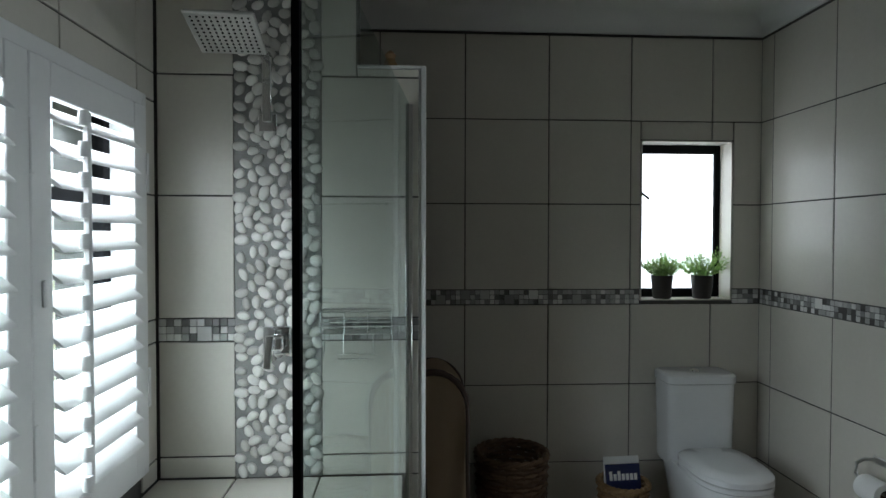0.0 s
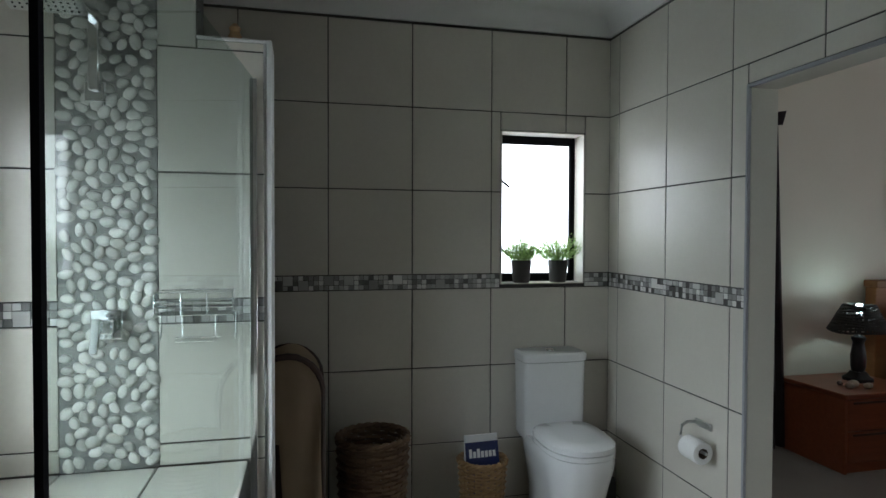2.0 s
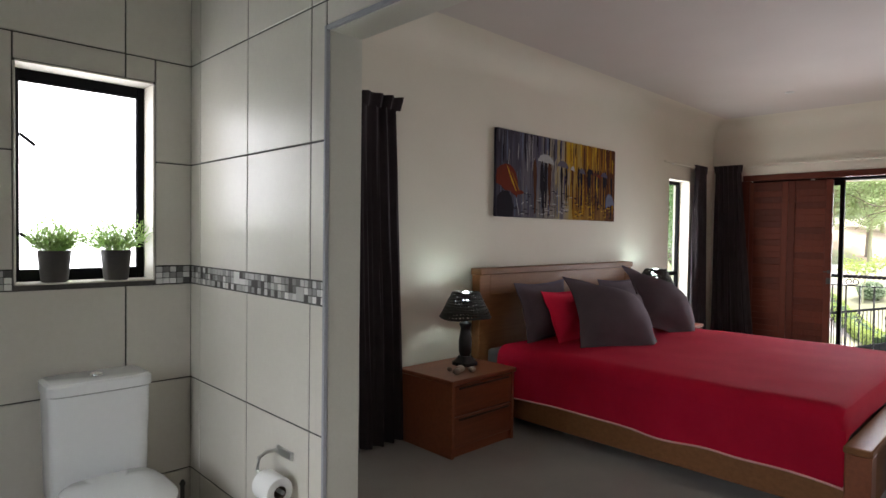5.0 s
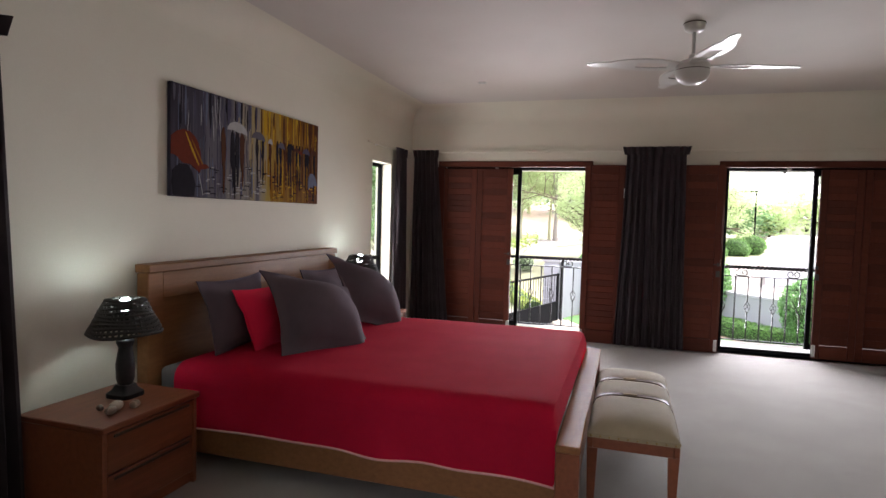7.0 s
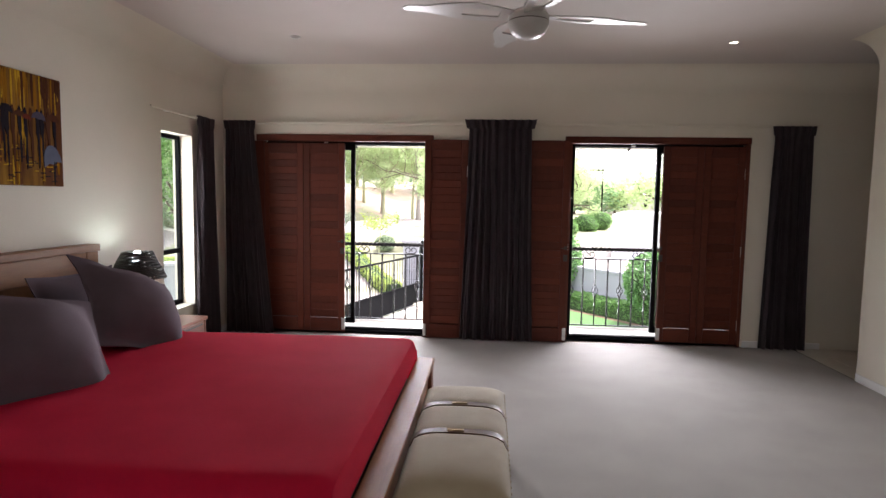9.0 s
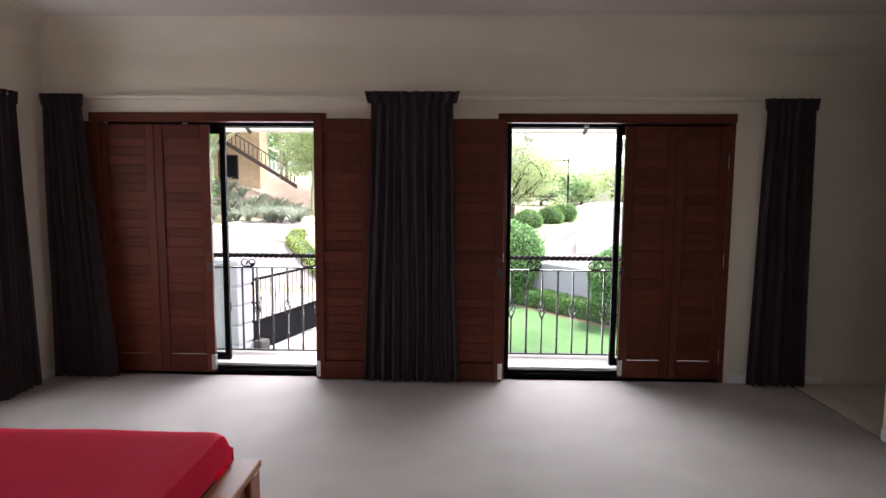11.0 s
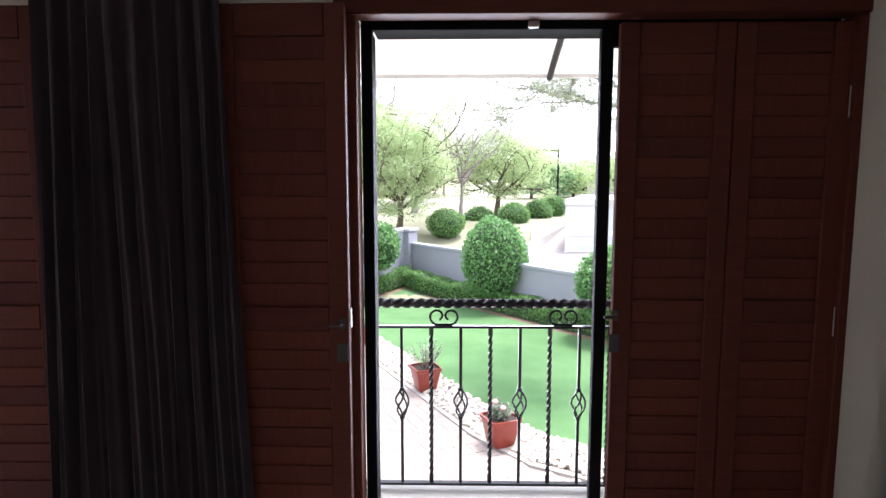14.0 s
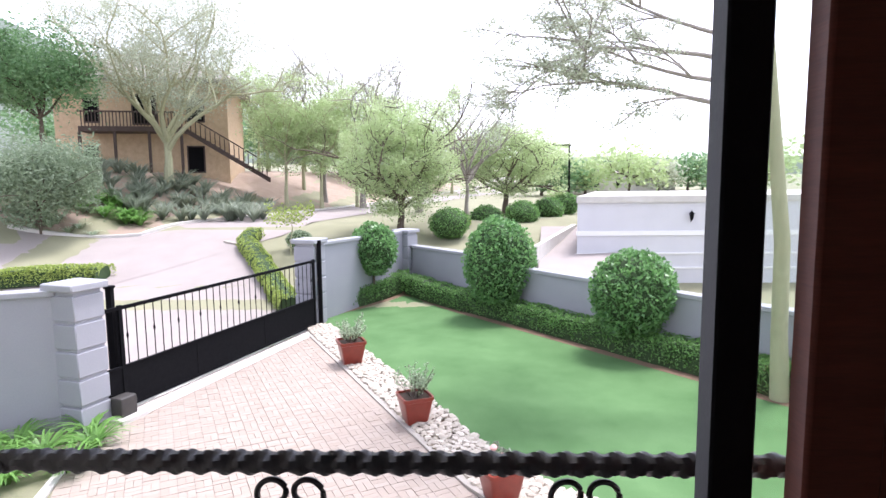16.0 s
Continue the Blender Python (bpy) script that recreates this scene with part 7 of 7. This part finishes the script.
# the overhanging tree at the plot's edge
x, y = 18.9, -6.15
t = thing("overhanging_tree", "pale-trunked thorn tree with long open boughs over the lawn", "tree", pose(x, y, G))
rnd = random.Random(90)
bm = bmesh.new()
tube(bm, [(0, 0, -0.2), (0.06, 0.05, 1.2), (-0.02, 0.12, 2.8), (0.05, 0.3, 4.6), (0.0, 0.55, 6.6), (0.1, 0.8, 8.4)], [0.17, 0.14, 0.13, 0.11, 0.08, 0.04], 10)
part("trunk", bm, M_fbark, t)
leafy = []
for k, (d0, L, r) in enumerate((((0.25, 0.92, 0.32), 3.4, 0.055), ((-0.1, 0.95, 0.22), 3.4, 0.05), ((0.5, 0.85, 0.24), 4.0, 0.05), ((0.1, 0.9, 0.34), 4.0, 0.045), ((-0.35, 0.85, 0.4), 4.4, 0.045), ((0.6, 0.6, 0.5), 4.2, 0.04), ((0.2, 0.7, 0.75), 4.4, 0.04))):
    bm = bmesh.new()

    def bough(p, d, L, r, k):
        pts = [p]
        for i in range(7):
            d = (d + Vector((rnd.gauss(0, 0.10), rnd.gauss(0, 0.10), rnd.gauss(0.0, 0.10)))).normalized()
            pts.append(pts[-1] + d * L / 7)
        tube(bm, pts, [r * (1 - 0.8 * i / 7) + 0.003 for i in range(8)], 6 if k > 1 else 4)
        if k:
            for i in range(6 if k > 1 else 4):
                s = Vector((rnd.gauss(0, 1), rnd.gauss(0, 1), rnd.gauss(0.1, 0.5))).normalized()
                bough(pts[rnd.randint(2, 7)], (d + s * 0.8).normalized(), L * rnd.uniform(0.25, 0.5), r * 0.4, k - 1)
        else:
            leafy.extend(pts[2:])
    bough(Vector((0.03, 0.28 + 0.07 * k, 4.95 + 0.36 * k)), Vector(d0).normalized(), L, r, 3)
    part("limb", bm, M_twig, t)
bm = bmesh.new()
leaf_cloud(bm, rnd, [rnd.choice(leafy) + Vector((rnd.gauss(0, 0.10), rnd.gauss(0, 0.10), rnd.gauss(0, 0.035))) for _ in range(34000)], 0.052, 0.3)
part("crown", bm, M_fever, t, smooth=False)

# bank planting
rnd = random.Random(101)
sp = []
for i in range(85):
    sp.append(seen(rnd.uniform(29.5, 39), rnd.uniform(0.33, 0.66)))
strap_plants("aloe_bed", "spiky grey-green aloes on the earth bank", sp, 11, M_aloe, 1.35, 46, 0.4)
strap_plants("strap_leaf_bed", "bright green strap-leaved plants on the street bank", [seen(rnd.uniform(27.5, 30), rnd.uniform(0.55, 0.68)) for _ in range(22)], 12, M_aga, 1.25, 44)
strap_plants("groundcover_bed", "grey-green groundcover beside the street", [seen(rnd.uniform(25.5, 29), rnd.uniform(0.64, 0.78)) for _ in range(40)], 13, M_silver, 0.75, 40)

# far trees and hills
for k in range(16):
    d = random.Random(200 + k).uniform(62, 110)
    s = -0.13 - 0.024 * k
    x, y = seen(d, s)
    tree("far_tree", "distant rounded green tree", x, y, random.Random(k).uniform(3.4, 6.0), random.Random(k + 5).uniform(3.0, 5.0), 0.18, 300 + k, (M_acacia, M_dark, M_fever)[k % 3], M_bark, 1500, 0.5, 0.2, 6, 0.9, 0.9, 0.5, depth=1, group="distant trees")
for k in range(12):
    d = random.Random(500 + k).uniform(55, 75)
    s = 0.02 + 0.062 * k
    x, y = seen(d, s)
    tree("far_tree", "distant pale green tree behind the street", x, y, random.Random(k).uniform(5, 8), random.Random(k + 5).uniform(3.5, 5.0), 0.2, 400 + k, (M_acacia, M_fever, M_dark)[k % 3], M_fbark, 1800, 0.45, 0.2, 6, 0.9, 0.9, 0.5, depth=1, group="distant trees")
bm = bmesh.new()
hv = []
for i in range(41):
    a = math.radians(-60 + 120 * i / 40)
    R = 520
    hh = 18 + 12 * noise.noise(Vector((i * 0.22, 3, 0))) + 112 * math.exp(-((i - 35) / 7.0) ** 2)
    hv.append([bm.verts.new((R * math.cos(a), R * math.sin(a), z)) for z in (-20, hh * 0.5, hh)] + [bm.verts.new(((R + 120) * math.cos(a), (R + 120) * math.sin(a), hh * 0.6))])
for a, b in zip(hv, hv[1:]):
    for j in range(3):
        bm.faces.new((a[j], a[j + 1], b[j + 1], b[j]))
structure("backdrop_hills", bm, M_hill, "green hills on the horizon with haze mixed into their colour", True)

# ---------- pots and stones ----------


def garden_pot(x, y, seed, silver, size):
    t = thing("garden_pot", "square tapered red pot with " + ("a silvery shrub" if silver else "a flowering succulent"), "plant pot", pose(x, y, G + 0.06, 0, 0, 24) @ Matrix.Scale(size, 4), "red pots beside the drive")

    def sq(z, s):
        return circ(0, 0, z, s, s, 28, 9)
    part("pot", loft(bmesh.new(), [sq(0, 0.185), sq(0.02, 0.195), sq(0.44, 0.275), sq(0.45, 0.295), sq(0.51, 0.295), sq(0.51, 0.262), sq(0.45, 0.255), sq(0.44, 0.01)]), M_terra, t)
    part("soil", loft(bmesh.new(), [sq(0.44, 0.255), sq(0.47, 0.25), sq(0.475, 0.01)]), M_soil, t)
    rnd = random.Random(seed)
    bm, st = bmesh.new(), bmesh.new()
    for i in range(26 if silver else 16):
        a = rnd.uniform(0, math.tau)
        tilt = rnd.uniform(0.05, 0.8)
        L = rnd.uniform(0.3, 0.62) if silver else rnd.uniform(0.15, 0.3)
        d = Vector((math.cos(a) * tilt, math.sin(a) * tilt, 1)).normalized()
        p0 = Vector((0.08 * math.cos(a), 0.08 * math.sin(a), 0.47))
        tube(st, [p0, p0 + d * L * 0.6, p0 + d * L], [0.008, 0.005, 0.003], 4)
        leaf_cloud(bm, rnd, [p0 + d * L * rnd.uniform(0.35, 1.05) + Vector((rnd.gauss(0, 0.025), rnd.gauss(0, 0.025), rnd.gauss(0, 0.02))) for _ in range(26)], 0.06 if silver else 0.085, 0.8)
    part("stems", st, M_bark, t)
    part("foliage", bm, M_silver if silver else M_aloe, t, smooth=False)
    if not silver:
        for a, b, z in ((0.02, 0.10, 0.78), (-0.12, 0.02, 0.70)):
            part("flower", lathe([(0.01, z - 0.04), (0.05, z - 0.02), (0.055, z + 0.01), (0.03, z + 0.04), (0.004, z + 0.05)], 12, a, b), M_hem, t, "faded pink flower head")


garden_pot(20.95, 1.79, 1, True, 0.97)
garden_pot(17.85, 0.17, 2, True, 0.87)
garden_pot(15.50, -1.06, 3, False, 0.84)


def stones():
    """Loose pale stones between the edging and the lawn."""
    rnd = random.Random(55)
    bed = sheet("stone_bed", EDGE[:7], INNER[:7], M_earth, "soil bed under pale river stones", 0.012, 30, 3)
    shapes = []
    for v in range(5):
        bm = bmesh.new()
        bmesh.ops.create_icosphere(bm, subdivisions=1, radius=1)
        for q in bm.verts:
            k = 1 + 0.22 * noise.noise(q.co * 1.7 + Vector((v * 3.1, 0, 0)))
            q.co = Vector((q.co.x * k * 0.075, q.co.y * k * 0.055, q.co.z * k * 0.042))
        shapes.append(to_mesh("river_stone", bm, M_stone))
    line = []
    for i in range(6):
        for q in range(40):
            f = q / 40
            a = (EDGE[i][0] + (EDGE[i + 1][0] - EDGE[i][0]) * f, EDGE[i][1] + (EDGE[i + 1][1] - EDGE[i][1]) * f)
            b = (INNER[i][0] + (INNER[i + 1][0] - INNER[i][0]) * f, INNER[i][1] + (INNER[i + 1][1] - INNER[i][1]) * f)
            line.append((a, b))
    pts = []
    for _ in range(9000):
        a, b = rnd.choice(line)
        q = rnd.uniform(0.08, 0.98)
        x, y = a[0] + (b[0] - a[0]) * q + rnd.uniform(-0.03, 0.03), a[1] + (b[1] - a[1]) * q
        if all((x - c) ** 2 + (y - e) ** 2 > 0.0082 for c, e in pts[-420:]):
            pts.append((x, y))
    pts.sort()
    rest = bmesh.new()
    for i, (x, y) in enumerate(pts[:1500]):
        m = pose(x, y, G + 0.045 + rnd.uniform(0, 0.03), rnd.uniform(-20, 20), rnd.uniform(-20, 20), rnd.uniform(0, 360)) @ Matrix.Scale(rnd.uniform(0.7, 1.25), 4)
        if i < 300:
            piece("river_stone", shapes[i % 5], bed, m)
        else:
            me = shapes[i % 5]
            vs = [rest.verts.new(m @ v.co) for v in me.vertices]
            for f in me.polygons:
                rest.faces.new([vs[k] for k in f.vertices])
    o = part("river_stones", rest, M_stonej, bed, "pale rounded river stones")
    o["kind"] = "stuff"


stones()

# ---------- houses ----------


def brick_house():
    x0, y0 = seen(42, 0.395)
    t = thing("brick_house", "two-storey sandy brick house with a hipped roof and timber stair", "house", pose(x0, y0, 1.9, 0, 0, 14))
    W, D, H = 11.0, 9.0, 6.6
    part("wall", boxm(0, D, 0, W, -2.5, H, 0), M_hbrick, t)
    e = 0.9
    roof = loft(bmesh.new(), [[(-e, -e, H), (D + e, -e, H), (D + e, W + e, H), (-e, W + e, H)], [(-e, -e, H + 0.18), (D + e, -e, H + 0.18), (D + e, W + e, H + 0.18), (-e, W + e, H + 0.18)], [(D * 0.42, W * 0.35, H + 2.6), (D * 0.58, W * 0.35, H + 2.6), (D * 0.58, W * 0.65, H + 2.6), (D * 0.42, W * 0.65, H + 2.6)]])
    part("roof", roof, M_roof, t)
    for y, z, w, h in ((1.6, 0.4, 1.2, 1.9), (8.2, 3.8, 1.0, 1.9), (8.4, 0.3, 0.9, 2.0), (4.6, 3.7, 1.6, 2.1), (1.5, 3.9, 1.2, 1.6)):
        wn = part("window", boxm(-0.05, 0.05, y, y + w, z, z + h, 0.02), M_timber, t)
        part("pane", boxm(-0.06, -0.051, y + 0.1, y + w - 0.1, z + 0.1, z + h - 0.1, 0), M_black, wn, "dark window pane")
    dk = part("balcony", boxm(-1.7, 0, 2.6, 9.0, 3.1, 3.45, 0.02), M_timber, t, "brown timber balcony deck")
    part("rail", boxm(-1.72, -1.62, 2.6, 9.0, 4.35, 4.45, 0.01), M_timber, dk)
    me = to_mesh("slat", boxm(-1.69, -1.65, -0.03, 0.03, 3.45, 4.35, 0), M_timber, False)
    for i in range(30):
        piece("slat", me, dk, pose(0, 2.7 + i * 0.21, 0))
    for y in (2.7, 4.7, 6.8, 8.9):
        part("post", boxm(-1.68, -1.5, y, y + 0.16, -2.5, 3.1, 0.01), M_timber, t)
    stair = thing("timber_stair", "brown timber outside stair with slatted railing", "stair", t.matrix_basis.copy())
    for s in (-1.68, -0.75):
        part("string", loft(bmesh.new(), [[(s, 2.6, 3.1), (s + 0.08, 2.6, 3.1), (s + 0.08, 2.6, 3.4), (s, 2.6, 3.4)], [(s, -2.8, -0.3), (s + 0.08, -2.8, -0.3), (s + 0.08, -2.8, 0.0), (s, -2.8, 0.0)]]), M_timber, stair)
    part("rail", loft(bmesh.new(), [[(-1.7, 2.6, 4.3), (-1.6, 2.6, 4.3), (-1.6, 2.6, 4.4), (-1.7, 2.6, 4.4)], [(-1.7, -2.8, 0.9), (-1.6, -2.8, 0.9), (-1.6, -2.8, 1.0), (-1.7, -2.8, 1.0)]]), M_timber, stair)
    step = to_mesh("tread", boxm(-1.6, -0.75, -0.15, 0.15, -0.025, 0.025, 0), M_timber, False)
    slat = to_mesh("slat", boxm(-1.68, -1.64, -0.03, 0.03, 0.0, 0.95, 0), M_timber, False)
    for i in range(18):
        q = (i + 0.5) / 18
        piece("tread", step, stair, pose(0, 2.6 - 5.4 * q, 3.35 - 3.4 * q))
        piece("slat", slat, stair, pose(0, 2.6 - 5.4 * q, 3.3 - 3.4 * q))


brick_house()


def neighbour():
    x0, y0 = seen(20.5, -0.19)
    t = thing("neighbour_garage", "flat-roofed grey plastered garage with a banded parapet", "building", pose(x0, y0, G))
    H = 3.35
    part("wall", loft(bmesh.new(), [[(0, 0, z), (9, -2.6, z), (9, -14, z), (0, -14, z)] for z in (0, H - 0.22)]), M_nwall, t)
    part("parapet", loft(bmesh.new(), [[(-0.08, 0.05, z), (9, -2.55, z), (9, -14, z), (-0.08, -14, z)] for z in (H - 0.22, H)]), M_conc, t)
    for z in (H - 1.35, H - 2.0, H - 2.5):
        part("band", boxm(-0.05, 0, -14, 0.03, z, z + (0.16 if z > H - 1.5 else 0.06), 0.005), M_white, t)
    lp = thing("wall_lantern", "small black wall lantern on the garage", "wall lamp", pose(x0 - 0.15, y0 - 3.8, G + H - 0.66) @ Matrix.Scale(0.8, 4))
    part("body", loft(bmesh.new(), [circ(0, 0, z, r, r, 6) for z, r in ((-0.22, 0.03), (-0.18, 0.06), (0.05, 0.10), (0.06, 0.13), (0.16, 0.03), (0.2, 0.01))]), M_black, lp)
    part("bracket", tube(bmesh.new(), [(0, 0, -0.2), (0.06, 0, -0.3), (0.115, 0, -0.2)], 0.012, 6), M_black, lp)
    st = thing("low_step", "pale low block beside the neighbour's drive", "block", pose(x0 - 0.9, y0 - 0.3, -1.2))
    part("block", boxm(-0.5, 0.5, -0.5, 0.4, -1.2, 0.05, 0.02), M_nwall, st)
    a, d = seen(16.6, -0.125), seen(15.0, -0.34)
    e, f = seen(27.5, -0.13), seen(27.5, -0.245)
    structure("neighbour_drive", loft(bmesh.new(), [[(*a, z), (*e, z + h), (*f, z + h), (*d, z)] for z, h in ((-1.9, 0.5), (-1.28, 0.72))]), M_road, "pale paved drive of the neighbouring house")
    lw = thing("low_wall", "pale low retaining wall beside the neighbour's drive", "wall")
    part("wall", loft(bmesh.new(), [[(*seen(19, -0.116), z), (*seen(27, -0.181), z + 0.12), (*seen(27, -0.189), z + 0.12), (*seen(19, -0.124), z)] for z in (-1.5, -0.58)]), M_conc, lw)
    sl = thing("street_lamp", "dark street lamp with a flat arm", "street lamp", pose(*seen(40, -0.175), 0))
    part("pole", tube(bmesh.new(), [(0, 0, -0.6), (0, 0, 3.95)], 0.06, 8), M_black, sl)
    part("arm", boxm(-0.08, 0.08, -0.1, 1.1, 3.75, 3.9, 0.02), M_black, sl)


neighbour()
for k in range(4):
    x, y = seen(70 + 6 * k, -0.21 - 0.035 * k)
    hz = thing("far_house", "small pale distant house among trees", "house", pose(x, y, terr(x, y)), "distant houses")
    part("wall", boxm(0, 6, -3, 3, 0, 2.4, 0), M_conc, hz)
    part("roof", loft(bmesh.new(), [[(-0.3, -3.3, 2.4), (6.3, -3.3, 2.4), (6.3, 3.3, 2.4), (-0.3, 3.3, 2.4)], [(2.8, -2, 3.5), (3.2, -2, 3.5), (3.2, 2, 3.5), (2.8, 2, 3.5)]]), M_roof, hz)
    part("window", boxm(-0.05, 0.02, -1, 0.4, 0.8, 1.8, 0.01), M_black, hz)

# balcony slabs
for y0, y1, n in ((1.14, 3.68, 1), (-2.11, 0.36, 2)):
    structure("balcony_slab_%d" % n, boxm(9.43, 9.84, y0, y1, -0.12, 0.035, 0.006), M_conc, "pale plastered balcony ledge")


def pavers():
    """Clay bricks laid in a basket of alternating pairs over the drive."""
    rnd = random.Random(8)
    drv = bpy.data.objects["drive"]
    L, Wd = 0.205, 0.1
    me = to_mesh("paver", boxm(-L / 2 + 0.003, L / 2 - 0.003, -Wd / 2 + 0.002, Wd / 2 - 0.002, -0.02, 0.02, 0.003), M_paver, False)

    def inside(x, y):
        if x < 12.5 or x > 24.3:
            return False
        if x < 18.2:
            if y > (4.45 if x < 15.3 else 4.5 + (x - 15.3) * 0.31):
                return False
        elif y > 5.15 - (x - 18.2) * 0.312:
            return False
        for a, b in zip(EDGE, EDGE[1:]):
            lo, hi = min(a[1], b[1]), max(a[1], b[1])
            if lo <= y <= hi:
                q = (y - a[1]) / (b[1] - a[1])
                if x > a[0] + (b[0] - a[0]) * q - 0.1:
                    return False
        return y > -3.2
    spots = []
    c, s = math.cos(radians(28)), math.sin(radians(28))
    for i in range(-80, 120):
        for j in range(-120, 160):
            u, v = i * L, j * L
            turn = (i + j) % 2
            for k in (-1, 1):
                du, dv = (0, k * Wd / 2 * 1.02) if not turn else (k * Wd / 2 * 1.02, 0)
                x, y = 17.0 + (u + du) * c - (v + dv) * s, 1.5 + (u + du) * s + (v + dv) * c
                if inside(x, y):
                    spots.append((x, y, 28 + 90 * turn))
    spots.sort()
    corners = [(-L / 2 + 0.003, -Wd / 2 + 0.002), (L / 2 - 0.003, -Wd / 2 + 0.002), (L / 2 - 0.003, Wd / 2 - 0.002), (-L / 2 + 0.003, Wd / 2 - 0.002)]
    vs, fs = [], []
    for i, (x, y, a) in enumerate(spots):
        z = G + 0.004 + rnd.uniform(-0.002, 0.003)
        if i < 300:
            piece("paver", me, drv, pose(x, y, z, rnd.uniform(-0.6, 0.6), rnd.uniform(-0.6, 0.6), a))
            continue
        ca, sa = math.cos(radians(a)), math.sin(radians(a))
        b = len(vs)
        for h in (-0.02, 0.02):
            for p, q in corners:
                vs.append((x + p * ca - q * sa, y + p * sa + q * ca, z + h))
        fs += [(b + 4, b + 5, b + 6, b + 7), (b, b + 1, b + 5, b + 4), (b + 1, b + 2, b + 6, b + 5), (b + 2, b + 3, b + 7, b + 6), (b + 3, b, b + 4, b + 7)]
    m = bpy.data.meshes.new("pavers")
    m.from_pydata(vs, [], fs)
    m.materials.append(M_paverj)
    o = new("pavers", m)
    o.parent = drv
    tagged(o, "pinkish clay paving bricks", "", "", "stuff")


pavers()
